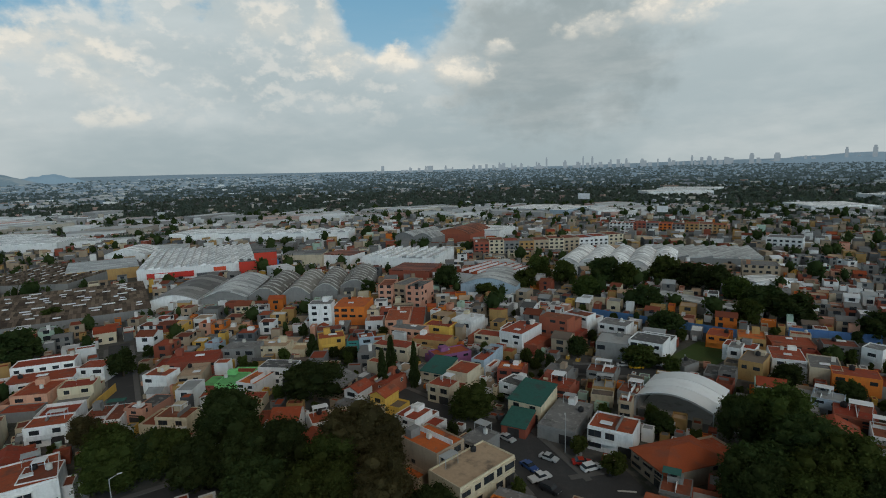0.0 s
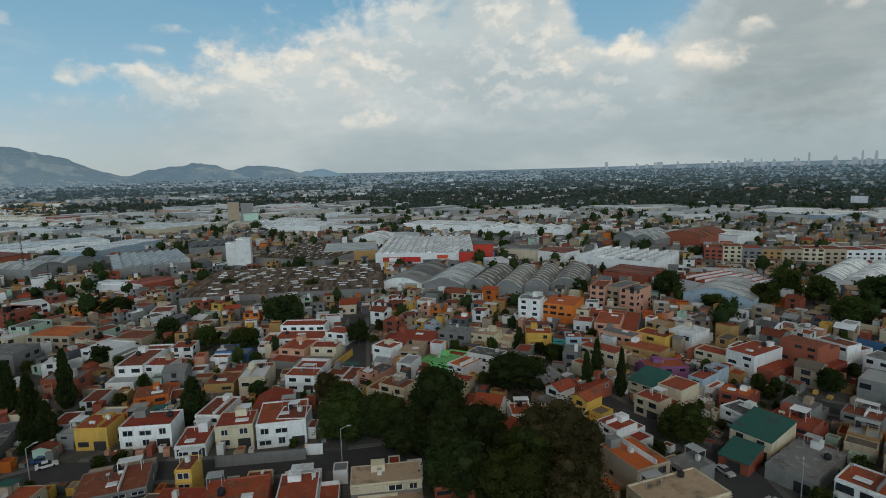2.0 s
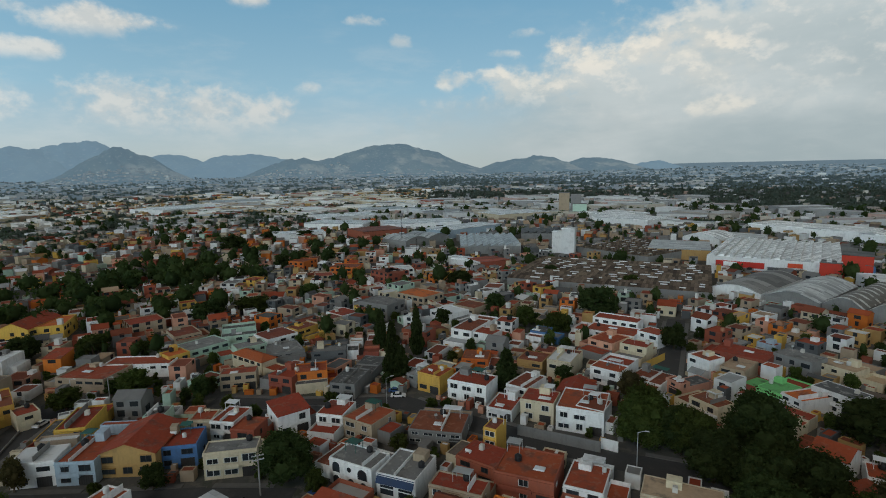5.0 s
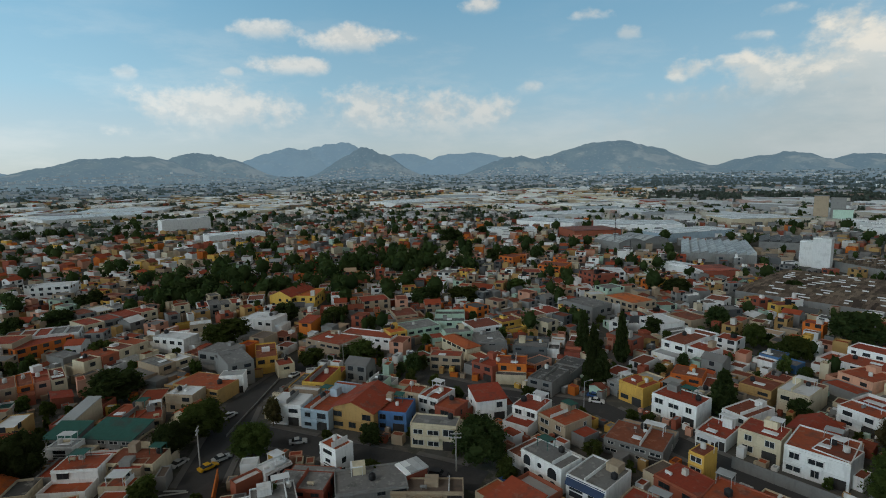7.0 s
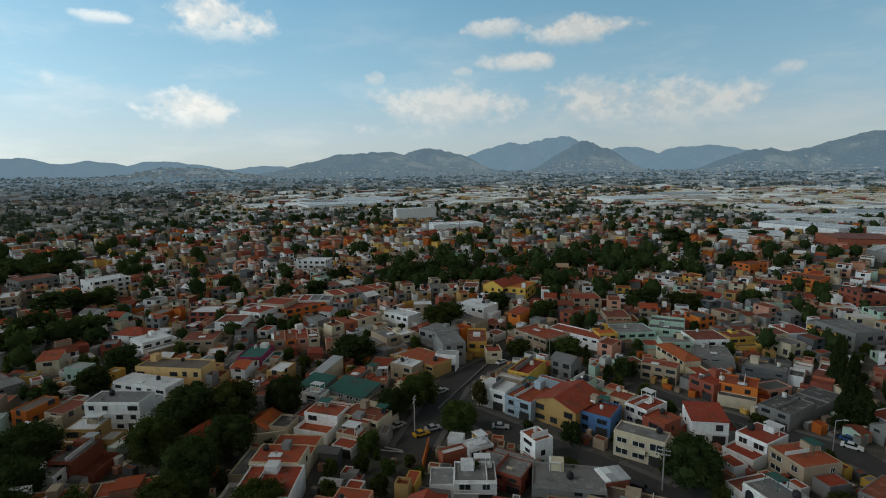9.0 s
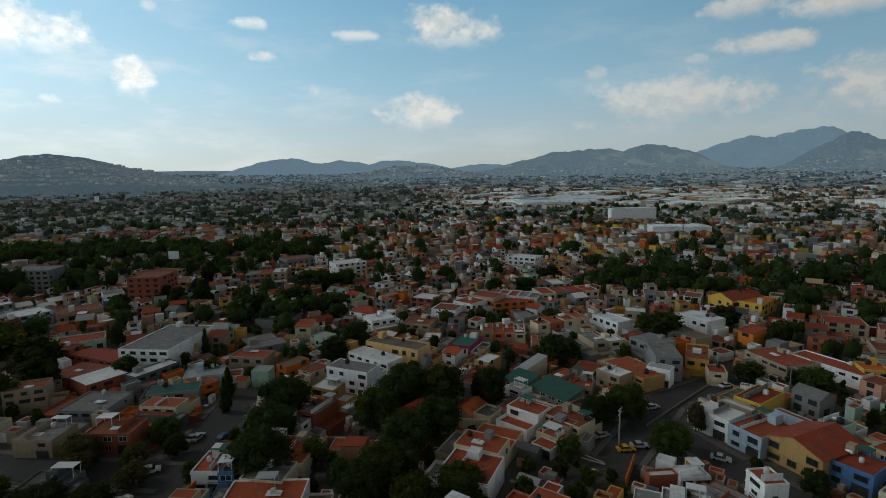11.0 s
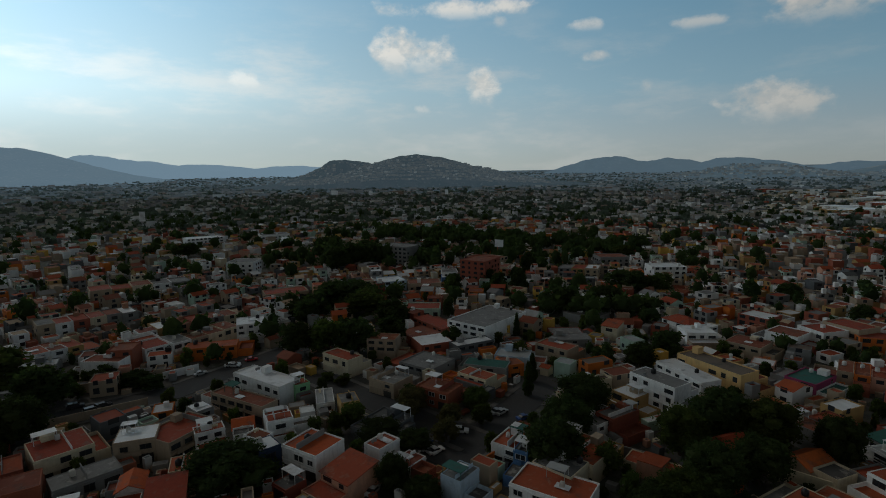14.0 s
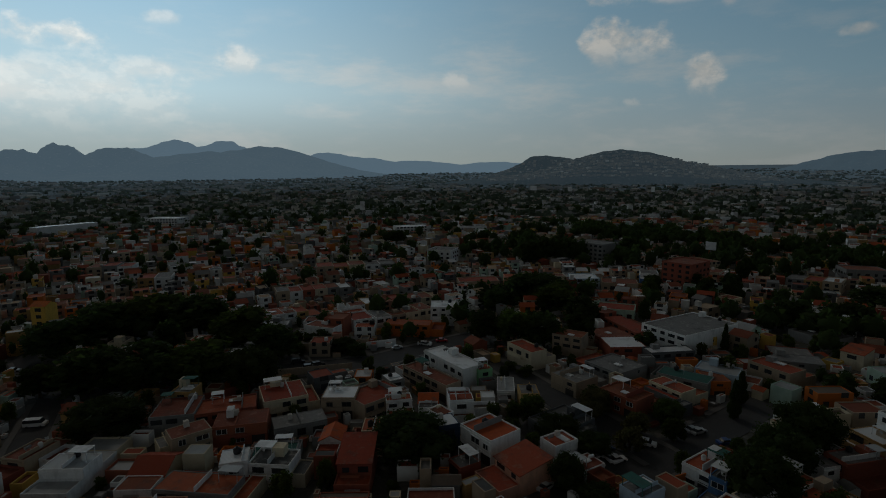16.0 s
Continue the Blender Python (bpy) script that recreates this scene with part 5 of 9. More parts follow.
# ---- vehicles ----
def car_kind(name, paint, kind="sedan", label=""):
    """Built once at the origin, nose towards +x."""
    ob = top(name, pose(0, 0, -500), label, "car" if kind != "van" else "van", "vehicles on the streets")
    mat = surface("car_paint_" + name + "_" + label.split()[0], paint, 0.3, 0.05, 1.0, 0.05, 0.0, spread=0.04)
    L, W, H = {"sedan": (4.3, 1.72, 1.43), "suv": (4.4, 1.82, 1.68), "van": (5.0, 1.95, 2.1), "pickup": (5.0, 1.85, 1.7)}[kind]
    a, b = L / 2, W / 2
    side = {"sedan": [(-a, 0.35), (a, 0.35), (a, 0.68), (a - 0.25, 0.78), (a - 1.15, 0.9), (-a + 0.65, 0.95), (-a, 0.9)],
            "suv": [(-a, 0.4), (a, 0.4), (a, 0.85), (a - 0.2, 0.95), (a - 1.1, 1.05), (-a + 0.1, 1.05), (-a, 0.9)],
            "van": [(-a, 0.4), (a, 0.4), (a, 0.95), (a - 0.5, 1.2), (a - 0.7, 1.25), (-a, 1.25)],
            "pickup": [(-a, 0.45), (a, 0.45), (a, 0.9), (a - 0.2, 1.0), (a - 1.2, 1.05), (-a, 1.05)]}[kind]
    g = Geo()
    g.prism(side, -b, b)
    part("body", g, mat, ob)
    c0, c1, c2, c3 = {"sedan": (a - 1.2, a - 1.9, -a + 1.3, -a + 0.6), "suv": (a - 1.1, a - 1.7, -a + 0.5, -a + 0.15), "van": (a - 0.6, a - 1.2, -a + 0.1, -a + 0.02), "pickup": (a - 1.2, a - 1.8, -a + 2.0, -a + 1.8)}[kind]
    z = side[-2][1] - 0.02
    g = Geo()
    k = 0.16
    g.v += [(c3, -b + 0.05, z), (c0, -b + 0.05, z), (c0, b - 0.05, z), (c3, b - 0.05, z), (c2, -b + k, H - 0.06), (c1, -b + k, H - 0.06), (c1, b - k, H - 0.06), (c2, b - k, H - 0.06)]
    g.f += [(0, 3, 2, 1), (4, 5, 6, 7), (0, 1, 5, 4), (1, 2, 6, 5), (2, 3, 7, 6), (3, 0, 4, 7)]
    part("glasshouse", g, GLASS, ob, "dark tinted car glass")
    g = Geo()
    g.box(c2 - 0.06, c1 + 0.06, -b + k - 0.04, b - k + 0.04, H - 0.065, H)
    part("roof", g, mat, ob)
    for sx in (-1, 1):
        for sy in (-1, 1):
            g = Geo()
            g.tube((sx * L * 0.31, sy * (b - 0.2), 0.31), (sx * L * 0.31, sy * (b + 0.01), 0.31), 0.31, 0.31, 12)
            part("wheel", g, RUBBER, ob)
    for sy in (-1, 1):
        g = Geo()
        g.box(a - 0.06, a + 0.01, sy * (b - 0.4) - 0.15, sy * (b - 0.4) + 0.15, 0.62, 0.76)
        part("headlight", g, FRAME, ob)
    return ob


CARS = {
    "silver": car_kind("car", (0.42, 0.43, 0.44), "sedan", "silver parked saloon car on the street"),
    "white": car_kind("car", (0.7, 0.7, 0.7), "sedan", "white parked saloon car on the street"),
    "suv": car_kind("car", (0.72, 0.73, 0.74), "suv", "shiny white parked tall car on the street"),
    "blue": car_kind("car", (0.03, 0.08, 0.24), "sedan", "blue parked saloon car on the street"),
    "red": car_kind("car", (0.40, 0.03, 0.02), "sedan", "red parked saloon car on the street"),
    "yellow": car_kind("car", (0.65, 0.38, 0.02), "sedan", "yellow taxi-coloured parked car on the street"),
    "dark": car_kind("car", (0.03, 0.03, 0.035), "suv", "dark grey parked tall car on the street"),
    "pickup": car_kind("pickup", (0.6, 0.6, 0.6), "pickup", "pale parked pickup truck on the street"),
    "van": car_kind("van", (0.68, 0.68, 0.67), "van", "white parked delivery van on the street"),
}
USED = set()


def car(x, y, rot, kind):
    ob = CARS[kind]
    m = pose(x, y, 0.06, 0, 0, rot)
    if kind in USED:
        return copy_thing(ob, m)
    USED.add(kind)
    ob.matrix_basis = m
    return ob


# ---- billboards and masts ----
def billboard(x, y, rot, w, h, z):
    """A pale hoarding, seen from behind or with its print bleached out, on two posts."""
    ob = top("billboard", pose(x, y, 0, 0, 0, rot), "pale advertising hoarding on tall steel posts", "billboard", "hoardings")
    g = Geo()
    g.box(-w / 2, w / 2, -0.15, 0.15, z, z + h)
    part("panel", g, roof_mat("white"), ob)
    for k in (-0.25, 0.25):
        g = Geo()
        g.tube((k * w, 0.3, -0.2), (k * w, 0.3, z + h * 0.8), 0.2, 0.16, 6)
        part("post", g, STEEL, ob)
    return ob


def wall_sign(x, y, rot, w, z0, z1, c):
    """A flat panel fixed to the front of a hall."""
    g = Geo()
    g.box(-w / 2, w / 2, -0.08, 0.12, z0, z1)
    ob = new("wall_sign", g.mesh("wall_sign", wall_mat(c)))
    ob.matrix_basis = pose(x, y, 0, 0, 0, rot)
    return tagged(ob, "plain %s sign panel on the front of a works hall" % WALL_WORDS[c], "sign", "signs on the works")


def mast(x, y, h):
    ob = top("radio_mast", pose(x, y, 0), "thin dark steel lattice radio mast", "mast")
    legs = [(0.7 * math.cos(w), 0.7 * math.sin(w)) for w in (0.5, 2.6, 4.7)]
    for px, py in legs:
        g = Geo()
        g.tube((px, py, 0), (px * 0.4, py * 0.4, h), 0.09, 0.06, 5)
        part("leg", g, STEEL, ob)
    n = int(h / 2)
    for i in range(n):
        g = Geo()
        for j in range(3):
            a, b = legs[j], legs[(j + 1) % 3]
            f0, f1 = 1 - 0.6 * i / n, 1 - 0.6 * (i + 1) / n
            g.tube((a[0] * f0, a[1] * f0, h * i / n), (b[0] * f1, b[1] * f1, h * (i + 1) / n), 0.04, 0.04, 4)
        part("brace", g, STEEL, ob)
    return ob


# ---- poles ----
def street_lamp(x, y, rot, h=8.0):
    ob = top("street_lamp", pose(x, y, 0, 0, 0, rot), "grey steel street lamp on a tall bent pole", "street lamp", "street lamps")
    g = Geo()
    g.tube((0, 0, 0), (0, 0, h), 0.12, 0.08, 8)
    part("pole", g, GALV, ob)
    g = Geo()
    g.tube((0, 0, h), (1.6, 0, h + 0.5), 0.06, 0.05, 6)
    part("arm", g, GALV, ob)
    g = Geo()
    g.box(1.4, 2.3, -0.16, 0.16, h + 0.42, h + 0.58, 0.04)
    part("lamp_head", g, FRAME, ob)
    return ob


def utility_pole(x, y, rot, h=10.0):
    ob = top("utility_pole", pose(x, y, 0, 0, 0, rot), "tall concrete utility pole with cross-arms and insulators", "utility pole", "utility poles")
    g = Geo()
    g.tube((0, 0, 0), (0, 0, h), 0.2, 0.12, 8)
    part("pole", g, CONCRETE, ob)
    for z in (h - 0.3, h - 1.2):
        g = Geo()
        g.box(-1.2, 1.2, -0.08, 0.08, z - 0.07, z + 0.07)
        arm = part("cross_arm", g, GALV, ob)
        for k in (-1.05, -0.4, 0.4, 1.05):
            q = Geo()
            q.lathe([(0.07, z + 0.06), (0.1, z + 0.14), (0.05, z + 0.26)], 6, k, 0)
            part("insulator", q, TANK, arm)
    return ob

# ---- layout ----

# streets
road("street", -106.7, -33.1, -154.2, -31.0, 9)
road("street", -150.4, -32.0, -186.3, -14.2, 9)
road("street", -135.3, -28.3, -122.1, -7.3, 8)
road("street", -124.2, -10.9, -112.1, 10.7, 8)
road("street", -114.2, 7.3, -101.0, 26.0, 8)
road("street", -130.3, 65.2, -107.2, 74.1, 8)
road("street", -110.8, 72.6, -86.6, 83.4, 8)
road("street", -90.1, 81.7, -69.6, 93.1, 8)
road("street", -72.9, 91.1, -54.0, 103.8, 8)
road("street", -159.9, 21.5, -143.7, 40.5, 7)
road("street", -146.1, 37.3, -127.5, 67.6, 7)
road("street", -95.1, 139.3, -131.4, 200.3, 7)
road("street", 7.7, 125.4, 19.3, 91.9, 12)
road("street", 16.7, 93.3, 33.9, 97.2, 10)
road("street", 31.8, 161.1, 71.4, 153.2, 8)
road("street", -22.5, 150.0, -2.1, 128.3, 7)
road("street", -41.8, -104.0, -59.7, -116.7, 10)
road("street", -56.4, -114.5, -74.5, -126.1, 10)
road("street", -71.1, -123.8, -91.4, -138.0, 10)
road("street", -23.0, -170.3, -38.3, -137.9, 9)
road("street", -36.6, -141.5, -55.1, -106.6, 9)
road("street", 50.5, -163.8, 16.1, -173.7, 11)
road("street", 19.5, -172.1, -21.9, -200.9, 11)
road("street", -19.0, -198.2, -33.9, -215.5, 11)
road("street", 86.4, -107.8, 106.5, -148.6, 7)
road("street", 104.3, -145.5, 140.1, -181.1, 7)
lawn(84.2, 170.3, 40.9, 23.1, 14)
lawn(795, 1192, -25, 420, 130)
road_mark(-109.4, -40.1, -109.6, -34.5)
road_mark(-4.6, -196.9, -10.5, -201.3)
road_mark(-11.5, -201.5, -18.8, -205.9)
road_mark(-110.9, -39.6, -110.2, -35.0)
road_mark(28.6, 95.0, 32.2, 94.4)

# halls of the works
shed(-171.5, 369.1, 21.4, 68, 91, 9, "white", "white", "saw", 1.4, 14)
shed(-229.6, 352.3, 31.6, 39.7, 45.0, 7, "ochre", "sheet", "flat", 3, 1)
shed(-128.8, 339.9, 15.3, 10, 10, 9.4, "red", "dark", "flat", 1, 1)
shed(-120.6, 350.7, 18.3, 14, 18, 14, "red", "dark", "flat", 1, 1)
shed(-115.7, 345.7, 16.3, 10, 5, 9, "blue", "dark", "flat", 1, 1)
shed(-136.7, 276.4, 4.5, 23, 50, 5, "white", "grey", "vault", 3, 1)
shed(-112.7, 278.1, 4.4, 22, 50, 5, "grey", "sheet", "vault", 3.5, 1)
shed(-92.7, 279.9, 1.3, 15, 48, 5, "grey", "banded", "vault", 4, 1)
shed(-77.6, 280.7, 2.2, 14, 48, 5, "grey", "banded", "vault", 4, 1)
shed(-64.6, 286.5, 3.2, 13, 48, 5, "grey", "banded", "vault", 4, 1)
shed(-50.4, 294.2, 1.1, 16, 48, 5, "grey", "banded", "vault", 4, 1)
shed(-201.3, 244.2, 120.9, 72.1, 102.1, 4.5, "grey", "brown", "saw", 1.1, 13)
shed(-348.0, 268.1, 55.8, 46, 69, 6, "grey", "sheet", "saw", 2, 8)
shed(-246.2, 333.8, 0.7, 60, 75, 6, "grey", "brown", "saw", 1.2, 9)
shed(-363.8, 337.7, 48.8, 29, 38, 7, "grey", "dark", "saw", 2, 4)
shed(-436.6, 306.4, 100.8, 80, 31, 8, "lightblue", "white", "flat", 3, 1)
shed(-660.4, 277.4, 93.9, 89, 50, 8, "white", "white", "flat", 3, 1)
shed(-577.6, 233.3, 39.9, 73, 38, 7, "white", "white", "flat", 3, 1)
shed(-483.7, 233.0, 89.9, 47, 38, 7, "brick", "rust", "flat", 2, 1)
shed(-401.9, 230.7, 100.8, 49, 31, 7, "grey", "sheet", "vault", 3, 2)
shed(-288.4, 205.2, 13.8, 34, 12, 5, "white", "white", "flat", 1, 1)
shed(-278.5, 214.1, 84.8, 21, 19, 5, "brick", "red", "flat", 1, 1)
shed(-513.5, 300.8, 69.8, 83, 50, 8, "white", "white", "flat", 2, 1)
shed(-533.7, 456.0, 84.8, 80, 50, 8, "cream", "white", "flat", 2, 1)
shed(-384.7, 498.7, 6.7, 68, 50, 8, "white", "white", "flat", 2, 1)
shed(-730.0, 362.4, 72.9, 65, 50, 8, "white", "sheet", "flat", 2, 1)
shed(-517.8, 164.4, 77.9, 49, 25, 6, "white", "white", "flat", 2, 1)
shed(-220.2, 536.6, -2.6, 90, 44, 8, "white", "white", "flat", 3, 1)
shed(-130.0, 516.7, -2.8, 84, 31, 8, "white", "white", "ridge", 2, 6)
shed(-446.4, 544.7, 83.7, 58, 62, 7, "white", "white", "flat", 3, 1)
shed(-346.5, 511.4, 13.6, 89, 15, 6, "white", "sheet", "flat", 2, 1)
shed(-248.1, 422.4, 4.6, 30, 31, 6, "white", "white", "vault", 4, 1)
shed(-232.6, 446.2, 13.5, 29, 25, 6, "white", "sheet", "flat", 2, 1)
shed(-25.3, 362.1, -18.0, 52, 44, 8, "white", "white", "saw", 1.6, 8)
shed(-98.3, 368.3, -0.8, 27, 19, 9, "cream", "grey", "flat", 1, 1)
shed(-71.2, 368.9, -23.9, 22, 19, 8, "white", "rust", "flat", 1, 1)
shed(24.9, 274.9, -21.1, 29, 32, 6, "lightblue", "sheet", "vault", 4, 1)
shed(25.3, 295.7, -39.1, 32, 31, 7, "white", "red", "saw", 2, 6)
shed(31.6, 312.4, 13.9, 22, 31, 7, "grey", "sheet", "flat", 3, 1)
shed(109.2, 327.9, -26.1, 66, 62, 7, "white", "white", "vault", 3, 5)
shed(169.0, 341.6, -21.1, 61, 50, 6, "grey", "sheet", "saw", 1.5, 9)
shed(147.3, 725.8, -41.1, 90, 75, 9, "lightblue", "white", "flat", 2, 1)
shed(-13.2, 476.9, -31.0, 38, 50, 7, "grey", "sheet", "vault", 4, 2)
shed(19.8, 483.2, -28.1, 33, 50, 8, "brick", "rust", "vault", 5, 1)
shed(44.9, 500.6, -30.1, 36, 38, 8, "white", "white", "flat", 2, 1)
shed(159.5, 260.5, 9.9, 21, 15, 5, "white", "white", "flat", 1, 1)
shed(108.3, 222.7, -57.1, 48, 10, 4.5, "grey", "sheet", "flat", 1, 1)
shed(480.1, 1079.7, -5.1, 124, 75, 9, "white", "white", "flat", 2, 1)
shed(-19.1, 316.4, -18.0, 25, 25, 6, "brick", "rust", "flat", 1, 1)
shed(217.8, 677.9, -2.1, 48, 62, 8, "white", "white", "flat", 2, 1)
shed(489.3, 664.0, -10.1, 73, 75, 8, "white", "white", "flat", 2, 1)
shed(-837.7, -356.9, 129.1, 133, 75, 9, "white", "white", "flat", 2, 1)
shed(-642.4, -179.3, 131.1, 55, 10, 16, "white", "white", "flat", 1, 1)
shed(-552.4, -109.4, 116.1, 53, 25, 7, "white", "white", "flat", 2, 1)
shed(387.4, -560.1, -113.9, 61, 12, 9, "white", "white", "flat", 2, 1)
shed(571, 1201, -36, 124, 90, 8, "white", "white", "flat", 1.5, 1)
shed(707, 811, -80, 59, 90, 8, "white", "white", "flat", 1.5, 1)
shed(-188, 2511, -28, 150, 90, 8, "white", "white", "flat", 1.5, 1)
shed(-760, 3073, 8, 150, 90, 8, "cream", "white", "flat", 1.5, 1)
shed(-1480, 612, 57, 98, 90, 8, "cream", "white", "flat", 1.5, 1)
shed(-980, -363, 97, 126, 90, 8, "white", "white", "flat", 1.5, 1)
shed(-1176, 247, 86, 101, 90, 8, "white", "sheet", "flat", 1.5, 1)
shed(-1033, 126, 118, 133, 90, 8, "white", "white", "flat", 1.5, 1)
arched_canopy(58.6, 132.2, -39.6, 19.5, 17.7, 3, 3.2)

# tall blocks of the works
shed(-272.4, 283.3, 34.8, 9.2, 9, 21.0, "white", "white", "flat", 0.5, 1, "tall plain white industrial tower block")
shed(-294.2, 294.4, 34.8, 7.6, 9, 16.0, "white", "white", "flat", 0.5, 1, "tall plain white industrial tower block")
shed(-521.8, 534.9, 43, 13.9, 14, 30, "tan", "grey", "flat", 0.5, 1, "tall plain tan concrete silo tower")
shed(-507.5, 542.7, 43, 13.9, 16, 28, "grey", "grey", "flat", 0.5, 1, "tall plain grey concrete silo tower")
shed(-497.2, 538.5, 43, 17.9, 14, 16, "mint", "grey", "flat", 0.5, 1, "plain pale mint industrial block")

# houses
house(-0.1, 97.3, 42.9, 16.0, 8.8, 6.0, "cream", "tan")
house(-8.2, 104.1, 45.2, 8.2, 10.9, 8.0, "tan", "orange")
house(18.3, 130.8, -34.6, 9.1, 10.9, 5.2, "cream", "green", "lean")
house(13.0, 121.4, -28.4, 6.1, 7.8, 3.0, "brick", "green", "lean")
house(25.0, 122.0, -30.9, 9.0, 16.7, 3.6, "grey", "grey")
house(40.2, 193.0, -37.5, 11.1, 13.8, 9.0, "brick", "rust", fine=False)
house(22.6, 191.5, -29.5, 6.7, 12.6, 6.0, "white", "rust", fine=False)
house(-4.0, 142.4, -31.6, 7.0, 10.5, 5.2, "cream", "red")
house(-21.9, 147.2, -32.6, 7.1, 10.0, 4.6, "brick", "red")
house(16.5, 154.8, -18.4, 7.5, 12.0, 5.0, "brick", "orange", fine=False)
house(8.0, 161.4, -31.3, 4.4, 8.6, 5.0, "lightblue", "red", fine=False)
house(-91.2, 154.4, -8.2, 7.9, 6.8, 5.6, "white", "red", fine=False)
house(-72.9, 128.8, -7.4, 8.5, 10.3, 5.0, "cream", "rust")
house(-87.1, 133.6, -9.9, 5.5, 3.5, 4.0, "pink", "rust", fine=False)
house(-87.4, 98.9, 23.4, 7.0, 7.0, 6.0, "white", "rust")
house(-103.6, 124.1, 15.7, 9.4, 6.1, 5.0, "white", "red", fine=False)
house(-122.1, 146.1, 8.0, 9.6, 11.2, 5.0, "pink", "red", fine=False)
house(-113.1, 150.6, 16.9, 9.1, 10.5, 5.0, "cream", "red", fine=False)
house(-136.7, 169.1, 21.1, 17.6, 8.1, 5.0, "white", "red", fine=False)
house(-74.3, 181.3, -5.3, 11.6, 15.4, 5.5, "grey", "grey", fine=False)
house(-64.8, 183.6, -5.4, 11.2, 11.5, 4.5, "cream", "tan", fine=False)
house(-55.9, 159.4, -8.9, 11.1, 10.0, 5.5, "white", "dark", fine=False)
house(-68.7, 152.3, -4.6, 7.0, 9.6, 3.5, "lime", "lime", fine=False)
house(-88.4, 173.1, 10.2, 16.1, 16.8, 4.5, "brick", "red", fine=False)
house(33.7, 112.6, -31.4, 10.0, 8.3, 5.5, "white", "red")
house(39.9, 122.1, -28.0, 3.1, 4.5, 7.0, "tan", "red")
house(43.5, 101.0, -73.6, 10.7, 15.5, 4.0, "tan", "tile", "hip")
house(38.4, 90.9, -29.3, 5.5, 6.2, 3.5, "grey", "rust")
house(55.3, 174.9, -27.2, 10.2, 20.0, 6.0, "grey", "sheet", fine=False)
house(66.1, 170.0, -37.1, 10.8, 18.8, 7.5, "white", "dark", fine=False)
house(101.3, 154.5, -25.4, 9.1, 12.2, 5.2, "white", "red", fine=False)
house(91.0, 152.6, -42.3, 6.4, 17.1, 6.0, "ochre", "brown", fine=False)
house(90.4, 162.5, -38.6, 3.8, 10.6, 6.0, "white", "grey", fine=False)
house(94.2, 180.1, -35.5, 7.0, 12.6, 4.5, "orange", "red", fine=False)
house(40.5, 141.1, -21.6, 5.8, 10.5, 4.0, "ochre", "sheet")
house(-180.0, 38.5, 21.0, 16.2, 5.7, 4.7, "cream", "tile", "hip", fine=False)
house(-155.4, 49.7, 70.5, 9.3, 7.8, 5.5, "orange", "red", fine=False)
house(-156.8, 42.7, 37.6, 8.1, 7.4, 5.2, "brick", "red", fine=False)
house(-166.7, 30.9, 68.6, 10.4, 5.3, 5.2, "tan", "red", fine=False)
house(-146.9, 60.5, 43.5, 7.7, 19.9, 4.5, "grey", "dark", fine=False)
house(-183.8, 49.9, 85.8, 11.0, 12.3, 4.0, "grey", "grey", fine=False)
house(-208.8, 40.1, 77.6, 12.5, 9.3, 5.0, "mint", "dark", fine=False)
house(-131.0, 35.1, 93.9, 8.3, 7.6, 6.0, "white", "red", "lean")
house(-124.7, 45.5, 42.6, 7.1, 8.4, 5.2, "white", "red")
house(-117.0, 51.1, 24.6, 9.0, 9.4, 5.0, "tan", "red")
arcade = house(-100.3, 42.3, 28.8, 10.8, 11.0, 5.6, "white", "grey", openings=False)
for arch_x, arch_z, arch_w, arch_h in ((-3.6, 2.9, 1.9, 2.2), (-0.2, 3.6, 1.1, 1.1), (3.1, 2.5, 2.3, 2.5), (-3.6, 0.2, 1.7, 2.0), (0.2, 0.2, 1.5, 2.1), (3.3, 0.2, 1.6, 2.0)):
    arched_opening(arcade, arch_x, -5.5, arch_z, arch_w, arch_h)
canopied = house(-91.0, 47.2, 33.6, 8.6, 10.0, 5.4, "white", "grey", openings=False)
navy_front(canopied, 8.6, -5.0, 5.4)
house(-137.0, 22.5, 46.9, 6.4, 8.6, 5.0, "white", "red")
house(-129.9, 26.5, 47.1, 6.0, 11.7, 5.5, "brick", "red")
house(-130.6, 79.2, 23.6, 7.8, 7.6, 5.5, "yellow", "red", fine=False)
house(-119.3, 84.6, 28.8, 11.9, 8.3, 5.6, "white", "red")
house(-136.4, 98.7, 44.9, 8.6, 8.5, 4.5, "orange", "rust", fine=False)
house(-100.1, 93.3, 32.2, 8.7, 11.0, 5.5, "cream", "red")
house(-106.1, 85.6, 31.3, 6.9, 9.8, 3.0, "white", "red")
house(-90.3, 98.3, 33.6, 11.5, 12.4, 6.0, "white", "red")
house(-115.8, 117.1, 27.8, 7.5, 9.1, 6.0, "cream", "white", fine=False)
house(-124.1, 112.6, 28.7, 8.3, 8.8, 4.5, "ochre", "rust", fine=False)
house(-162.6, 115.7, 26.2, 8.6, 16.3, 5.5, "white", "rust", fine=False)
house(-86.7, 64.6, 22.7, 9.3, 10.8, 5.0, "brick", "red")
house(-77.0, 68.0, 33.7, 11.9, 10.7, 5.5, "brick", "red")
house(-68.1, 75.1, 31.1, 7.6, 9.9, 4.6, "white", "red")
house(-54.0, 84.6, 30.5, 13.9, 6.8, 5.0, "cream", "tan")
house(-80.7, 54.0, 34.0, 10.7, 9.4, 5.5, "tan", "red")
house(-91.4, 70.4, 27.0, 3.2, 5.6, 7.4, "yellow", "rust")
house(-119.4, -57.0, 84.4, 9.3, 9.8, 5.0, "white", "red")
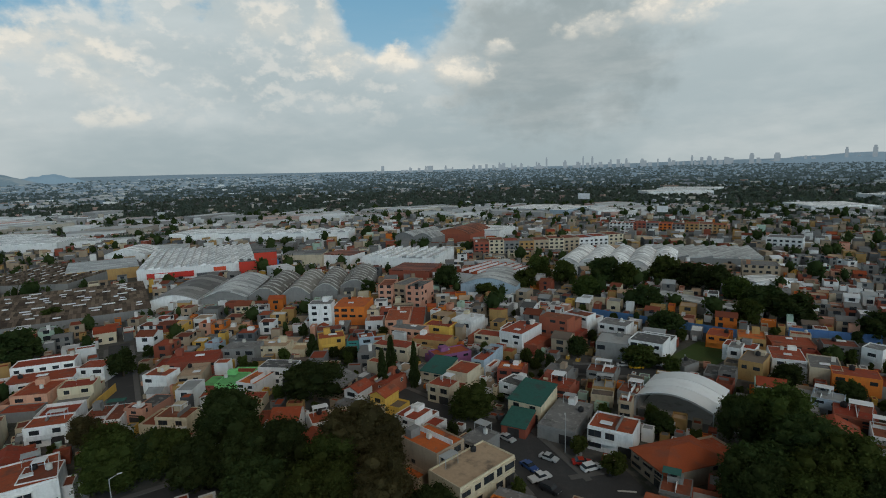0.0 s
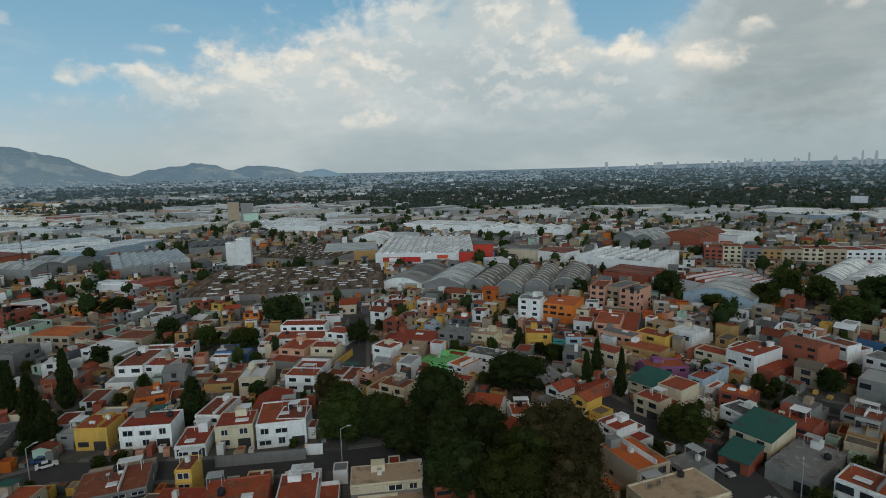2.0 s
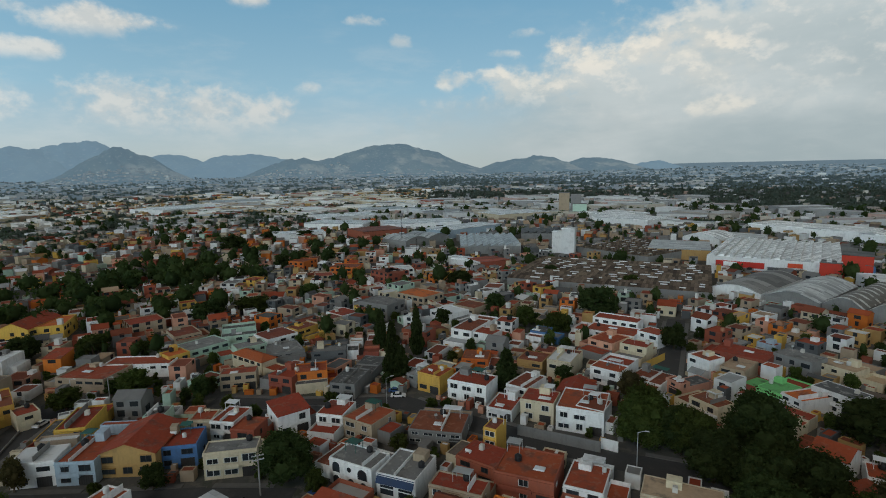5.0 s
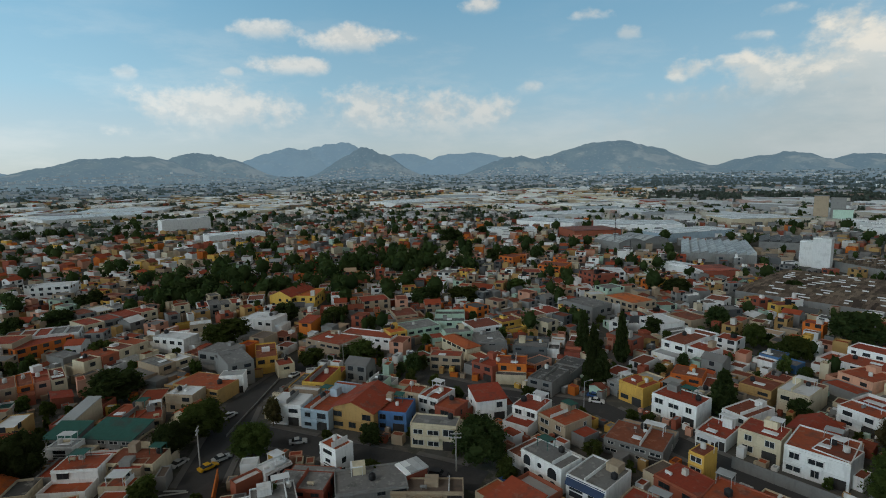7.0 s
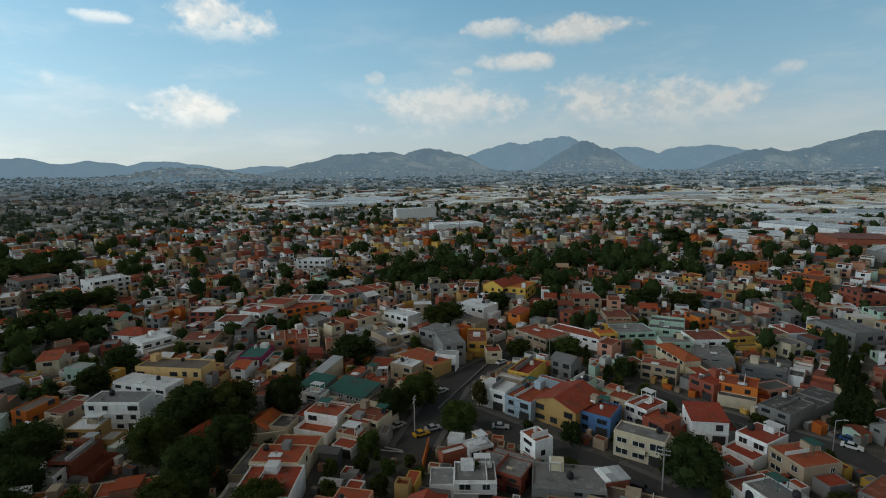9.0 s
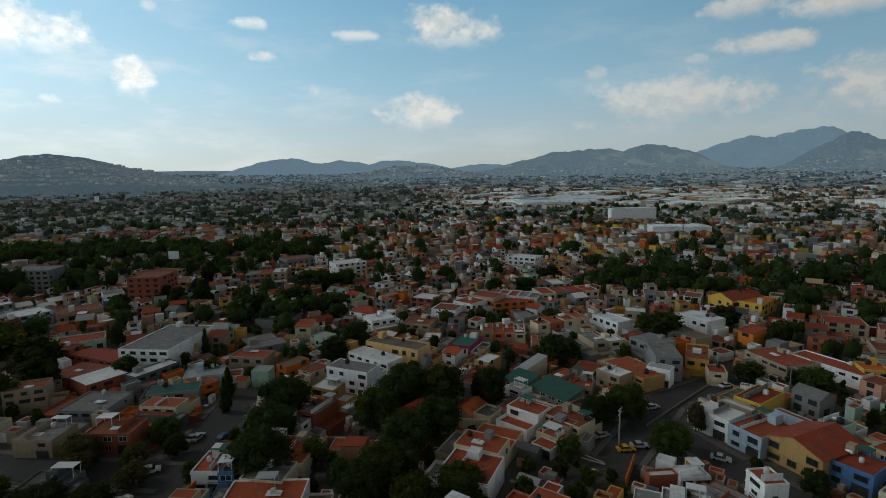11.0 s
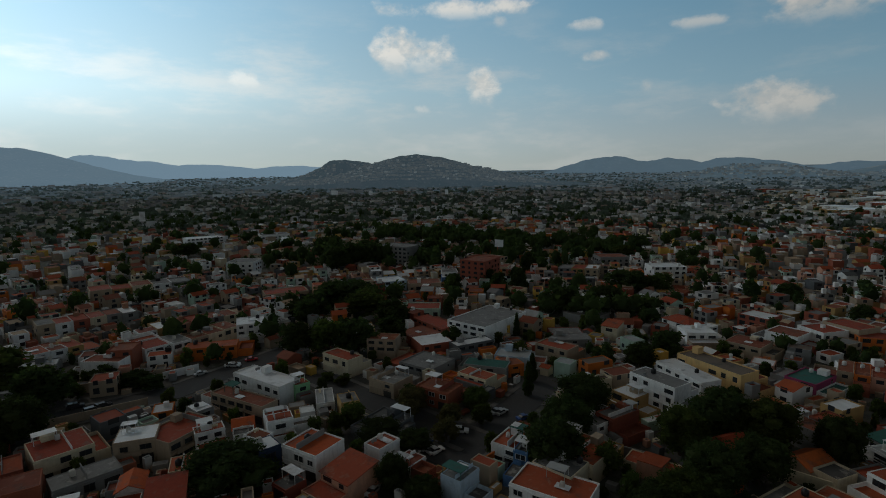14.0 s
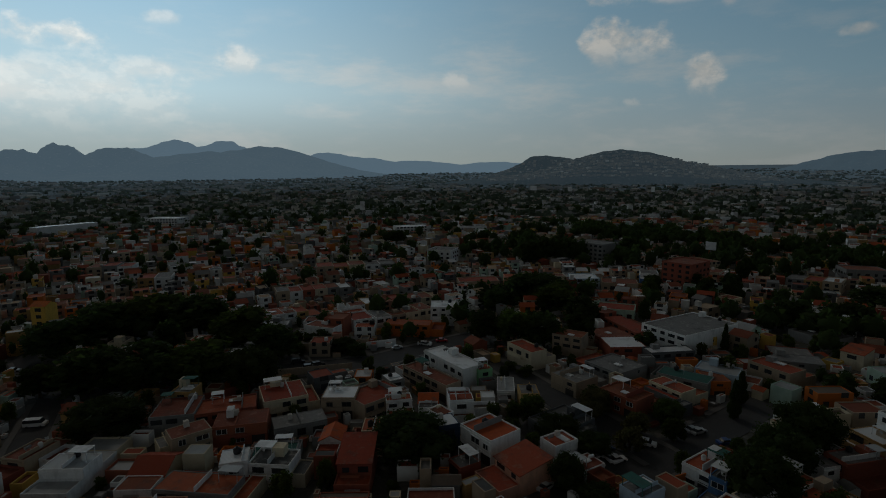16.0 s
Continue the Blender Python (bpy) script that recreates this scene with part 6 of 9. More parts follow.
house(-116.0, -47.3, 83.0, 6.1, 4.4, 4.3, "tan", "red")
house(-110.4, -46.9, 80.3, 5.2, 3.5, 3.5, "cream", "red")
house(-129.4, -66.0, 78.0, 6.1, 4.4, 4.0, "white", "sheet")
house(-133.6, -56.2, 72.1, 12.8, 8.0, 4.0, "grey", "green", "lean")
house(-136.8, -68.8, 77.9, 8.0, 6.9, 3.5, "grey", "green", "lean", fine=False)
house(-146.5, -70.4, 77.8, 3.5, 11.9, 4.0, "cream", "sheet", "lean", fine=False)
house(-142.5, -57.4, 77.8, 8.4, 10.2, 4.5, "brick", "red", fine=False)
house(-142.5, -52.4, 104.2, 6.6, 12.1, 4.5, "tan", "red", fine=False)
house(-153.3, -46.4, 71.3, 8.2, 6.4, 5.0, "tan", "white", fine=False)
house(-175.2, -37.9, 114.7, 7.8, 20.0, 7.5, "grey", "grey", fine=False)
house(-162.8, -35.5, 86.4, 6.9, 4.5, 5.5, "white", "sheet", fine=False)
house(-179.0, -28.1, 99.4, 6.8, 8.0, 5.5, "yellow", "rust", fine=False)
house(-135.6, 3.0, 59.2, 12.3, 14.3, 5.5, "ochre", "red", "front")
house(-139.5, -5.9, 60.7, 8.1, 16.9, 5.2, "lightblue", "red")
house(-131.2, 10.6, 67.1, 8.3, 8.7, 5.0, "blue", "red")
house(-120.4, 19.8, 67.2, 11.1, 9.3, 6.0, "cream", "grey")
house(-142.3, 18.0, 58.6, 5.6, 10.5, 5.0, "cream", "red")
house(-112.3, -4.2, 39.2, 5.6, 4.8, 6.2, "white", "red")
shed(-103.2, 11.3, 24.5, 4.4, 5.0, 3.9, "brick", "white", "flat", 0.5, 1)
house(-157.1, -9.1, 68.9, 6.8, 12.9, 5.0, "yellow", "red", fine=False)
house(-138.3, -116.6, 94.8, 21.8, 12.5, 6.0, "buff", "brown", fine=False)
house(-125.7, -117.5, 85.9, 18.9, 7.1, 4.5, "white", "white", fine=False)
house(-110.3, -111.0, 101.0, 14.2, 10.8, 7.5, "white", "grey", fine=False)
house(-98.1, -110.2, 101.2, 7.3, 5.9, 5.5, "ochre", "white")
house(-87.4, -102.3, 101.3, 5.3, 9.7, 5.5, "brick", "grey")
house(-96.4, -57.4, 98.5, 10.4, 11.9, 6.0, "cream", "red")
house(-85.2, -54.4, 101.5, 11.0, 11.0, 5.6, "white", "red")
house(-165.4, -158.1, 93.2, 13.3, 8.3, 5.0, "white", "red", "hip", fine=False)
house(-168.4, -153.5, -175.9, 10.4, 9.7, 4.0, "white", "white", fine=False)
house(-155.1, -100.5, 100.6, 8.3, 12.4, 4.5, "magenta", "green", fine=False)
house(-99.0, -16.1, 101.4, 8.3, 10.6, 5.0, "white", "grey")
house(-111.9, -17.7, 128.8, 6.4, 4.5, 3.0, "white", "white")
house(-33.9, -170.8, 119.1, 12.6, 10.0, 6.0, "cream", "red", fine=False)
house(-48.8, -179.5, 147.6, 10.2, 7.4, 7.0, "tan", "rust", fine=False)
house(-42.5, -148.6, 123.0, 9.6, 8.8, 4.5, "tan", "grey", fine=False)
house(-54.3, -136.6, 125.7, 10.9, 11.1, 5.0, "brick", "rust")
house(-7.9, -160.0, 124.5, 20.8, 7.5, 6.0, "white", "white", fine=False)
house(-1.4, -149.8, 128.9, 20.2, 5.4, 5.0, "tan", "rust")
house(-15.2, -115.0, 126.9, 10.1, 8.8, 6.0, "white", "orange")
house(-5.2, -118.4, -160.4, 5.0, 5.6, 6.0, "navy", "white")
house(-9.3, -131.9, -175.7, 6.1, 4.1, 5.5, "white", "red")
house(-4.1, -124.4, 129.7, 5.3, 4.0, 5.5, "white", "rust")
house(6.7, -133.4, -168.9, 6.6, 4.0, 5.0, "white", "red")
house(9.4, -148.2, -151.3, 4.6, 5.7, 4.5, "grey", "white")
house(-16.6, -153.8, -162.5, 4.4, 4.7, 5.0, "green", "red", fine=False)
house(-57.7, -101.7, 123.7, 6.5, 8.4, 4.5, "white", "red")
house(-57.4, -96.4, 129.4, 3.2, 3.7, 5.0, "blue", "dark")
house(-56.0, -82.3, 126.1, 14.9, 8.8, 5.0, "white", "red")
house(37.7, -138.1, -155.5, 11.1, 11.4, 5.0, "cream", "red")
house(21.9, -135.6, 178.7, 8.6, 7.5, 5.5, "tan", "white")
house(15.5, -139.0, -137.0, 13.4, 16.7, 5.0, "tan", "red")
house(39.6, -197.7, 156.6, 12.7, 7.2, 5.5, "white", "rust", fine=False)
house(30.0, -105.5, 173.4, 8.6, 6.3, 5.0, "white", "dark")
house(37.6, -104.2, -165.4, 5.4, 5.6, 6.0, "white", "white")
house(43.5, -124.7, -167.4, 11.9, 11.1, 5.0, "brick", "rust")
house(54.2, -118.4, -141.1, 8.4, 10.3, 5.5, "tan", "rust")
house(30.2, -125.3, -156.5, 12.3, 6.5, 3.5, "grey", "grey")
house(2.5, 110.4, -42.1, 5.6, 7.5, 4.73, "grey", "grey")
house(47.4, 137.2, -34.1, 5.9, 11.2, 3.87, "grey", "rust", fine=False)
house(79.5, 147.3, -35.1, 4.4, 10.0, 4.3, "grey", "dark", fine=False)
house(107.1, 146.3, -31.1, 7.9, 12.5, 5.16, "cream", "grey", fine=False)
house(111.1, 140.1, -31.1, 11.1, 12.5, 5.16, "orange", "red", fine=False)
house(132.4, 156.9, -56.1, 5.4, 12.5, 6.02, "white", "grey", fine=False)
house(94.4, 166.0, -41.1, 9.5, 12.5, 5.16, "white", "red", fine=False)
house(113.5, 171.8, -21.1, 12.8, 15.0, 4, "brick", "red", fine=False)
house(127.7, 168.2, -26.1, 10.0, 12.5, 3.87, "grey", "rust", fine=False)
house(23.7, 184.6, -37.1, 9.0, 15.6, 6.88, "white", "red", fine=False)
house(62.4, 194.3, -39.1, 10.8, 12.5, 5.16, "white", "grey", fine=False)
house(51.8, 203.1, -47.1, 10.2, 12.5, 6.88, "white", "rust", fine=False)
house(-3.3, 170.4, 24.9, 12.6, 10.0, 4.3, "purple", "red", fine=False)
house(-6.2, 156.0, -29.0, 7.9, 10.0, 3.87, "cream", "green", "lean", fine=False)
house(-12.1, 125.1, -36.0, 6.3, 10.0, 4.3, "white", "red", fine=False)
house(17.6, 142.4, -43.1, 9.5, 10.4, 4.3, "white", "dark", fine=False)
house(27.3, 141.6, -29.1, 9.6, 11.2, 4.3, "brick", "red", fine=False)
house(30.6, 151.0, -32.1, 6.9, 11.2, 4.73, "grey", "grey", fine=False)
house(43.8, 152.1, -27.1, 8.2, 11.2, 3.87, "grey", "rust", fine=False)
house(-20.8, 178.8, -26.0, 13.5, 11.2, 4.73, "cream", "red", fine=False)
house(-7.4, 185.9, -23.0, 13.2, 12.5, 4.3, "ochre", "red", fine=False)
house(-16.5, 196.9, -25.0, 13.3, 11.2, 5.16, "pink", "grey", fine=False)
house(-4.7, 199.5, -26.0, 10.9, 11.2, 5.16, "yellow", "red", fine=False)
house(5.7, 202.7, -33.1, 8.9, 11.2, 6.02, "white", "white", fine=False)
house(13.8, 187.9, -29.1, 10.0, 11.2, 4.73, "cream", "red", fine=False)
house(95.6, 128.5, -40.1, 7.0, 11.2, 4, "lightblue", "sheet", fine=False)
house(95.3, 119.7, -35.1, 8.5, 12.5, 3.87, "brick", "red", fine=False)
house(94.3, 109.8, -35.1, 4.8, 12.5, 3.87, "white", "rust", fine=False)
house(100.2, 171.2, -28.1, 8.2, 10.0, 6.02, "ochre", "orange", fine=False)
house(70.3, 155.6, -58.1, 4.8, 7.5, 3, "grey", "dark", fine=False)
house(-110.2, 96.9, 17.8, 6.6, 11.2, 5.16, "white", "rust", fine=False)
house(-155.1, 119.6, 20.8, 8.8, 14.5, 5.16, "white", "red", fine=False)
house(-117.5, 167.1, 3.7, 8.3, 12.5, 5.16, "white", "red", fine=False)
house(-130.8, 160.2, 20.7, 18.8, 15.0, 4, "white", "red", fine=False)
house(-83.2, 158.9, 8.5, 7.0, 11.2, 4.3, "tan", "tan", fine=False)
house(-94.4, 131.7, 11.7, 9.8, 10.0, 3.2, "white", "rust", fine=False)
house(-61.3, 151.0, -19.6, 6.5, 10.0, 4.3, "white", "orange", fine=False)
house(-44.5, 124.0, 2.3, 6.6, 7.6, 5.16, "white", "red", "gable", fine=False)
house(-37.0, 125.4, 23.2, 5.4, 10.0, 4, "white", "red", fine=False)
house(-37.1, 147.5, 68.2, 8.9, 10.0, 4.3, "tan", "grey", "gable", fine=False)
house(-46.3, 189.4, 15.2, 9.4, 11.2, 5.16, "yellow", "red", fine=False)
house(-37.3, 187.5, 0.1, 4.4, 8.8, 4, "teal", "rust", fine=False)
house(-33.4, 188.1, 14.1, 5.4, 10.0, 5.16, "lightblue", "red", fine=False)
house(-55.1, 219.6, -1.8, 9.6, 12.5, 10.32, "white", "grey", fine=False)
house(-43.3, 225.8, -6.9, 13.8, 16.5, 7.74, "orange", "orange", fine=False)
house(-34.5, 226.1, -0.9, 6.0, 10.0, 5.16, "cream", "grey", fine=False)
house(-28.3, 225.4, 1.1, 6.0, 10.0, 5.16, "brick", "red", fine=False)
house(-30.2, 253.2, -6.9, 6.9, 15.0, 10.32, "pink", "rust", fine=False)
house(-14.8, 248.8, -23.0, 7.9, 15.0, 10.32, "pink", "dark", fine=False)
house(-20.8, 256.6, -28.0, 7.2, 17.5, 9.89, "tan", "grey", fine=False)
house(-22.6, 218.5, -1.0, 9.5, 29.5, 5.16, "pink", "red", fine=False)
house(-174.8, 63.2, 64.9, 11.8, 11.2, 4, "darkgrey", "grey", fine=False)
house(-194.6, 39.8, 94.0, 10.4, 11.2, 4.73, "mint", "grey", fine=False)
house(-199.4, 51.2, 102.9, 12.2, 11.2, 4.73, "white", "rust", fine=False)
house(-204.6, 61.9, 109.9, 9.7, 11.2, 4.73, "yellow", "rust", fine=False)
house(-209.5, 73.2, 106.9, 12.5, 11.2, 4.73, "cream", "rust", fine=False)
house(-214.0, 84.4, 105.9, 9.4, 11.2, 4.73, "white", "red", fine=False)
house(-215.7, 95.7, 82.9, 7.6, 10.0, 4.73, "yellow", "rust", fine=False)
house(-175.2, 63.4, 85.9, 9.3, 7.5, 3.5, "yellow", "grey", fine=False)
house(-136.0, 79.0, 21.8, 7.1, 10.0, 4, "grey", "sheet", fine=False)
house(-107.2, 66.2, 43.8, 13.0, 15.0, 3.87, "grey", "rust")
house(-41.4, 92.3, 29.4, 11.0, 12.5, 4.3, "brick", "rust")
house(-271.4, 137.1, 10.9, 16.1, 15.0, 7.74, "brick", "rust", fine=False)
house(-276.2, 145.9, 70.9, 15.3, 15.0, 7.74, "white", "white", fine=False)
house(-313.0, 128.3, 50.9, 17.5, 15.0, 6.02, "orange", "rust", fine=False)
house(-352.4, 112.9, 35.9, 12.1, 15.0, 6.02, "orange", "rust", fine=False)
house(-313.3, 71.3, 37.0, 9.4, 11.2, 4.73, "yellow", "red", fine=False)
house(-214.0, 103.1, 22.9, 16.8, 12.5, 6.88, "grey", "grey", fine=False)
house(-220.0, 126.7, 14.8, 18.5, 13.8, 6.02, "tan", "orange", fine=False)
house(-248.0, 131.5, 14.9, 9.4, 11.2, 5.16, "mint", "grey", fine=False)
house(-187.2, 122.1, 9.8, 12.6, 11.2, 5.16, "white", "white", fine=False)
house(-298.7, 107.8, 74.9, 10.2, 12.5, 5.16, "tan", "red", fine=False)
house(-170.6, 77.8, 59.9, 5.3, 10.0, 4, "brick", "rust", fine=False)
house(-310.9, 58.8, 57.0, 8.7, 12.5, 5.16, "white", "grey", fine=False)
house(-104.3, 328.1, 34.3, 13.0, 15.0, 6.88, "white", "white", fine=False)
house(-216.1, 169.3, 35.8, 8.7, 11.2, 4.3, "white", "rust", fine=False)
house(-192.1, 137.3, 14.8, 12.2, 11.2, 4.3, "tan", "rust", fine=False)
house(-273.3, 131.5, 80.9, 5.7, 11.2, 5.16, "brick", "rust", fine=False)
house(-105.0, -9.9, 72.1, 10.6, 11.2, 4, "brick", "grey")
house(-101.0, 2.6, 92.1, 14.2, 8.8, 3.87, "grey", "grey")
house(-97.5, 13.8, 78.0, 14.3, 5.0, 3, "tan", "brown")
house(-120.8, -46.7, 76.1, 11.0, 10.0, 4.3, "cream", "rust", fine=False)
house(-161.3, -42.5, 60.1, 16.4, 10.0, 4.3, "ochre", "red", fine=False)
house(-186.8, -43.7, 63.1, 11.3, 10.0, 6.02, "grey", "grey", fine=False)
house(-174.7, -22.2, 107.1, 5.1, 10.0, 4.3, "cream", "red", fine=False)
house(-141.0, -15.7, 67.1, 8.9, 10.0, 5.59, "white", "white", fine=False)
house(-227.8, -35.6, 63.1, 14.7, 11.2, 5.59, "white", "white", fine=False)
house(-268.6, -21.9, 76.1, 15.5, 17.5, 6.02, "yellow", "orange", fine=False)
house(-266.5, -44.9, 94.1, 7.4, 11.2, 5.16, "white", "rust", fine=False)
house(-209.1, -63.7, 63.1, 13.9, 11.2, 5.59, "white", "white", fine=False)
house(-224.1, -59.9, 105.1, 8.1, 10.0, 6.02, "tan", "white", fine=False)
house(-312.5, -154.8, 96.1, 18.8, 15.0, 7.74, "white", "white", fine=False)
house(-199.7, 8.2, 58.1, 21.5, 12.5, 4.3, "white", "red", fine=False)
house(-199.2, 16.0, 108.0, 6.9, 11.2, 5.16, "yellow", "orange", fine=False)
house(-203.8, 26.4, 108.0, 14.6, 11.2, 4.73, "mint", "grey", fine=False)
house(-211.0, -43.4, 49.1, 14.7, 11.2, 4.3, "grey", "grey", fine=False)
house(-225.6, 23.0, 98.0, 9.8, 12.5, 4.3, "tan", "rust", fine=False)
house(-195.2, -6.2, 49.1, 16.3, 12.5, 4.3, "tan", "red", fine=False)
house(-252.6, 11.3, 100.1, 13.5, 12.5, 4.73, "tan", "red", fine=False)
house(-220.4, -125.7, 104.1, 4.8, 10.9, 6.0, "grey", "rust", fine=False)
house(-221.5, -120.9, 104.1, 4.8, 10.6, 6.0, "white", "rust", fine=False)
house(-222.6, -116.1, 104.1, 4.8, 11.7, 6.0, "white", "red", fine=False)
house(-223.7, -111.3, 104.1, 4.8, 10.9, 6.0, "white", "grey", fine=False)
house(-224.8, -106.5, 104.1, 4.8, 10.9, 5.7, "white", "grey", fine=False)
house(-234.8, -106.3, 137.1, 7.3, 13.0, 6.0, "cream", "red", fine=False)
house(-240.2, -101.2, 137.1, 7.3, 12.2, 6.0, "grey", "red", fine=False)
house(-245.5, -96.1, 137.1, 7.3, 12.8, 6.0, "brick", "red", fine=False)
house(-251.0, -91.0, 137.1, 7.3, 12.1, 6.0, "cream", "red", fine=False)
house(-188.1, -87.9, 146.1, 5.7, 10.5, 5.5, "cream", "rust", fine=False)
house(-192.8, -84.6, 146.1, 5.7, 11.8, 5.5, "brick", "red", fine=False)
house(-197.5, -81.2, 146.1, 5.7, 11.1, 5.9, "cream", "rust", fine=False)
house(-202.3, -78.0, 146.1, 5.7, 10.7, 5.9, "cream", "red", fine=False)
house(-170.9, -100.6, 120.1, 3.9, 11.8, 4.8, "tan", "rust", fine=False)
house(-172.8, -97.1, 120.1, 3.9, 12.5, 5.0, "orange", "rust", fine=False)
house(-174.8, -93.6, 120.1, 3.9, 11.9, 5.0, "pink", "red", fine=False)
house(-176.8, -90.1, 120.1, 3.9, 12.4, 4.8, "cream", "rust", fine=False)
house(-254.6, -117.0, 135.1, 7.1, 12.1, 5.9, "grey", "rust", fine=False)
house(-259.5, -111.9, 135.1, 7.1, 12.7, 5.5, "cream", "white", fine=False)
house(-264.6, -106.8, 135.1, 7.1, 11.9, 5.5, "white", "grey", fine=False)
house(-269.7, -101.7, 135.1, 7.1, 12.1, 5.5, "ochre", "rust", fine=False)
house(-258.9, -67.7, 109.1, 4.8, 11.9, 5.0, "white", "red", fine=False)
house(-260.5, -63.1, 109.1, 4.8, 11.7, 5.4, "grey", "grey", fine=False)
house(-261.9, -58.4, 109.1, 4.8, 13.1, 4.8, "cream", "grey", fine=False)
house(-263.4, -53.8, 109.1, 4.8, 11.7, 5.0, "cream", "red", fine=False)
house(-181.0, -62.8, 139.1, 5.8, 11.7, 5.0, "tan", "grey", fine=False)
house(-185.4, -58.9, 139.1, 5.8, 10.9, 4.8, "cream", "white", fine=False)
house(-47.8, -201.9, 170.8, 6.0, 10.0, 4.73, "ochre", "grey", fine=False)
house(-56.0, -189.7, 115.6, 10.7, 10.0, 4.3, "tan", "rust", fine=False)
house(-65.6, -187.6, 109.6, 15.2, 12.5, 3.87, "brick", "rust", fine=False)
house(-77.7, -199.2, 103.5, 21.7, 12.5, 4.3, "brick", "red", fine=False)
house(-94.0, -188.4, 118.4, 18.1, 28.6, 7.31, "white", "grey", fine=False)
house(-65.7, -176.3, -178.4, 12.0, 11.2, 4.73, "brick", "white", fine=False)
house(-57.3, -157.8, 121.6, 13.0, 12.5, 4.3, "grey", "grey", fine=False)
house(-69.6, -142.3, 118.4, 10.4, 11.2, 4.3, "cream", "red", fine=False)
house(-75.4, -149.6, 139.4, 13.7, 11.2, 4.3, "grey", "green", fine=False)
house(-77.8, -170.7, -173.5, 15.1, 10.0, 4.73, "darkgrey", "white", fine=False)
house(-87.1, -153.9, 140.3, 11.4, 11.2, 4.3, "lightblue", "sheet", fine=False)
house(-82.0, -147.9, 177.3, 5.9, 8.8, 3.87, "orange", "rust", fine=False)
house(-105.1, -153.3, 115.2, 12.6, 12.5, 5.16, "tan", "red", fine=False)
house(-82.7, -107.2, -167.8, 10.5, 13.8, 4.3, "white", "grey", fine=False)
house(-69.2, -93.0, 115.2, 13.0, 11.2, 4.73, "cream", "red")
house(-61.2, -88.0, 116.2, 9.0, 7.5, 5.16, "cream", "dark")
house(-33.2, -123.6, 124.7, 9.8, 12.5, 3.5, "darkgrey", "dark")
house(-22.4, -145.2, 173.9, 4.8, 10.0, 3.2, "white", "sheet", fine=False)
house(-79.4, -224.4, 156.6, 15.4, 11.2, 4.3, "mint", "red", fine=False)
house(-96.1, -186.1, 172.4, 9.3, 10.0, 4.3, "yellow", "red", fine=False)
house(-159.6, -145.9, 155.2, 10.5, 10.0, 5.16, "white", "white", fine=False)
house(-198.8, -150.8, 100.2, 11.8, 11.2, 5.16, "brick", "white", fine=False)
house(-187.5, -130.7, 103.2, 11.0, 11.2, 5.16, "white", "rust", fine=False)
house(-199.9, -126.6, 81.2, 10.9, 11.2, 6.02, "white", "red", fine=False)
house(-211.0, -123.8, 87.1, 13.1, 11.2, 6.88, "tan", "red", fine=False)
house(-166.8, -130.0, 108.2, 11.8, 11.2, 4.3, "tan", "rust", fine=False)
house(-213.8, -114.3, 142.1, 19.4, 12.5, 5.16, "orange", "red", fine=False)
house(-175.9, -97.3, 143.1, 13.3, 11.2, 4.3, "white", "red", fine=False)
house(-117.4, -371.5, 126.6, 29.4, 17.5, 8.6, "grey", "grey", fine=False)
house(-157.1, -318.7, 112.4, 23.0, 17.5, 7.74, "tan", "rust", fine=False)
house(-238.3, -243.1, 158.2, 19.1, 15.0, 7.74, "white", "white", fine=False)
house(-237.0, -290.8, 162.2, 19.6, 15.0, 6.88, "grey", "rust", fine=False)
house(-81.9, -285.1, -178.3, 13.1, 15.0, 5.16, "lightblue", "white", fine=False)
house(-97.9, -275.6, 165.6, 17.8, 12.5, 4.3, "tan", "rust", fine=False)
house(-119.0, -290.1, 162.5, 9.3, 11.2, 6.02, "white", "grey", fine=False)
house(-141.2, -187.7, 111.2, 15.2, 12.5, 3.2, "grey", "dark", fine=False)
house(-115.7, -162.3, 159.2, 12.4, 11.2, 4, "grey", "grey", fine=False)
house(-110.7, -205.9, 147.4, 11.8, 12.5, 4.3, "tan", "red", fine=False)
house(-155.9, -291.5, 138.4, 7.7, 12.2, 6.5, "cream", "rust", fine=False)
house(-161.9, -286.5, 138.3, 7.7, 12.2, 6.0, "white", "red", fine=False)
house(-191.0, -275.0, 135.2, 7.7, 13.7, 5.7, "grey", "grey", fine=False)
house(-196.7, -269.5, 135.2, 7.7, 14.5, 6.0, "ochre", "red", fine=False)
house(-202.3, -264.0, 135.2, 7.7, 14.5, 6.5, "tan", "white", fine=False)
house(35.2, -202.4, 170.1, 7.8, 8.8, 7.74, "brick", "rust", fine=False)
house(7.7, -205.3, 172.1, 17.3, 12.5, 4.73, "orange", "red", fine=False)
house(27.9, -211.5, -150.9, 9.7, 11.2, 5.16, "white", "red", fine=False)
house(-5.6, -222.1, 179.1, 10.6, 11.2, 6.88, "white", "white", fine=False)
house(60.6, -207.9, -172.9, 10.5, 11.2, 4, "grey", "sheet", fine=False)
house(64.6, -219.3, -148.9, 5.1, 10.6, 5.0, "white", "red", fine=False)
house(60.3, -221.8, -148.9, 5.1, 11.4, 5.0, "white", "rust", fine=False)
house(56.1, -224.4, -148.9, 5.1, 11.3, 4.8, "ochre", "red", fine=False)
house(20.8, -212.7, -150.9, 6.5, 12.0, 5.5, "white", "grey", fine=False)
house(15.2, -215.9, -150.9, 6.5, 11.7, 5.5, "tan", "rust", fine=False)
house(9.7, -219.0, -150.9, 6.5, 11.2, 5.5, "cream", "rust", fine=False)
